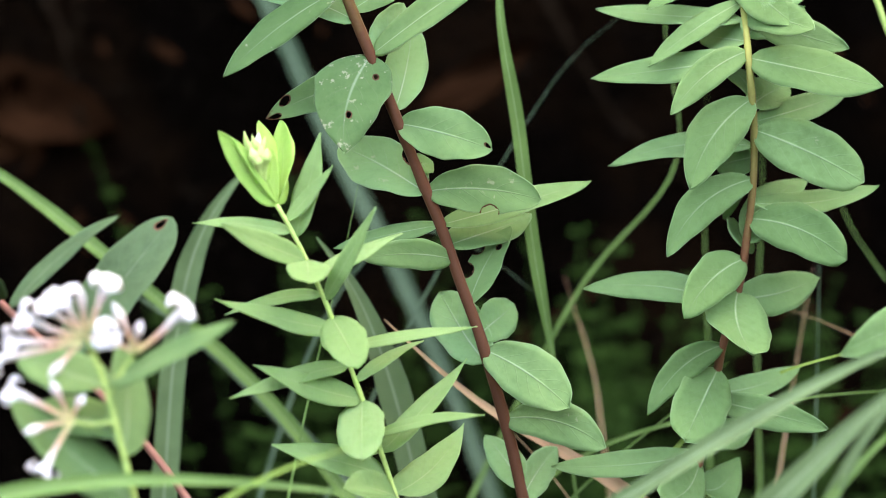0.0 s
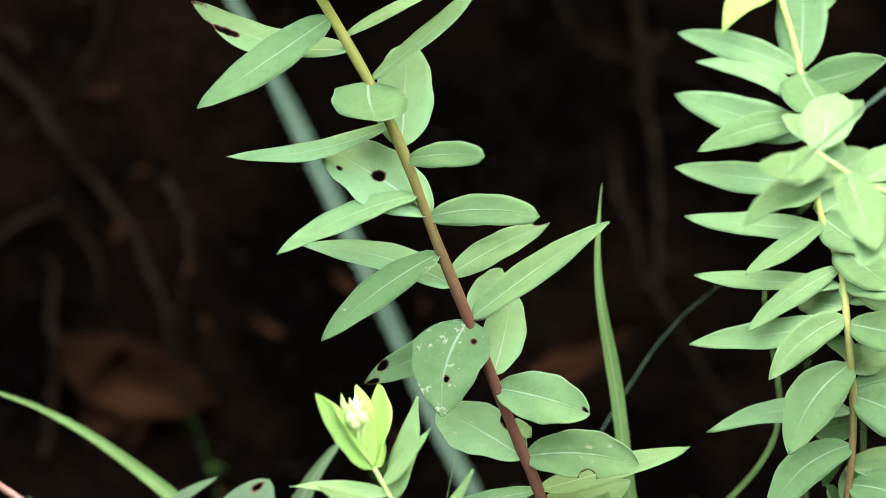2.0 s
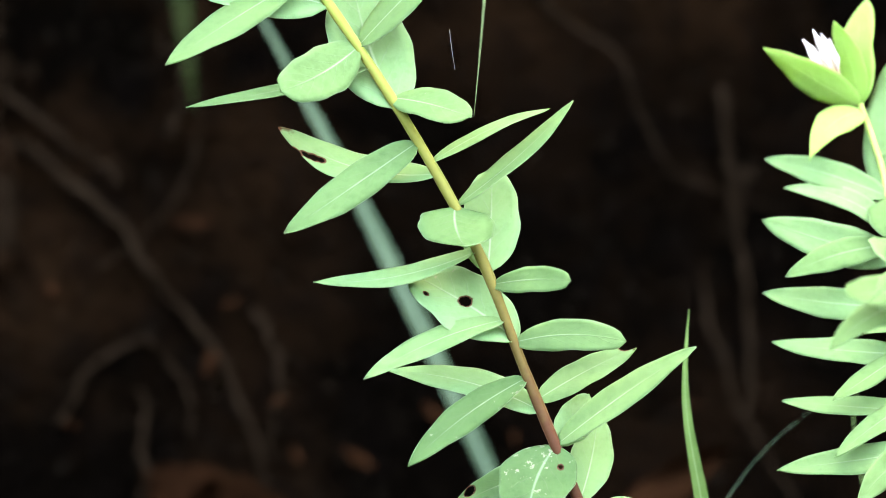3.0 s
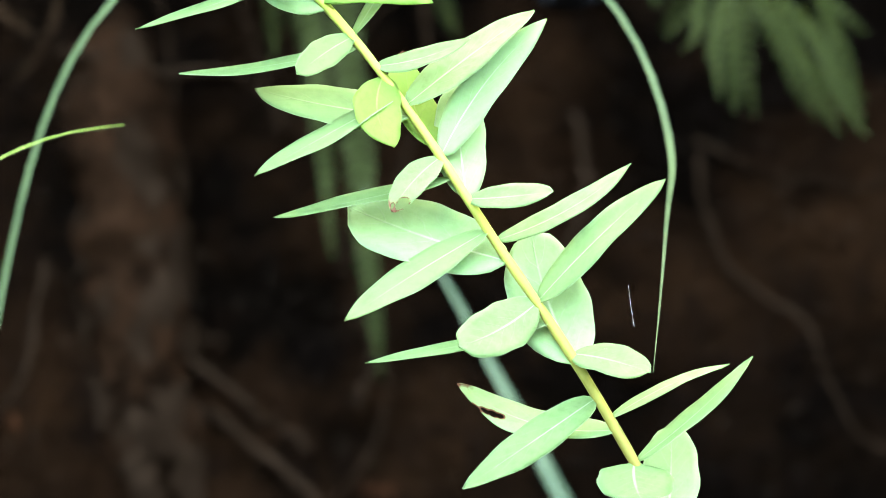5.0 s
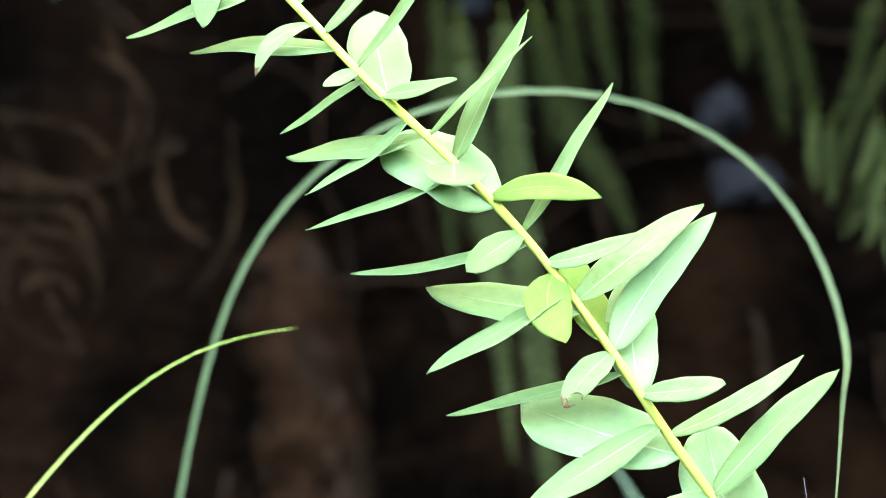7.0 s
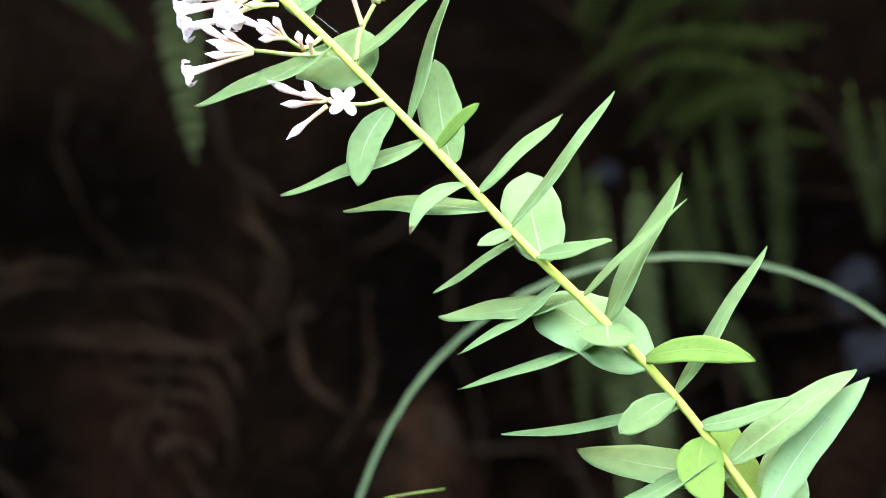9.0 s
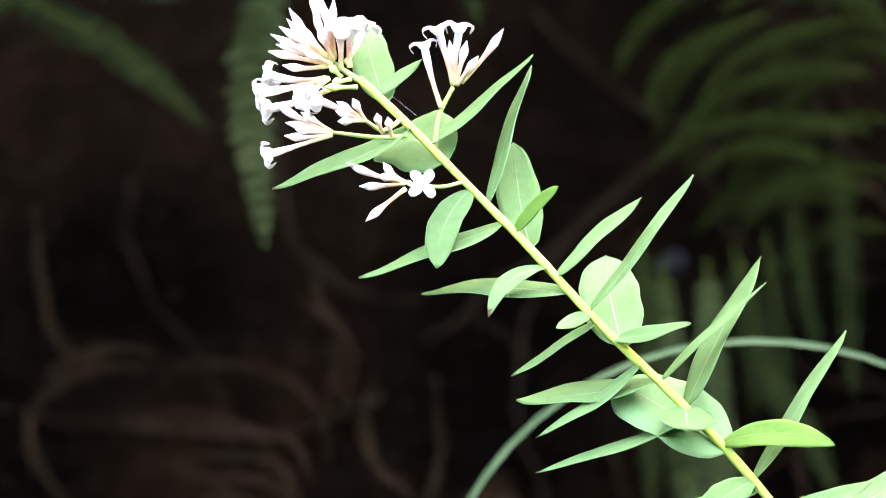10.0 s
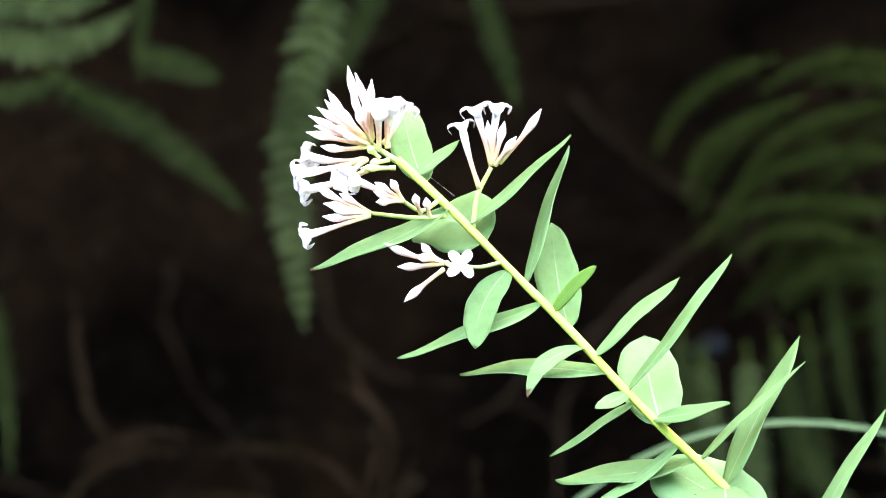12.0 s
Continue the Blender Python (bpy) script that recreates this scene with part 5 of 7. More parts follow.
blade(tuft_c, [(0.3270, 1.3400, 0.0000), (0.2662, 1.3400, 0.1811), (0.1670, 1.3400, 0.3293), (0.1427, 1.3400, 0.3457), (0.1186, 1.3400, 0.3593), (0.0984, 1.3400, 0.3764), (0.0837, 1.3400, 0.3905)], 6.6, M_DRY, taper=0.30)
blade(tuft_c, [(0.2789, 1.3600, 0.0000), (0.2295, 1.3600, 0.1773), (0.1489, 1.3600, 0.3224), (0.1376, 1.3600, 0.3379), (0.1225, 1.3600, 0.3534), (0.1057, 1.3600, 0.3669)], 1.6, M_DRY, taper=0.50)
tuft_d = thing('grass_tuft', (0.0900, 1.4000, 0.0000), 'bent broad grass blades standing in the shade', "grass", 'grass tufts')
blade(tuft_d, [(-0.0021, 1.4000, 0.0000), (0.0039, 1.4000, 0.1792), (0.0138, 1.4000, 0.3259), (0.0180, 1.4000, 0.3743), (0.0236, 1.4000, 0.4031), (0.0361, 1.4000, 0.4259), (0.0447, 1.4000, 0.4344)], 9.0, M_PALE, taper=0.10)
blade(tuft_d, [(0.2086, 1.4200, 0.0000), (0.1574, 1.4200, 0.1752), (0.0739, 1.4200, 0.3185), (0.0507, 1.4200, 0.3486), (0.0354, 1.4200, 0.3646), (0.0125, 1.4200, 0.3845), (-0.0159, 1.4200, 0.4092), (-0.0422, 1.4200, 0.4298), (-0.0629, 1.4200, 0.4416), (-0.0891, 1.4200, 0.4495)], 4.8, M_BLADE, taper=0.15)
blade(tuft_d, [(0.2444, 1.4600, 0.0000), (0.1836, 1.4600, 0.1681), (0.0844, 1.4600, 0.3056), (0.0605, 1.4600, 0.3305), (0.0407, 1.4600, 0.3511), (0.0171, 1.4600, 0.3716), (-0.0024, 1.4600, 0.3839)], 6.0, M_BLUE, taper=0.20)
tuft_e = thing('grass_tuft', (-0.0300, 1.0000, 0.0000), 'long grass blades lying across in front', "grass", 'grass tufts')
blade(tuft_e, [(-0.2054, 1.1200, 0.0000), (-0.1446, 1.1200, 0.2094), (-0.0454, 1.1200, 0.3808), (-0.0271, 1.1200, 0.3848), (0.0094, 1.1200, 0.3863), (0.0399, 1.1200, 0.3841), (0.0706, 1.1200, 0.3793)], 5.0, M_BLADE, taper=0.20)
blade(tuft_e, [(-0.1462, 1.1200, 0.0000), (-0.0854, 1.1200, 0.2054), (0.0138, 1.1200, 0.3734), (0.0292, 1.1200, 0.3837), (0.0430, 1.1200, 0.3900), (0.0583, 1.1200, 0.3940)], 8.0, M_LIME, taper=0.50)
blade(tuft_e, [(0.0024, 1.0000, 0.0000), (0.0196, 1.0000, 0.2176), (0.0477, 1.0000, 0.3956), (0.0512, 1.0000, 0.4123), (0.0533, 1.0000, 0.4248), (0.0554, 1.0000, 0.4331)], 2.2, M_LIME, taper=0.50)
tuft_f = thing('grass_tuft', (0.1900, 0.9800, 0.0000), 'grass blades arching across in front of the dense shrub', "grass", 'grass tufts')
blade(tuft_f, [(-0.0328, 1.1400, 0.0000), (0.0280, 1.1400, 0.2030), (0.1272, 1.1400, 0.3690), (0.1477, 1.1400, 0.3815), (0.1666, 1.1400, 0.3932), (0.1903, 1.1400, 0.4063), (0.2139, 1.1400, 0.4171), (0.2377, 1.1400, 0.4239)], 5.0, M_PALE, taper=0.15)
blade(tuft_f, [(-0.0009, 1.1000, 0.0000), (0.0599, 1.1000, 0.2037), (0.1591, 1.1000, 0.3704), (0.1758, 1.1000, 0.3853), (0.1909, 1.1000, 0.4008), (0.2061, 1.1000, 0.4129), (0.2244, 1.1000, 0.4234)], 9.0, M_PALE, taper=0.15)
blade(tuft_f, [(0.0979, 1.1200, 0.0000), (0.1318, 1.1200, 0.2035), (0.1872, 1.1200, 0.3700), (0.1948, 1.1200, 0.3872), (0.2040, 1.1200, 0.4013), (0.2179, 1.1200, 0.4136)], 5.6, M_PALE, taper=0.15)
blade(tuft_f, [(0.0303, 1.1200, 0.0000), (0.0911, 1.1200, 0.2078), (0.1903, 1.1200, 0.3778), (0.2010, 1.1200, 0.3903), (0.2103, 1.1200, 0.3996), (0.2258, 1.1200, 0.4072)], 5.0, M_BLADE, taper=0.20)
blade(tuft_f, [(0.0001, 1.3600, 0.0000), (0.0609, 1.3600, 0.1898), (0.1601, 1.3600, 0.3451), (0.1921, 1.3600, 0.3531), (0.2299, 1.3600, 0.3591), (0.2583, 1.3600, 0.3606)], 3.2, M_BLADE, taper=0.40)
blade(tuft_f, [(0.0551, 1.3300, 0.0000), (0.1159, 1.3300, 0.2060), (0.2151, 1.3300, 0.3745), (0.2298, 1.3300, 0.3780), (0.2520, 1.3300, 0.3832)], 3.4, M_LIME, taper=0.40)
blade(tuft_f, [(0.0039, 1.3600, 0.0000), (0.0647, 1.3600, 0.1877), (0.1639, 1.3600, 0.3412), (0.1789, 1.3600, 0.3524), (0.1995, 1.3600, 0.3711)], 2.6, M_BLADE, taper=0.40)
blade(tuft_f, [(0.3402, 1.1800, 0.0000), (0.3018, 1.1800, 0.2871), (0.2393, 1.1800, 0.5221), (0.2224, 1.1800, 0.5702), (0.2062, 1.1800, 0.5718), (0.1948, 1.1800, 0.5635), (0.1727, 1.1800, 0.5461), (0.1568, 1.1800, 0.5313)], 4.0, M_BLUE, taper=0.30)
tuft_g = thing('grass_tuft', (0.3300, 1.4500, 0.0000), 'thin stalks and dry stems behind the dense shrub', "grass", 'grass tufts')
blade(tuft_g, [(0.2369, 1.4200, 0.0000), (0.2377, 1.4200, 0.1712), (0.2392, 1.4200, 0.3114), (0.2397, 1.4200, 0.3474), (0.2400, 1.4200, 0.3969), (0.2399, 1.4200, 0.4264)], 1.6, M_BLUE, taper=0.50)
blade(tuft_g, [(0.4341, 1.4000, 0.0000), (0.3733, 1.4000, 0.1983), (0.2741, 1.4000, 0.3605), (0.2504, 1.4000, 0.3707), (0.2347, 1.4000, 0.3787), (0.2240, 1.4000, 0.3818)], 1.7, M_DRY, taper=0.50)
blade(tuft_g, [(0.2100, 1.4600, 0.0000), (0.2212, 1.4600, 0.1935), (0.2395, 1.4600, 0.3519), (0.2423, 1.4600, 0.3702), (0.2452, 1.4600, 0.3864)], 2.0, M_DRY, taper=0.50)
blade(tuft_g, [(0.2019, 1.5200, 0.0000), (0.1926, 1.5200, 0.1740), (0.1775, 1.5200, 0.3163), (0.1742, 1.5200, 0.3397), (0.1678, 1.5200, 0.3588), (0.1635, 1.5200, 0.3737)], 2.6, M_DRY, taper=0.50)
blade(tuft_g, [(0.2383, 1.5000, 0.0000), (0.2365, 1.5000, 0.1617), (0.2336, 1.5000, 0.2940), (0.2318, 1.5000, 0.3530), (0.2331, 1.5000, 0.4154), (0.2316, 1.5000, 0.4566)], 1.8, M_BLADE, taper=0.50)
blade(tuft_g, [(0.2200, 1.5000, 0.0000), (0.2173, 1.5000, 0.2058), (0.2129, 1.5000, 0.3742), (0.2114, 1.5000, 0.4156), (0.2131, 1.5000, 0.4567)], 1.8, M_BLADE, taper=0.50)
blade(tuft_g, [(0.4245, 1.5000, 0.0000), (0.3686, 1.5000, 0.2076), (0.2773, 1.5000, 0.3774), (0.2624, 1.5000, 0.3984), (0.2579, 1.5000, 0.4254)], 2.4, M_BLADE, taper=0.50)

# ---- ferns hanging on the bank ----
def frond(fern, ctrl, half, droop=0.3, lean=(0, -0.5, -0.2), name="frond", gap=0.0054, wide=0.0022, forward=0.33, mats=None):
    """A hanging frond: a rib with a comb of narrow leaflets on either side. half: leaflet length, mm."""
    base = np.array(fern.location)
    line = curve_points(ctrl, 90)
    total = np.linalg.norm(np.diff(line, axis=0), axis=1).sum()
    n = max(14, int(total / gap))
    line = curve_points(ctrl, n)
    tan = np.gradient(line, axis=0)
    tan /= np.linalg.norm(tan, axis=1)[:, None]
    vs, fs = tube_data(line - base, np.linspace(0.0008, 0.0003, n), 5)
    index = [1] * len(fs)
    k = random.Random(int(total * 1e5))
    f = np.array((0, -1.0, 0.25))
    for i in range(2, n):
        s = i / (n - 1)
        ln = half / 1000 * min(1.0, 0.55 + 1.6 * s) * (1 - s ** 3.2) ** 0.8 + 0.001
        for sg in (-1, 1):
            side = np.cross(tan[i], f) * sg
            side /= np.linalg.norm(side)
            d = side + tan[i] * k.uniform(0.75, 1.27) * forward + np.array((0, k.uniform(-0.5, 0.25), -droop * k.uniform(0.2, 1)))
            d /= np.linalg.norm(d)
            l2 = ln * k.uniform(0.85, 1.08)
            w = np.cross(d, f)
            w *= wide / np.linalg.norm(w)
            q = len(vs)
            p = line[i] - base
            sag = np.array((0, 0, -0.12 * l2))
            for u, g in ((0, 1.0), (0.45, 1.05), (0.8, 0.75), (1.0, 0.12)):
                c = p + d * l2 * u + sag * u * u
                vs += [c - w * g, c + w * g]
            fs += [(q, q + 1, q + 3, q + 2), (q + 2, q + 3, q + 5, q + 4), (q + 4, q + 5, q + 7, q + 6)]
            index += [0, 0, 0]
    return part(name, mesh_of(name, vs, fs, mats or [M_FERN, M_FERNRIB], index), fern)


fern_a = thing("fern", (-0.302, 1.980, 1.095), 'fern with long comb-like fronds hanging down the bank', "fern", "hanging ferns")
frond(fern_a, [(-0.236, 1.750, 0.998), (-0.242, 1.750, 0.968), (-0.252, 1.750, 0.932), (-0.257, 1.750, 0.888), (-0.251, 1.750, 0.828)], 14, wide=0.0021, gap=0.0064, mats=LIT)
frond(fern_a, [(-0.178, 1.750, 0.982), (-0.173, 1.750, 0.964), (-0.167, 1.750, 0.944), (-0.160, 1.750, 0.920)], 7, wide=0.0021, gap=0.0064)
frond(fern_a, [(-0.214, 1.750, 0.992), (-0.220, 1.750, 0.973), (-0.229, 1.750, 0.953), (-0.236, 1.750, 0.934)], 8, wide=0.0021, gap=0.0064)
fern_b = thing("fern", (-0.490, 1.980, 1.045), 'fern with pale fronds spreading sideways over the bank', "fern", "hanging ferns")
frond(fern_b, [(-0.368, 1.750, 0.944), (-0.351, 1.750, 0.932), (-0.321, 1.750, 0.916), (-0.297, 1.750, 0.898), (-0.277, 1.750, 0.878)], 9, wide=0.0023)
frond(fern_b, [(-0.398, 1.750, 0.957), (-0.368, 1.750, 0.952), (-0.346, 1.750, 0.954), (-0.325, 1.750, 0.966)], 10, wide=0.0023, mats=LIT)
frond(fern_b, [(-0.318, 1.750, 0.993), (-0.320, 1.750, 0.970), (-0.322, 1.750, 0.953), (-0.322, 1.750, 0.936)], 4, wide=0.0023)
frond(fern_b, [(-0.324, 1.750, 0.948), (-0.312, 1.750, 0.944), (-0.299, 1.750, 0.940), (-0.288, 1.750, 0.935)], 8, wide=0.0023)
frond(fern_b, [(-0.406, 1.750, 0.978), (-0.378, 1.750, 0.972), (-0.356, 1.750, 0.969), (-0.336, 1.750, 0.973)], 9, wide=0.0023, mats=LIT)
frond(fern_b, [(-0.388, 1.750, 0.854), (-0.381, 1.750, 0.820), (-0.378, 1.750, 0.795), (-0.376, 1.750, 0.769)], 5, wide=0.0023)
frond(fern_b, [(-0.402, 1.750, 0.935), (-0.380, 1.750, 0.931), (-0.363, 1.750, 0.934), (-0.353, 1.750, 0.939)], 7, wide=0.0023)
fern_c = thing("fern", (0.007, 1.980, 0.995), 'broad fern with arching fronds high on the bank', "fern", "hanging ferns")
frond(fern_c, [(-0.052, 1.870, 0.964), (-0.076, 1.870, 0.956), (-0.097, 1.870, 0.940), (-0.108, 1.870, 0.919)], 6, wide=0.0023, mats=SHADED)
frond(fern_c, [(-0.041, 1.905, 0.951), (-0.063, 1.905, 0.940), (-0.082, 1.905, 0.921), (-0.091, 1.905, 0.897)], 6, wide=0.0023, mats=SHADED)
frond(fern_c, [(-0.040, 1.870, 0.945), (-0.066, 1.870, 0.935), (-0.085, 1.870, 0.923), (-0.094, 1.870, 0.900)], 6, wide=0.0023, mats=SHADED)
frond(fern_c, [(-0.029, 1.905, 0.932), (-0.053, 1.905, 0.919), (-0.070, 1.905, 0.904), (-0.077, 1.905, 0.878)], 6, wide=0.0023, mats=SHADED)
frond(fern_c, [(-0.007, 1.870, 0.940), (-0.032, 1.870, 0.936), (-0.052, 1.870, 0.926), (-0.071, 1.870, 0.906)], 6, wide=0.0023, mats=SHADED)
frond(fern_c, [(0.004, 1.905, 0.927), (-0.019, 1.905, 0.920), (-0.037, 1.905, 0.907), (-0.054, 1.905, 0.884)], 6, wide=0.0023, mats=SHADED)
frond(fern_c, [(0.005, 1.870, 0.915), (-0.005, 1.870, 0.919), (-0.040, 1.870, 0.916), (-0.063, 1.870, 0.908), (-0.081, 1.870, 0.889)], 7, wide=0.0023, mats=SHADED)
frond(fern_c, [(0.016, 1.905, 0.902), (0.008, 1.905, 0.903), (-0.025, 1.905, 0.897), (-0.046, 1.905, 0.886), (-0.062, 1.905, 0.864)], 7, wide=0.0023, mats=SHADED)
frond(fern_c, [(0.005, 1.870, 0.890), (-0.024, 1.870, 0.897), (-0.051, 1.870, 0.897), (-0.075, 1.870, 0.891), (-0.092, 1.870, 0.877)], 7, wide=0.0023, mats=SHADED)
frond(fern_c, [(0.016, 1.905, 0.877), (-0.011, 1.905, 0.881), (-0.036, 1.905, 0.878), (-0.058, 1.905, 0.869), (-0.073, 1.905, 0.852)], 7, wide=0.0023, mats=SHADED)
frond(fern_c, [(-0.012, 1.870, 0.878), (-0.032, 1.870, 0.884), (-0.053, 1.870, 0.885), (-0.071, 1.870, 0.874)], 5, wide=0.0023, mats=SHADED)
frond(fern_c, [(-0.001, 1.905, 0.865), (-0.019, 1.905, 0.868), (-0.038, 1.905, 0.866), (-0.054, 1.905, 0.852)], 5, wide=0.0023, mats=SHADED)
frond(fern_c, [(0.006, 1.870, 0.959), (-0.019, 1.870, 0.964), (-0.044, 1.870, 0.958), (-0.060, 1.870, 0.948)], 6, wide=0.0023, mats=SHADED)
frond(fern_c, [(0.017, 1.905, 0.946), (-0.006, 1.905, 0.948), (-0.029, 1.905, 0.939), (-0.043, 1.905, 0.926)], 6, wide=0.0023, mats=SHADED)
frond(fern_c, [(0.019, 1.870, 0.933), (-0.001, 1.870, 0.952), (-0.024, 1.870, 0.955), (-0.037, 1.870, 0.952)], 6, wide=0.0023, mats=SHADED)
frond(fern_c, [(0.030, 1.905, 0.920), (0.012, 1.905, 0.936), (-0.009, 1.905, 0.936), (-0.020, 1.905, 0.930)], 6, wide=0.0023, mats=SHADED)
frond(fern_c, [(0.004, 1.870, 0.864), (-0.013, 1.870, 0.870), (-0.033, 1.870, 0.867), (-0.056, 1.870, 0.855)], 5, wide=0.0023, mats=SHADED)
frond(fern_c, [(0.015, 1.905, 0.851), (0.000, 1.905, 0.854), (-0.018, 1.905, 0.848), (-0.039, 1.905, 0.833)], 5, wide=0.0023, mats=SHADED)
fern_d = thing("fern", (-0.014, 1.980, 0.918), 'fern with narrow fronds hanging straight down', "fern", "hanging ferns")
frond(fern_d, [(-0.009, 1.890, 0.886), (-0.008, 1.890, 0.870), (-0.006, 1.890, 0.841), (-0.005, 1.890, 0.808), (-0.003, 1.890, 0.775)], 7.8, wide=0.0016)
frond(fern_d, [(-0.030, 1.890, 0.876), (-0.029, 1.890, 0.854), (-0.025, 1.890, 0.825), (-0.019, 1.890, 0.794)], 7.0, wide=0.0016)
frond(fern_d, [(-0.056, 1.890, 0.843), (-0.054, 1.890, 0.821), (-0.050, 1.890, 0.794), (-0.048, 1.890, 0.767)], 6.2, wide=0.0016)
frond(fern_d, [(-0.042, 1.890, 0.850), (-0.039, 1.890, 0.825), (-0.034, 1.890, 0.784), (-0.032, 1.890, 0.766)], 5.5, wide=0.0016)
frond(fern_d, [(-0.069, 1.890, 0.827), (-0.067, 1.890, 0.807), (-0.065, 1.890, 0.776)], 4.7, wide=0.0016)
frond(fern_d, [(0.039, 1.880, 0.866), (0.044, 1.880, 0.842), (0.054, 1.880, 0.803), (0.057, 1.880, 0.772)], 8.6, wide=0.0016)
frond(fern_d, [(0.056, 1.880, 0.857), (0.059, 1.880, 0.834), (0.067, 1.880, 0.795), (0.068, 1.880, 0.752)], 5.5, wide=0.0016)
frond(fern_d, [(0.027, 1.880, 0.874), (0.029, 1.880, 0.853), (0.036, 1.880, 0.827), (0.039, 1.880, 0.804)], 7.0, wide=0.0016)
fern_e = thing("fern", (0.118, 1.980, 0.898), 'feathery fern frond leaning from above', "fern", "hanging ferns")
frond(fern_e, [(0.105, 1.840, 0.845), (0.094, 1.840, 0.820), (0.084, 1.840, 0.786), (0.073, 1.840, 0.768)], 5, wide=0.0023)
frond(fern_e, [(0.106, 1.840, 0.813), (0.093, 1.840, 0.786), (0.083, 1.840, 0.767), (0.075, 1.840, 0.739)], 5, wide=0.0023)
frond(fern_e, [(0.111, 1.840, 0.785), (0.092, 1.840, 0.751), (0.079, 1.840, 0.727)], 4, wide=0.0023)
frond(fern_e, [(0.106, 1.800, 0.773), (0.100, 1.800, 0.751), (0.089, 1.800, 0.733), (0.079, 1.800, 0.721)], 2.4, wide=0.0011, gap=0.0046, forward=0.4, mats=LIT)
frond(fern_e, [(0.113, 1.814, 0.768), (0.107, 1.814, 0.746), (0.096, 1.814, 0.728), (0.086, 1.814, 0.716)], 2.4, wide=0.0011, gap=0.0046, forward=0.4, mats=LIT)
frond(fern_e, [(0.105, 1.800, 0.763), (0.105, 1.800, 0.744), (0.106, 1.800, 0.719), (0.109, 1.800, 0.693)], 4.8, wide=0.0011, gap=0.0046, forward=0.4, mats=LIT)
frond(fern_e, [(0.112, 1.814, 0.758), (0.112, 1.814, 0.739), (0.113, 1.814, 0.714), (0.116, 1.814, 0.688)], 4.8, wide=0.0011, gap=0.0046, forward=0.4, mats=LIT)
frond(fern_e, [(0.108, 1.800, 0.758), (0.116, 1.800, 0.736), (0.127, 1.800, 0.712), (0.136, 1.800, 0.691)], 3.2, wide=0.0011, gap=0.0046, forward=0.4, mats=LIT)
frond(fern_e, [(0.115, 1.814, 0.753), (0.123, 1.814, 0.731), (0.134, 1.814, 0.707), (0.143, 1.814, 0.686)], 3.2, wide=0.0011, gap=0.0046, forward=0.4, mats=LIT)
frond(fern_e, [(0.110, 1.800, 0.765), (0.124, 1.800, 0.741), (0.140, 1.800, 0.719), (0.156, 1.800, 0.700)], 3.2, wide=0.0011, gap=0.0046, forward=0.4, mats=LIT)
frond(fern_e, [(0.117, 1.814, 0.760), (0.131, 1.814, 0.736), (0.147, 1.814, 0.714), (0.163, 1.814, 0.695)], 3.2, wide=0.0011, gap=0.0046, forward=0.4, mats=LIT)
frond(fern_e, [(0.112, 1.800, 0.772), (0.134, 1.800, 0.750), (0.157, 1.800, 0.728)], 3.2, wide=0.0011, gap=0.0046, forward=0.4, mats=LIT)
frond(fern_e, [(0.119, 1.814, 0.767), (0.141, 1.814, 0.745), (0.164, 1.814, 0.723)], 3.2, wide=0.0011, gap=0.0046, forward=0.4, mats=LIT)
frond(fern_e, [(0.117, 1.800, 0.780), (0.139, 1.800, 0.762), (0.157, 1.800, 0.750)], 3.2, wide=0.0011, gap=0.0046, forward=0.4, mats=LIT)
frond(fern_e, [(0.124, 1.814, 0.775), (0.146, 1.814, 0.757), (0.164, 1.814, 0.745)], 3.2, wide=0.0011, gap=0.0046, forward=0.4, mats=LIT)
frond(fern_e, [(0.095, 1.800, 0.773), (0.090, 1.800, 0.756), (0.084, 1.800, 0.744)], 2.4, wide=0.0011, gap=0.0046, forward=0.4, mats=LIT)
frond(fern_e, [(0.102, 1.814, 0.768), (0.097, 1.814, 0.751), (0.091, 1.814, 0.739)], 2.4, wide=0.0011, gap=0.0046, forward=0.4, mats=LIT)
frond(fern_e, [(0.068, 1.800, 0.778), (0.066, 1.800, 0.759), (0.067, 1.800, 0.741)], 2.4, wide=0.0011, gap=0.0046, forward=0.4, mats=LIT)
frond(fern_e, [(0.075, 1.814, 0.773), (0.073, 1.814, 0.754), (0.074, 1.814, 0.736)], 2.4, wide=0.0011, gap=0.0046, forward=0.4, mats=LIT)
frond(fern_e, [(0.135, 1.800, 0.714), (0.147, 1.800, 0.699), (0.157, 1.800, 0.684)], 2.4, wide=0.0011, gap=0.0046, forward=0.4, mats=LIT)
frond(fern_e, [(0.142, 1.814, 0.709), (0.153, 1.814, 0.694), (0.164, 1.814, 0.679)], 2.4, wide=0.0011, gap=0.0046, forward=0.4, mats=LIT)
frond(fern_e, [(0.141, 1.800, 0.743), (0.150, 1.800, 0.716), (0.154, 1.800, 0.699)], 2.4, wide=0.0011, gap=0.0046, forward=0.4, mats=LIT)
frond(fern_e, [(0.147, 1.814, 0.738), (0.157, 1.814, 0.711), (0.161, 1.814, 0.694)], 2.4, wide=0.0011, gap=0.0046, forward=0.4, mats=LIT)
frond(fern_e, [(0.121, 1.790, 0.738), (0.132, 1.790, 0.713), (0.146, 1.790, 0.684)], 3.2, wide=0.0011, gap=0.0046, forward=0.4, mats=LIT)
frond(fern_e, [(0.128, 1.804, 0.733), (0.139, 1.804, 0.708), (0.152, 1.804, 0.679)], 3.2, wide=0.0011, gap=0.0046, forward=0.4, mats=LIT)
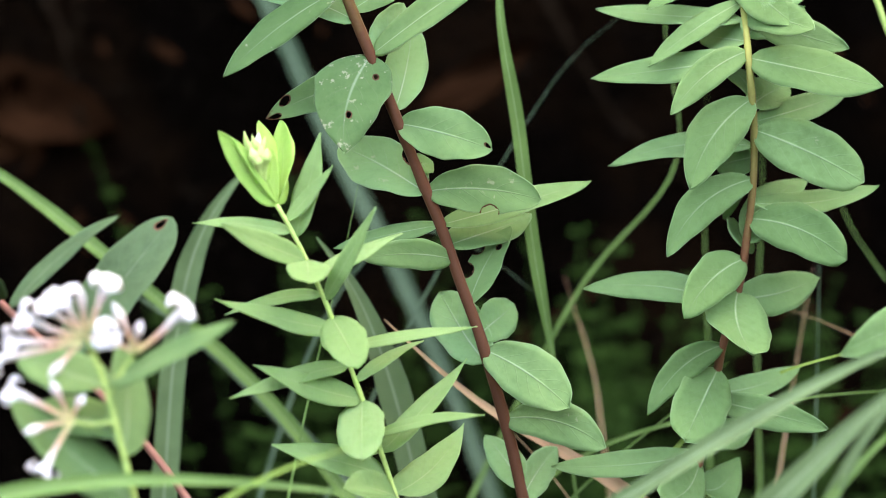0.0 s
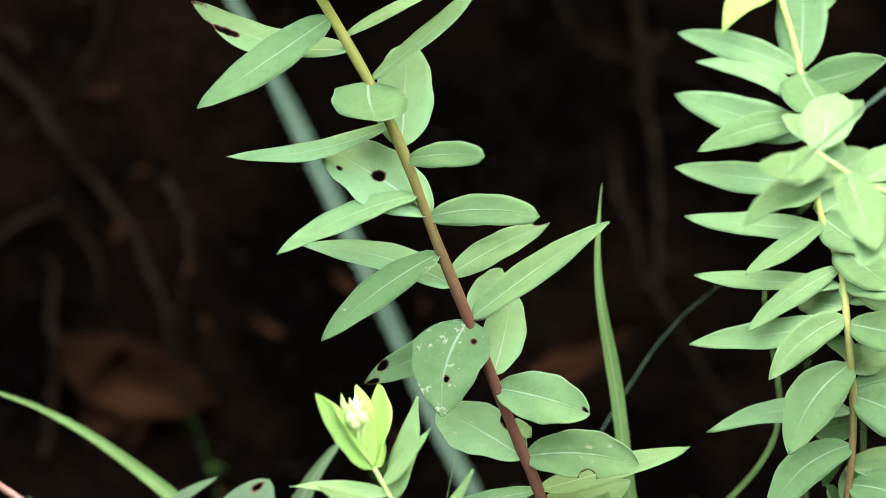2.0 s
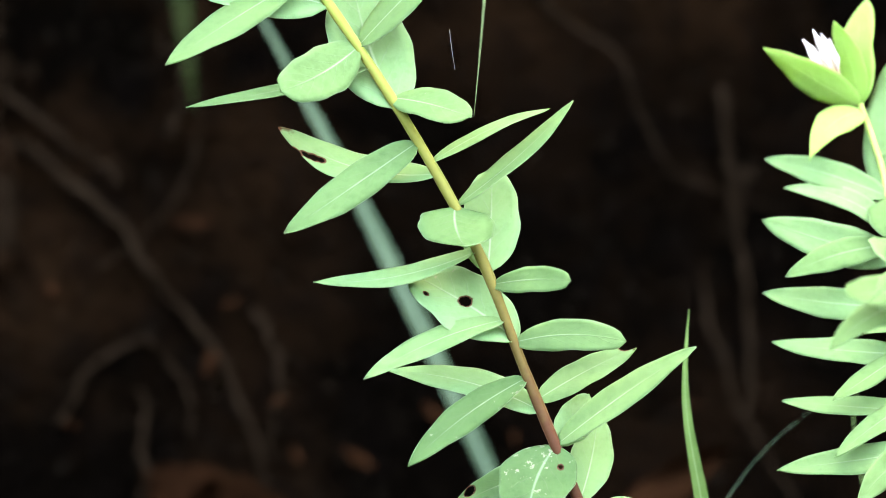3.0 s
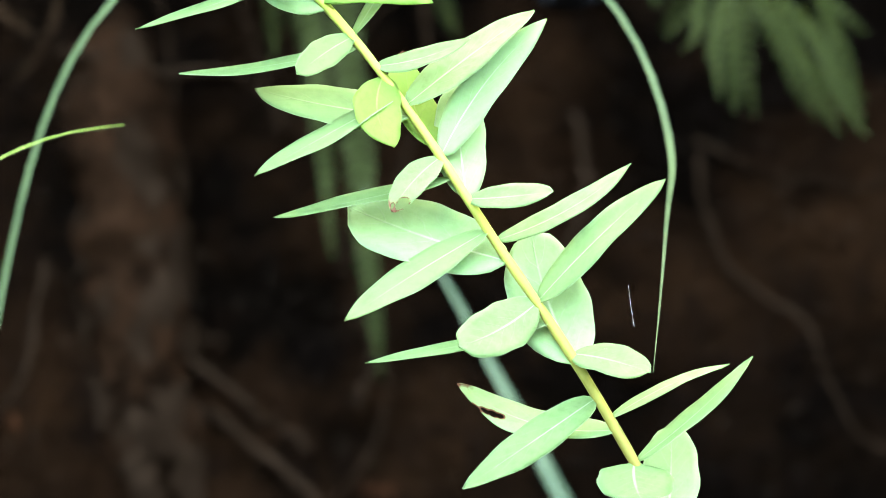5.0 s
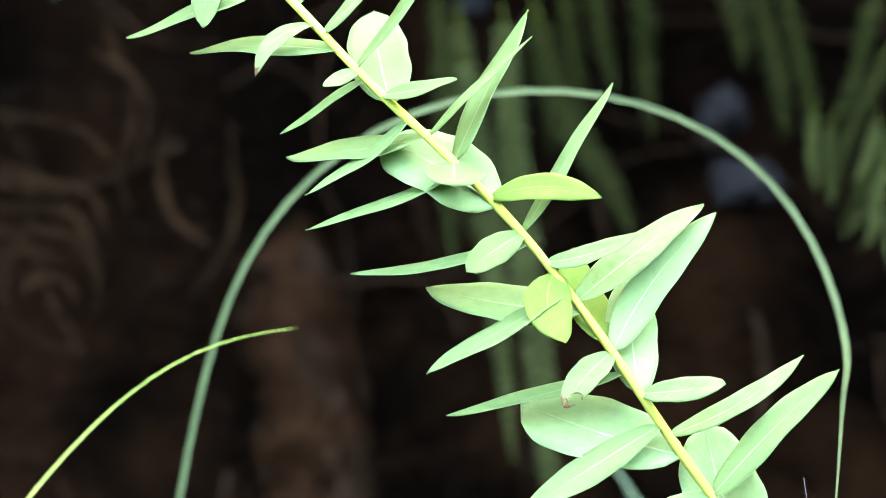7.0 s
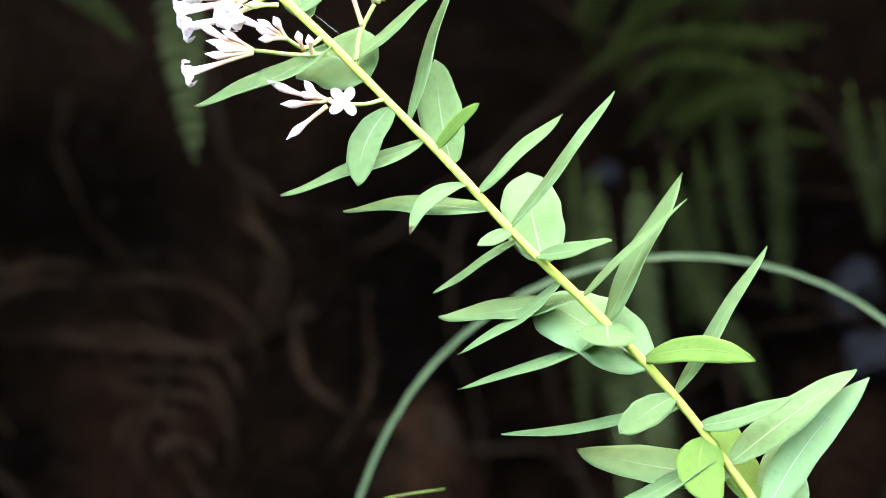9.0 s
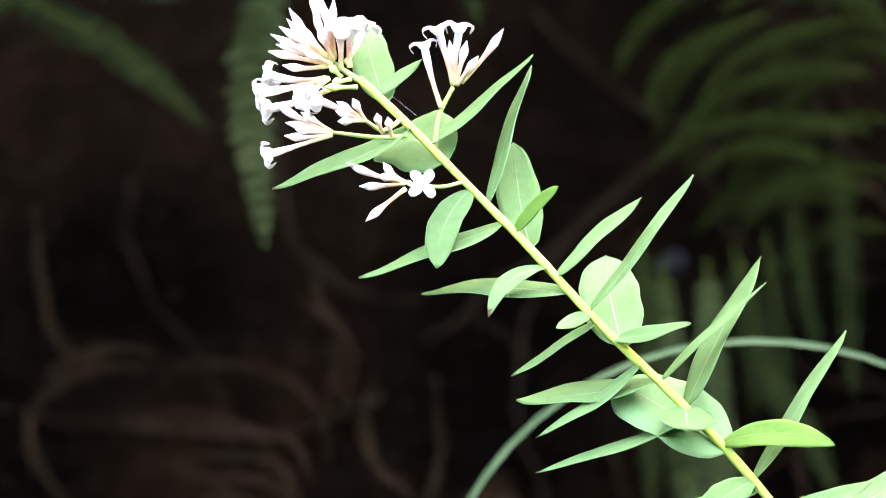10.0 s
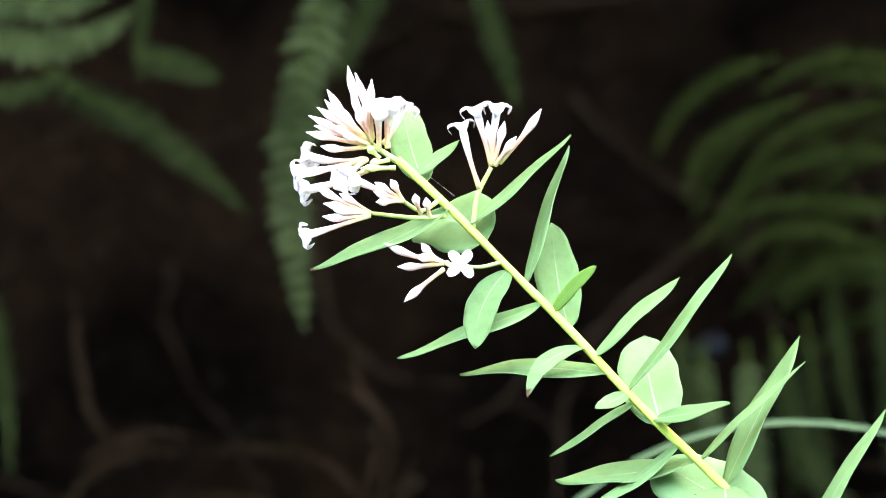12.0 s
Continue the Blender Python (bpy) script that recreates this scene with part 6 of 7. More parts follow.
frond(fern_e, [(0.135, 1.790, 0.732), (0.146, 1.790, 0.708), (0.155, 1.790, 0.691)], 3.2, wide=0.0011, gap=0.0046, forward=0.4, mats=LIT)
frond(fern_e, [(0.142, 1.804, 0.727), (0.152, 1.804, 0.703), (0.162, 1.804, 0.686)], 3.2, wide=0.0011, gap=0.0046, forward=0.4, mats=LIT)
frond(fern_e, [(0.105, 1.790, 0.743), (0.099, 1.790, 0.719), (0.100, 1.790, 0.695)], 3.2, wide=0.0011, gap=0.0046, forward=0.4, mats=LIT)
frond(fern_e, [(0.112, 1.804, 0.738), (0.106, 1.804, 0.714), (0.107, 1.804, 0.690)], 3.2, wide=0.0011, gap=0.0046, forward=0.4, mats=LIT)
frond(fern_e, [(0.099, 1.790, 0.752), (0.092, 1.790, 0.731), (0.089, 1.790, 0.717)], 2.4, wide=0.0011, gap=0.0046, forward=0.4, mats=LIT)
frond(fern_e, [(0.106, 1.804, 0.747), (0.099, 1.804, 0.726), (0.096, 1.804, 0.712)], 2.4, wide=0.0011, gap=0.0046, forward=0.4, mats=LIT)
fern_f = thing("fern", (-0.078, 1.980, 0.859), 'old fern with thin yellowing fronds', "fern", "hanging ferns")
frond(fern_f, [(-0.088, 1.870, 0.834), (-0.082, 1.870, 0.784), (-0.075, 1.870, 0.718), (-0.071, 1.870, 0.668), (-0.068, 1.870, 0.631)], 6, mats=LIT)
frond(fern_f, [(-0.068, 1.870, 0.834), (-0.065, 1.870, 0.768), (-0.056, 1.870, 0.680), (-0.052, 1.870, 0.627), (-0.047, 1.870, 0.578)], 9, mats=LIT)
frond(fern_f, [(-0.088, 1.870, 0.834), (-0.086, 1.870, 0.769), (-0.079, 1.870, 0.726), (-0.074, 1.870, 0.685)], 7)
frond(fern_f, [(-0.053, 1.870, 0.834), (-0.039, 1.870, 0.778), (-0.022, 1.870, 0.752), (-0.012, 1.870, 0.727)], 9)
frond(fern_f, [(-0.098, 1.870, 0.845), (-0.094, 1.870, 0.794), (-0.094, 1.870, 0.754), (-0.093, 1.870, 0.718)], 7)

withered = thing("withered_fern", (-0.300, 1.950, 0.800), "dead brown fern with curled dry fronds on the bank", "dead fern", "hanging ferns")
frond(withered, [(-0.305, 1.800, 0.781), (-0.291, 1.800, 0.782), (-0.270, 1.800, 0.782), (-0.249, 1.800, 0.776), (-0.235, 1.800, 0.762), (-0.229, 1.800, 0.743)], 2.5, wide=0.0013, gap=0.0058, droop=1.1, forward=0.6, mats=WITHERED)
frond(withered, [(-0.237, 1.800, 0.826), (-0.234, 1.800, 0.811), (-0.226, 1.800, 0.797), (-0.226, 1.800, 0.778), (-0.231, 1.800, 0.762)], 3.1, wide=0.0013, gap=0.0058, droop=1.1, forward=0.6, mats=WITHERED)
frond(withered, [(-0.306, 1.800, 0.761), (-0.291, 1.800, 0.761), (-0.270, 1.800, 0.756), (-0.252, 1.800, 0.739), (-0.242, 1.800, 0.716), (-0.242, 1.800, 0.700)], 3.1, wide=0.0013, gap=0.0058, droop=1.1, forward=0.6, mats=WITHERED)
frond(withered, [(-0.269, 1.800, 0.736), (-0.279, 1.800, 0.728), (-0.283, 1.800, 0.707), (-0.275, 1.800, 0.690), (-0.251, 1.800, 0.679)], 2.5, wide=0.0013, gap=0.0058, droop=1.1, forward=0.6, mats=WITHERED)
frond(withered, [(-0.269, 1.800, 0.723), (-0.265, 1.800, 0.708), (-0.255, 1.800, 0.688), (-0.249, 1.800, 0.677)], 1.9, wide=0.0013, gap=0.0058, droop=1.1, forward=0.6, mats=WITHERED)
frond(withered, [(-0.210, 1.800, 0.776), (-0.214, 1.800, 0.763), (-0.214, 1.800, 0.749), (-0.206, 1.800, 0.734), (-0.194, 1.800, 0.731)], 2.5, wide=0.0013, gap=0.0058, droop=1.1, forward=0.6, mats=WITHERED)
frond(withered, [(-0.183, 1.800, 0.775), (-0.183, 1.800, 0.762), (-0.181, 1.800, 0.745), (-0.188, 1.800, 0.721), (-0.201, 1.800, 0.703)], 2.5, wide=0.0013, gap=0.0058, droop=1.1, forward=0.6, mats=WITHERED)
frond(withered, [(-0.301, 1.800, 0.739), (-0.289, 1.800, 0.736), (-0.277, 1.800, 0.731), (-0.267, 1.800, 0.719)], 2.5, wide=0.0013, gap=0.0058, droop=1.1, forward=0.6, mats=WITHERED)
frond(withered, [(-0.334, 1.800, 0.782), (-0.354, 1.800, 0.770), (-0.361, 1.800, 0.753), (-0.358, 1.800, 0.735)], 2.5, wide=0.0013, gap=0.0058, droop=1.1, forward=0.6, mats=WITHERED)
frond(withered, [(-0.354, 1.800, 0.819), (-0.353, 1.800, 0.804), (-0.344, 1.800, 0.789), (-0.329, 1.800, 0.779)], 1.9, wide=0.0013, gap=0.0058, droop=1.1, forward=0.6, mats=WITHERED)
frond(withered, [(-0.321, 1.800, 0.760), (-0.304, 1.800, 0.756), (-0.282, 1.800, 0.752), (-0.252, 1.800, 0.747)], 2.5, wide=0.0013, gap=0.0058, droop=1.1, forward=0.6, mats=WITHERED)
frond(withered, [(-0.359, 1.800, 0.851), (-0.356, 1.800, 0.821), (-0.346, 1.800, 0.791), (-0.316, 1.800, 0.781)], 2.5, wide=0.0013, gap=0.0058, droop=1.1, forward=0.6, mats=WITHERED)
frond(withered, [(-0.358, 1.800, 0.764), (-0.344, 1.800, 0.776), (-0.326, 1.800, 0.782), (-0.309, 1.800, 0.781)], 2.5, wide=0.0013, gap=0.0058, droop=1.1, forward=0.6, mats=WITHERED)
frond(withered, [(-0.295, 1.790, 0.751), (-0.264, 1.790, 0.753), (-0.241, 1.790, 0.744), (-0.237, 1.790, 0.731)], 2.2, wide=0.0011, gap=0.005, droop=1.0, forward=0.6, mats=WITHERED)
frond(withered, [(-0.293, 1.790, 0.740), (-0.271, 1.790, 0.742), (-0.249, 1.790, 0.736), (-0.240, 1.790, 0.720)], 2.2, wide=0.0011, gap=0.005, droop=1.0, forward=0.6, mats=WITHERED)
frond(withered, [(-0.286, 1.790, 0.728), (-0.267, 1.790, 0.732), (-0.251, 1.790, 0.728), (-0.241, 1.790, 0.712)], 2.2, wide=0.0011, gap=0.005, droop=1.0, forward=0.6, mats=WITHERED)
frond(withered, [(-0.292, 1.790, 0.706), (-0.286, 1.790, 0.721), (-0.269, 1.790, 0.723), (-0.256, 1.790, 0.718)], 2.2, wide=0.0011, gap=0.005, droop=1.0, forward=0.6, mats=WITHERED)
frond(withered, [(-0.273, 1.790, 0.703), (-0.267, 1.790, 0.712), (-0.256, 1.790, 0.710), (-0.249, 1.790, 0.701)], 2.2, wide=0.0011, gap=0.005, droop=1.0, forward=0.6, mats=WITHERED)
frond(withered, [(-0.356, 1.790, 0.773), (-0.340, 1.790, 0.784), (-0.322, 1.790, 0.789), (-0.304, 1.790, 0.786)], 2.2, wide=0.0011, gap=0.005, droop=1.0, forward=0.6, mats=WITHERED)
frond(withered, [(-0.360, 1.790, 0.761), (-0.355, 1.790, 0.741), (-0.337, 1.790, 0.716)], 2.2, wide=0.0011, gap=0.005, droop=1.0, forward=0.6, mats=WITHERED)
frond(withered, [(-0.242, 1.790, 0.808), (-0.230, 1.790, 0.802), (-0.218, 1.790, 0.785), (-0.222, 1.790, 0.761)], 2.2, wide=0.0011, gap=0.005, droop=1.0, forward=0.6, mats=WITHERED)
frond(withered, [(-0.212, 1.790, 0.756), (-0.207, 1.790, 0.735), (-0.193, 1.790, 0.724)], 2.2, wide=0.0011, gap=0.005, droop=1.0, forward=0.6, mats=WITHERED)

# ---- roots in the bank ----
def root(owner, ctrl, r0, r1):
    line = curve_points(ctrl, 40)
    line = line + np.array([[0.004 * noise.noise(Vector((i * 0.31, r0 * 999, k))) for k in range(3)] for i in range(40)])
    radii = [(r0 + (r1 - r0) * i / 39) * (1 + 0.25 * noise.noise(Vector((i * 0.4, 7, r0 * 500)))) for i in range(40)]
    vs, fs = tube_data(line - np.array(owner.location), radii, 8)
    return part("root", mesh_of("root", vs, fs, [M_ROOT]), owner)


def on_face(pairs):
    """Points that lie on the bank's face, from pairs of x and height."""
    return [(x, bank_y(x, z) - 0.006, z) for x, z in pairs]


root_mat = thing("root_mat", (-0.335, 2.000, 0.863), "bare grey-brown roots curling out of the earth bank", "roots")
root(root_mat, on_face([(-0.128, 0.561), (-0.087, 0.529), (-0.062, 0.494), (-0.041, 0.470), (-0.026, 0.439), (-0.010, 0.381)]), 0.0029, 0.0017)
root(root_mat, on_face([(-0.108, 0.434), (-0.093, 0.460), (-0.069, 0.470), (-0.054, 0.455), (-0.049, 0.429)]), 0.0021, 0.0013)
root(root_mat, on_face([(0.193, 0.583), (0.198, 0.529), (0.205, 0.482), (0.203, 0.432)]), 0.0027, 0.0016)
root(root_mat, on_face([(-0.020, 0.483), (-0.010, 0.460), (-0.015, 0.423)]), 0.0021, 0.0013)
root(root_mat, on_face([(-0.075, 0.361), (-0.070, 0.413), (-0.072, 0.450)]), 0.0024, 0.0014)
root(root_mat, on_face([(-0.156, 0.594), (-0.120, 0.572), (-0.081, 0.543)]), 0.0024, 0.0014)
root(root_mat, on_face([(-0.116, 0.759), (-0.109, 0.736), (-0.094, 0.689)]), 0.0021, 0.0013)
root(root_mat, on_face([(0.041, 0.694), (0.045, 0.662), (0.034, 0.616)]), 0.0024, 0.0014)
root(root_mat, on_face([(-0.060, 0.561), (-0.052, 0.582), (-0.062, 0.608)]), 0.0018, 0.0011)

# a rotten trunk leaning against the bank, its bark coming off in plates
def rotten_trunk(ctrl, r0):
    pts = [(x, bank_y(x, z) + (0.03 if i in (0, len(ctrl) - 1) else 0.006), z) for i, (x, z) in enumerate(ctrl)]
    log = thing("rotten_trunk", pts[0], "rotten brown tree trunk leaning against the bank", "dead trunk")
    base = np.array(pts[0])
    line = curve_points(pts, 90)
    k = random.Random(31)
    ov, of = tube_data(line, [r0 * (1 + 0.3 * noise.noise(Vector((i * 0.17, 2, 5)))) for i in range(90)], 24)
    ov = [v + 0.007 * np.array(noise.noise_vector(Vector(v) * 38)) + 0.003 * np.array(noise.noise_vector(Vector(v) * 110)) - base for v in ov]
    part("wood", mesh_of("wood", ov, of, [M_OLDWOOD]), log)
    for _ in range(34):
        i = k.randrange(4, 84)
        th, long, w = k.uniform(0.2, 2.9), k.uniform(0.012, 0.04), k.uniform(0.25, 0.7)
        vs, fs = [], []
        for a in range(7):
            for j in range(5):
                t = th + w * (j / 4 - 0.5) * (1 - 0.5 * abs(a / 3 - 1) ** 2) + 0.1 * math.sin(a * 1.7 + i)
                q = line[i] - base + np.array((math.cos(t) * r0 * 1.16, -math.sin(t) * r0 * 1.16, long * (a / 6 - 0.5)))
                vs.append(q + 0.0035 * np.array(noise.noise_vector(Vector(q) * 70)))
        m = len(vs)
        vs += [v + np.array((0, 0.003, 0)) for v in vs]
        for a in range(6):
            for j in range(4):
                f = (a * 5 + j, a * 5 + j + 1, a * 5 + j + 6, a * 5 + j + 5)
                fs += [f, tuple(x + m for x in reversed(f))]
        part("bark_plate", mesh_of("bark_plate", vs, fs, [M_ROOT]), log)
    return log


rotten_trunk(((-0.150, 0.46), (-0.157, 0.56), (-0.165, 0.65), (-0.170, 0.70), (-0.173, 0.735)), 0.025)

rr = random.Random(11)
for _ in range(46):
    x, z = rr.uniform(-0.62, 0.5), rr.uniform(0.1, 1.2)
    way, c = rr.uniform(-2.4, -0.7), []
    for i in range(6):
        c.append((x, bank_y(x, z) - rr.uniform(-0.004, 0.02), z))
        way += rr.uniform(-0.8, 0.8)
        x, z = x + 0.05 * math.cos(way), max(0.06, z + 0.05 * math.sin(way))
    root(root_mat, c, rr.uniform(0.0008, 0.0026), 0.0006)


# ---- dead leaves and litter caught on the bank and at its foot ----
def litter(name, count, spots, size, mat, label, seed):
    k = random.Random(seed)
    vs, fs = [], []
    for _ in range(count):
        p, nrm = spots(k)
        t = Vector((k.gauss(0, 1), k.gauss(0, 1), k.gauss(0, 1)))
        t = (t - nrm * t.dot(nrm) * 0.8).normalized()
        w = nrm.cross(t).normalized()
        n = t.cross(w)
        ln = size * k.uniform(0.5, 1.4)
        wd = ln * k.uniform(0.3, 0.5)
        q = len(vs)
        curl = k.uniform(-0.3, 0.5)
        for i, (s, h) in enumerate(((0, 0.1), (0.25, 0.8), (0.55, 1.0), (0.8, 0.65), (1, 0.05))):
            c = p + t * ln * (s - 0.5) + n * (curl * ln * (s - 0.5) ** 2 * 2)
            vs += [c - w * wd * h / 2 + n * wd * 0.15 * h, c, c + w * wd * h / 2 + n * wd * 0.15 * h]
            if i:
                a = q + (i - 1) * 3
                fs += [(a, a + 1, a + 4, a + 3), (a + 1, a + 2, a + 5, a + 4)]
    return tagged(new(name, mesh_of(name, vs, fs, [mat])), label, name.replace("_", " "), kind="stuff")


def on_bank(k):
    x, z = k.uniform(-0.8, 0.7), k.uniform(0.02, 0.56)
    return Vector((x, bank_y(x, z) - k.uniform(0.0, 0.02), z)), Vector((0, -0.8, 0.6)).normalized()


def on_ground(k):
    x, y = k.gauss(0, 1.6), 1.75 - abs(k.gauss(0, 1.9))
    return Vector((x, y, height(x, y) + k.uniform(0, 0.02))), Vector((0, 0, 1))


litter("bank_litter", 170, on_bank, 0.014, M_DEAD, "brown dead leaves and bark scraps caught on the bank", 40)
litter("ground_litter", 4200, on_ground, 0.05, M_DEAD, "brown dead leaves lying on the ground", 4)


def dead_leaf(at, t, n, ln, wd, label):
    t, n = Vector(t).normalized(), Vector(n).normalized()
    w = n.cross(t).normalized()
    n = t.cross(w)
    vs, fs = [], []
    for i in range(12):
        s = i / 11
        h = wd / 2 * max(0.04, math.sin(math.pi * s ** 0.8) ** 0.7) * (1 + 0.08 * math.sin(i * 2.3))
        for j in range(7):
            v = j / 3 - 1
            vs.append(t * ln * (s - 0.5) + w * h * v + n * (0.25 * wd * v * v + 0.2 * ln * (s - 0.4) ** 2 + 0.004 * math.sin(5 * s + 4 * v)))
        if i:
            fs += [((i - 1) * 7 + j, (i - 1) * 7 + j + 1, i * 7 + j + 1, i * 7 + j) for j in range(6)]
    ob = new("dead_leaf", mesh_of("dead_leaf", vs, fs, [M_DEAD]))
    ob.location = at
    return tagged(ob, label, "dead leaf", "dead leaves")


# Invented lump in place of an unexplained bluish glint on the bank.
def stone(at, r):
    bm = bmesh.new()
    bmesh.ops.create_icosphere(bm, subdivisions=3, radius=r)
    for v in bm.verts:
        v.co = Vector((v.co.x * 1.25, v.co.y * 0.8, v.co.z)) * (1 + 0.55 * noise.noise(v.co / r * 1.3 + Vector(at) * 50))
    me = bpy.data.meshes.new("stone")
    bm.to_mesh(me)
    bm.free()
    me.materials.append(M_LUMP)
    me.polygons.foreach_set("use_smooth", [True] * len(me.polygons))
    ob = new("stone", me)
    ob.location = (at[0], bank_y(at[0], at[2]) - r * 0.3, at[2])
    return tagged(ob, "small blue-grey lump on the bank, standing for a bluish glint", "stone", "bank stones")


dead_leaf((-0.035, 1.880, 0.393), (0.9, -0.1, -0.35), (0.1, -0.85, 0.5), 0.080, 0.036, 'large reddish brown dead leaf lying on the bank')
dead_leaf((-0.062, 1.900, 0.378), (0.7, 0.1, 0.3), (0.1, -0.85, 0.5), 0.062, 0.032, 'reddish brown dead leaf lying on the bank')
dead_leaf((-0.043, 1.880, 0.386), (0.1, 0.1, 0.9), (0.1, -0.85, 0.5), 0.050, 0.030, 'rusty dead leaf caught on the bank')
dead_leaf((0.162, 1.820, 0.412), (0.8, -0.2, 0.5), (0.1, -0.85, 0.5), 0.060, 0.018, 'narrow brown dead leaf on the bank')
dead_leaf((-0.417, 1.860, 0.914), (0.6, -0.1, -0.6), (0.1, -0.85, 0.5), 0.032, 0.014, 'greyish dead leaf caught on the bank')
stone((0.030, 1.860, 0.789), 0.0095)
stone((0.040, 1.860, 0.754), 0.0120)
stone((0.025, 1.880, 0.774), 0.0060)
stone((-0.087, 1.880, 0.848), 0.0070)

# ---- low herbs at the foot of the bank ----
def herb(at, tall, count, seed, label):
    """A low plant: thin stalks with pairs of small oval leaflets."""
    k = random.Random(seed)
    plant = thing("low_herb", at, label, "herb", "low herbs")
    for _ in range(count):
        a, lean = k.uniform(0, 6.28), k.uniform(0.05, 0.3)
        top = Vector((math.cos(a) * lean * tall, math.sin(a) * lean * tall * 0.7, tall * k.uniform(0.6, 1)))
        line = curve_points([(0, 0, 0), top * 0.5 + Vector((0, 0, tall * 0.06)), top], 20)
        vs, fs = tube_data(line, np.linspace(0.0012, 0.0005, 20), 5)
        for i in range(5, 20):
            for sg in (-1, 1):
                p = Vector(line[i])
                d = Vector((math.cos(a + 1.57) * sg + k.uniform(-0.3, 0.3), math.sin(a + 1.57) * sg * 0.8 + k.uniform(-0.5, 0.1), k.uniform(-0.25, 0.35))).normalized()
                w = d.cross(Vector((k.uniform(-0.3, 0.3), -0.6, 1))).normalized()
                ln = k.uniform(0.005, 0.011)
                q = len(vs)
                vs.append(p)
                for u, h in ((0.3, 0.5), (0.6, 0.55), (0.9, 0.3)):
                    vs += [p + d * ln * u - w * ln * h * 0.6, p + d * ln * u + w * ln * h * 0.6]
                vs.append(p + d * ln)
                fs += [(q, q + 2, q + 1), (q + 1, q + 2, q + 4, q + 3), (q + 3, q + 4, q + 6, q + 5), (q + 5, q + 6, q + 7)]
        part("stalk", mesh_of("stalk", vs, fs, [M_HERB]), plant)
    return plant


herb((0.191, 1.750, 0.0), 0.329, 10, 978, "low dark green herb with small oval leaflets")
herb((0.215, 1.790, 0.0), 0.341, 10, 883, "low dark green herb with small oval leaflets")
herb((0.217, 1.730, 0.0), 0.318, 10, 970, "low dark green herb with small oval leaflets")
herb((0.088, 1.790, 0.0), 0.378, 10, 869, "low dark green herb with small oval leaflets")
herb((0.174, 1.730, 0.0), 0.309, 10, 57, "low dark green herb with small oval leaflets")
herb((0.240, 1.790, 0.0), 0.341, 10, 93, "low dark green herb with small oval leaflets")
herb((0.296, 1.770, 0.0), 0.329, 10, 86, "low dark green herb with small oval leaflets")
herb((0.263, 1.750, 0.0), 0.313, 10, 369, "low dark green herb with small oval leaflets")
herb((0.319, 1.790, 0.0), 0.340, 10, 855, "low dark green herb with small oval leaflets")
herb((0.119, 1.750, 0.0), 0.330, 10, 173, "low dark green herb with small oval leaflets")
herb((0.212, 1.810, 0.0), 0.360, 10, 753, "low dark green herb with small oval leaflets")
herb((0.100, 1.830, 0.0), 0.394, 10, 828, "low dark green herb with small oval leaflets")

# ---- unseen trees and brush, added to block sun and sky ----
KY = math.cos(radians(SUN_AZ)) / math.tan(radians(SUN_EL))


def in_gap(x, y, z):
    """Gap cut in the added crowns; sun from behind the bank reaches the shrubs."""
    return y + (z - 2.6) * KY + 0.02 * noise.noise(Vector((x * 7, z * 5, 1))) < 1.715


def fringe(x, y, z, k):
    """Thins the added leaves towards the gap, softening its shade edge."""
    yy = y + (z - 2.6) * KY
    return yy < 1.715 + 0.035 and k.random() < ((1.715 + 0.035 - yy) / 0.035) ** 0.7


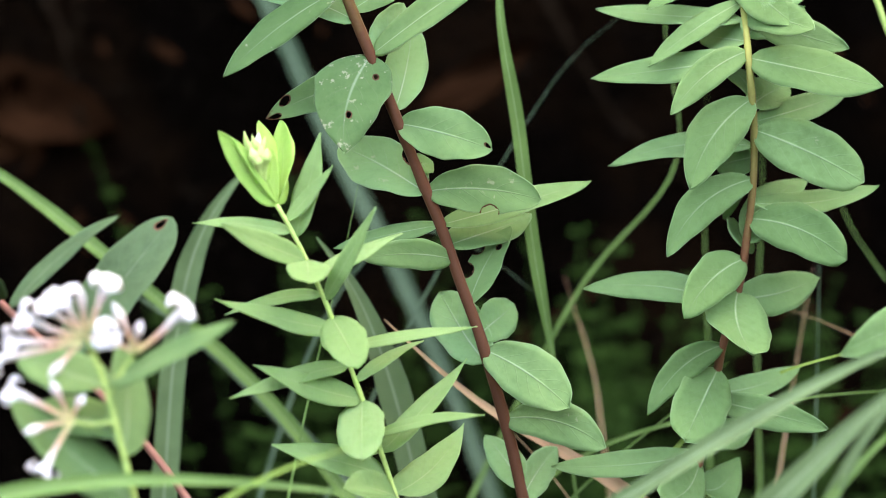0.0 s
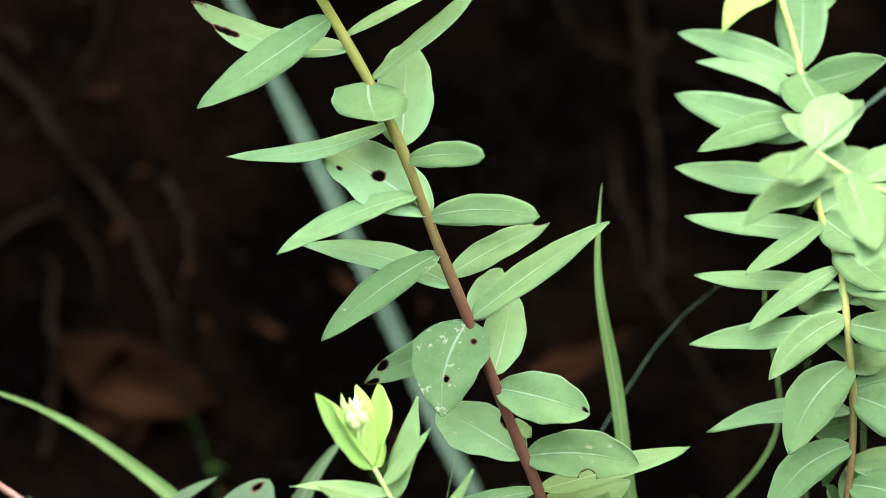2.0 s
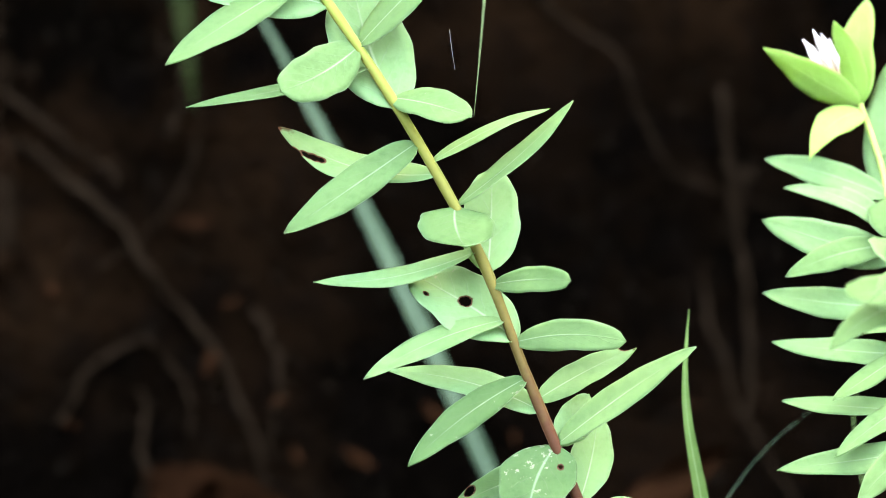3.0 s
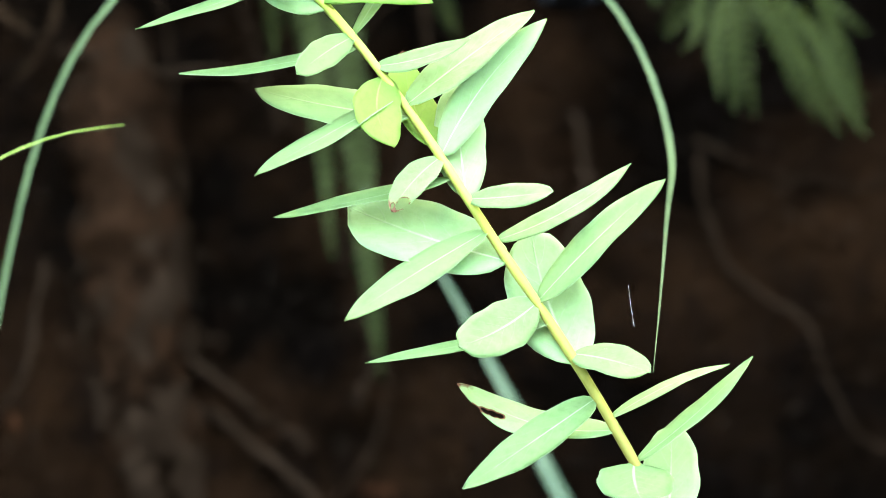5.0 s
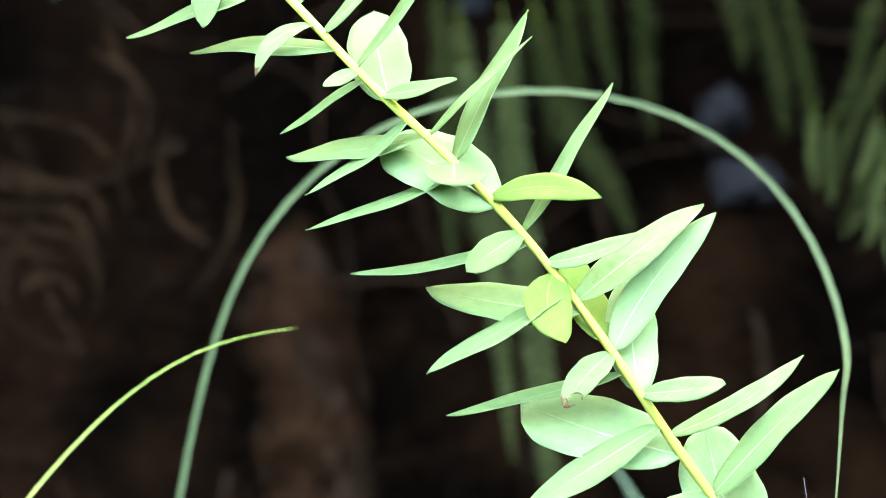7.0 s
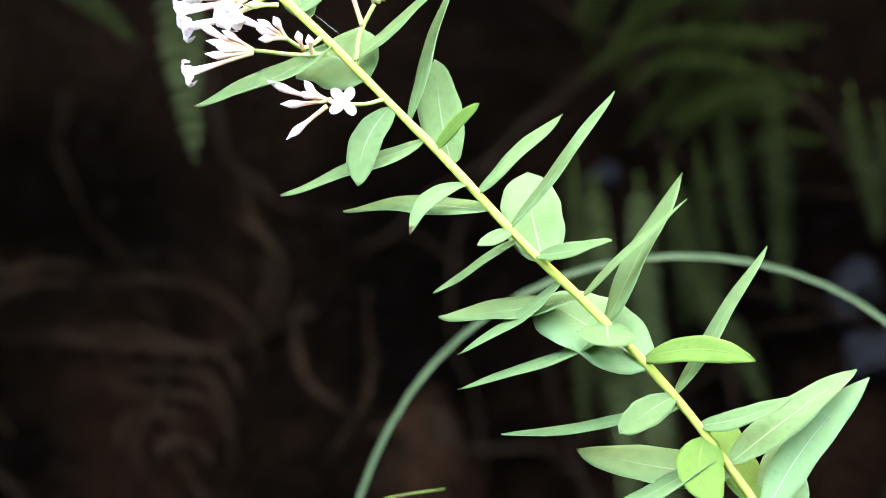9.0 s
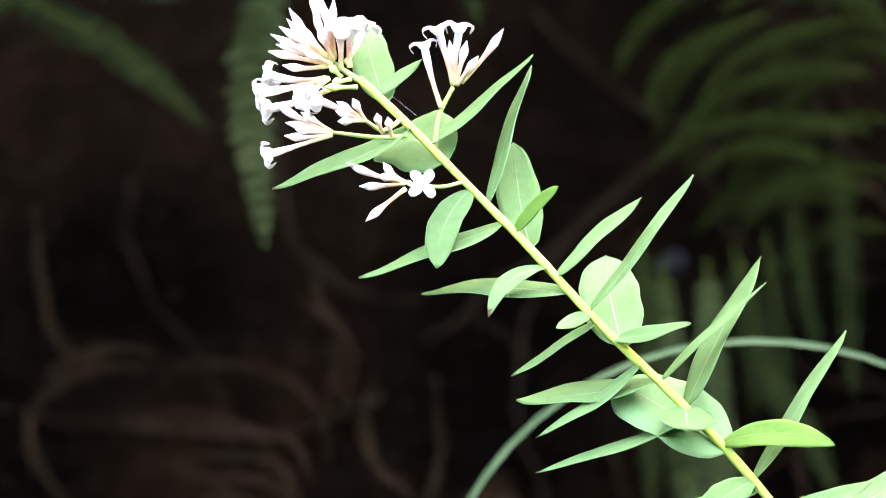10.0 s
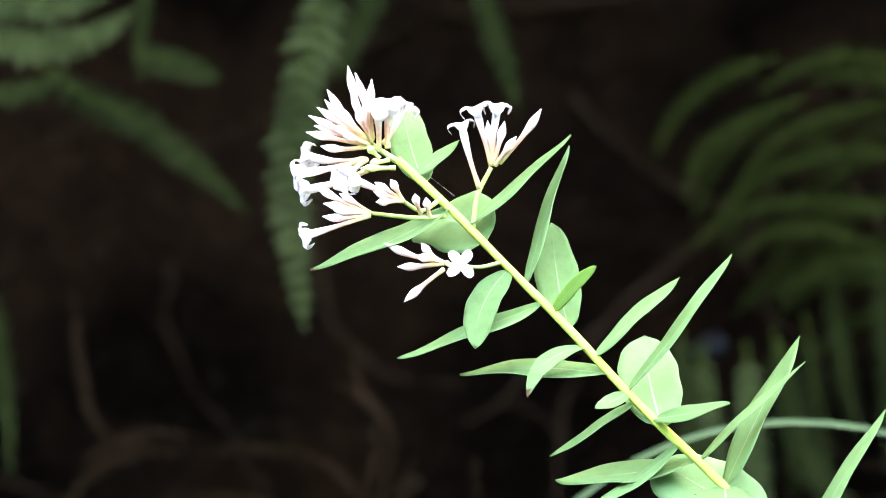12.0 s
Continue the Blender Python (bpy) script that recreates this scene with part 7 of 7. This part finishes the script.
def tree(foot, lean, crown, count, seed, label, leaf_size=0.13, gap=False, floor=0.0):
    """crown: (centre, half sizes). Limbs fan out from the trunk's head into it."""
    k = random.Random(seed)
    foot, (c, h) = Vector(foot), crown
    c = Vector(c)
    ob = thing("tree", foot, label, "tree", "shade trees")
    head = foot + Vector(lean)
    line = curve_points([foot - Vector((0, 0, 0.1)), foot.lerp(head, 0.5) + Vector((0.06, 0.03, 0)), head], 24)
    r = [0.13 * (1 - 0.55 * i / 23) * (1 + 0.1 * noise.noise(Vector((i * 0.5, seed, 0)))) for i in range(24)]
    vs, fs = tube_data(line - np.array(foot), r, 12)
    part("trunk", mesh_of("trunk", vs, fs, [M_BARK]), ob)
    for i in range(9):
        e = c + Vector((k.uniform(-0.8, 0.8) * h[0], k.uniform(-0.8, 0.8) * h[1], k.uniform(-0.4, 0.6) * h[2]))
        e.z = max(e.z, floor + 0.2)
        if gap and in_gap(*e):
            continue
        m = head.lerp(e, 0.5) + Vector((0, 0, 0.2))
        if gap and in_gap(*m):
            continue
        line = curve_points([head - Vector((0, 0, 0.1)), m, e], 14)
        vs, fs = tube_data(line - np.array(foot), np.linspace(0.05, 0.012, 14), 7)
        part("limb", mesh_of("limb", vs, fs, [M_BARK]), ob)
    vs, fs = [], []
    while count > 0:
        q = Vector((k.uniform(-1, 1), k.uniform(-1, 1), k.uniform(-1, 1)))
        edge = 1 + 0.25 * noise.noise(q * 2.2 + Vector((seed, 0, 0)))
        if q.length > edge:
            continue
        count -= 1
        p = c + Vector((q.x * h[0], q.y * h[1], q.z * h[2]))
        if p.z < floor or (gap and (in_gap(*p) or fringe(*p, k))):
            continue
        t = Vector((k.gauss(0, 1), k.gauss(0, 1), k.gauss(0, 0.6))).normalized()
        w = t.cross(Vector((k.gauss(0, 0.5), k.gauss(0, 0.5), 1))).normalized()
        if gap and (in_gap(*(p + t * leaf_size * 0.5)) or in_gap(*(p - t * leaf_size * 0.5))):
            continue
        ln = leaf_size * k.uniform(0.6, 1.3)
        n = len(vs)
        p = p - foot
        vs += [p - t * ln / 2, p - w * ln * 0.28, p + t * ln / 2, p + w * ln * 0.28]
        fs.append((n, n + 1, n + 2, n + 3))
    part("crown", mesh_of("crown", vs, fs, [M_CROWN]), ob)
    return ob


tree((2.1, 3.2, 2.5), (-0.6, -0.9, 1.2), ((-0.3, 2.2, 3.3), (2.6, 0.7, 0.6)), 4500, 5, "unseen tree with a dense dark crown, added on top of the bank", gap=True)
tree((1.2, 2.75, 2.3), (-0.3, -0.3, 0.4), ((0.0, 2.0, 1.95), (2.8, 0.62, 0.85)), 14000, 7, "unseen thick brush added over the bank edge to shade it", 0.08, gap=True, floor=1.14)
# Ring of unseen trees, kept low in front to let more sky in.
for i in range(13):
    a = 2 * math.pi * i / 13 + 0.2
    x, y, s = 6.4 * math.cos(a), 6.4 * math.sin(a), 0.95 + 0.1 * math.sin(i * 2.7)
    s *= 0.45 if y < 0.5 else 1.35 if Vector((x, y)).normalized().dot(Vector(sun_dir[:2]).normalized()) > 0.75 else 1.8
    tree((x, y, height(x, y)), (0.2, 0.1, 2.0 * s), ((x, y, height(x, y) + 2.5 * s), (2.2, 2.2, 2.5 * s)), 8000, 20 + i, "unseen broad-leaved tree added round the place to cut skylight", 0.3)

# ---- spider silk ----
def silk(ctrl, r):
    line = curve_points(ctrl, 24)
    vs, fs = tube_data(line, [r] * 24, 5)
    return tagged(new("spider_thread", mesh_of("spider_thread", vs, fs, [M_SILK])), "single pale strand of spider silk between leaves", "spider silk", "spider threads")


silk([(-0.1570, 1.3100, 0.8136), (-0.1516, 1.3100, 0.8098), (-0.1448, 1.3100, 0.8042)], 0.00004)
silk([(0.0449, 1.3100, 0.6097), (0.0456, 1.3100, 0.6036), (0.0466, 1.3100, 0.5969)], 0.00004)
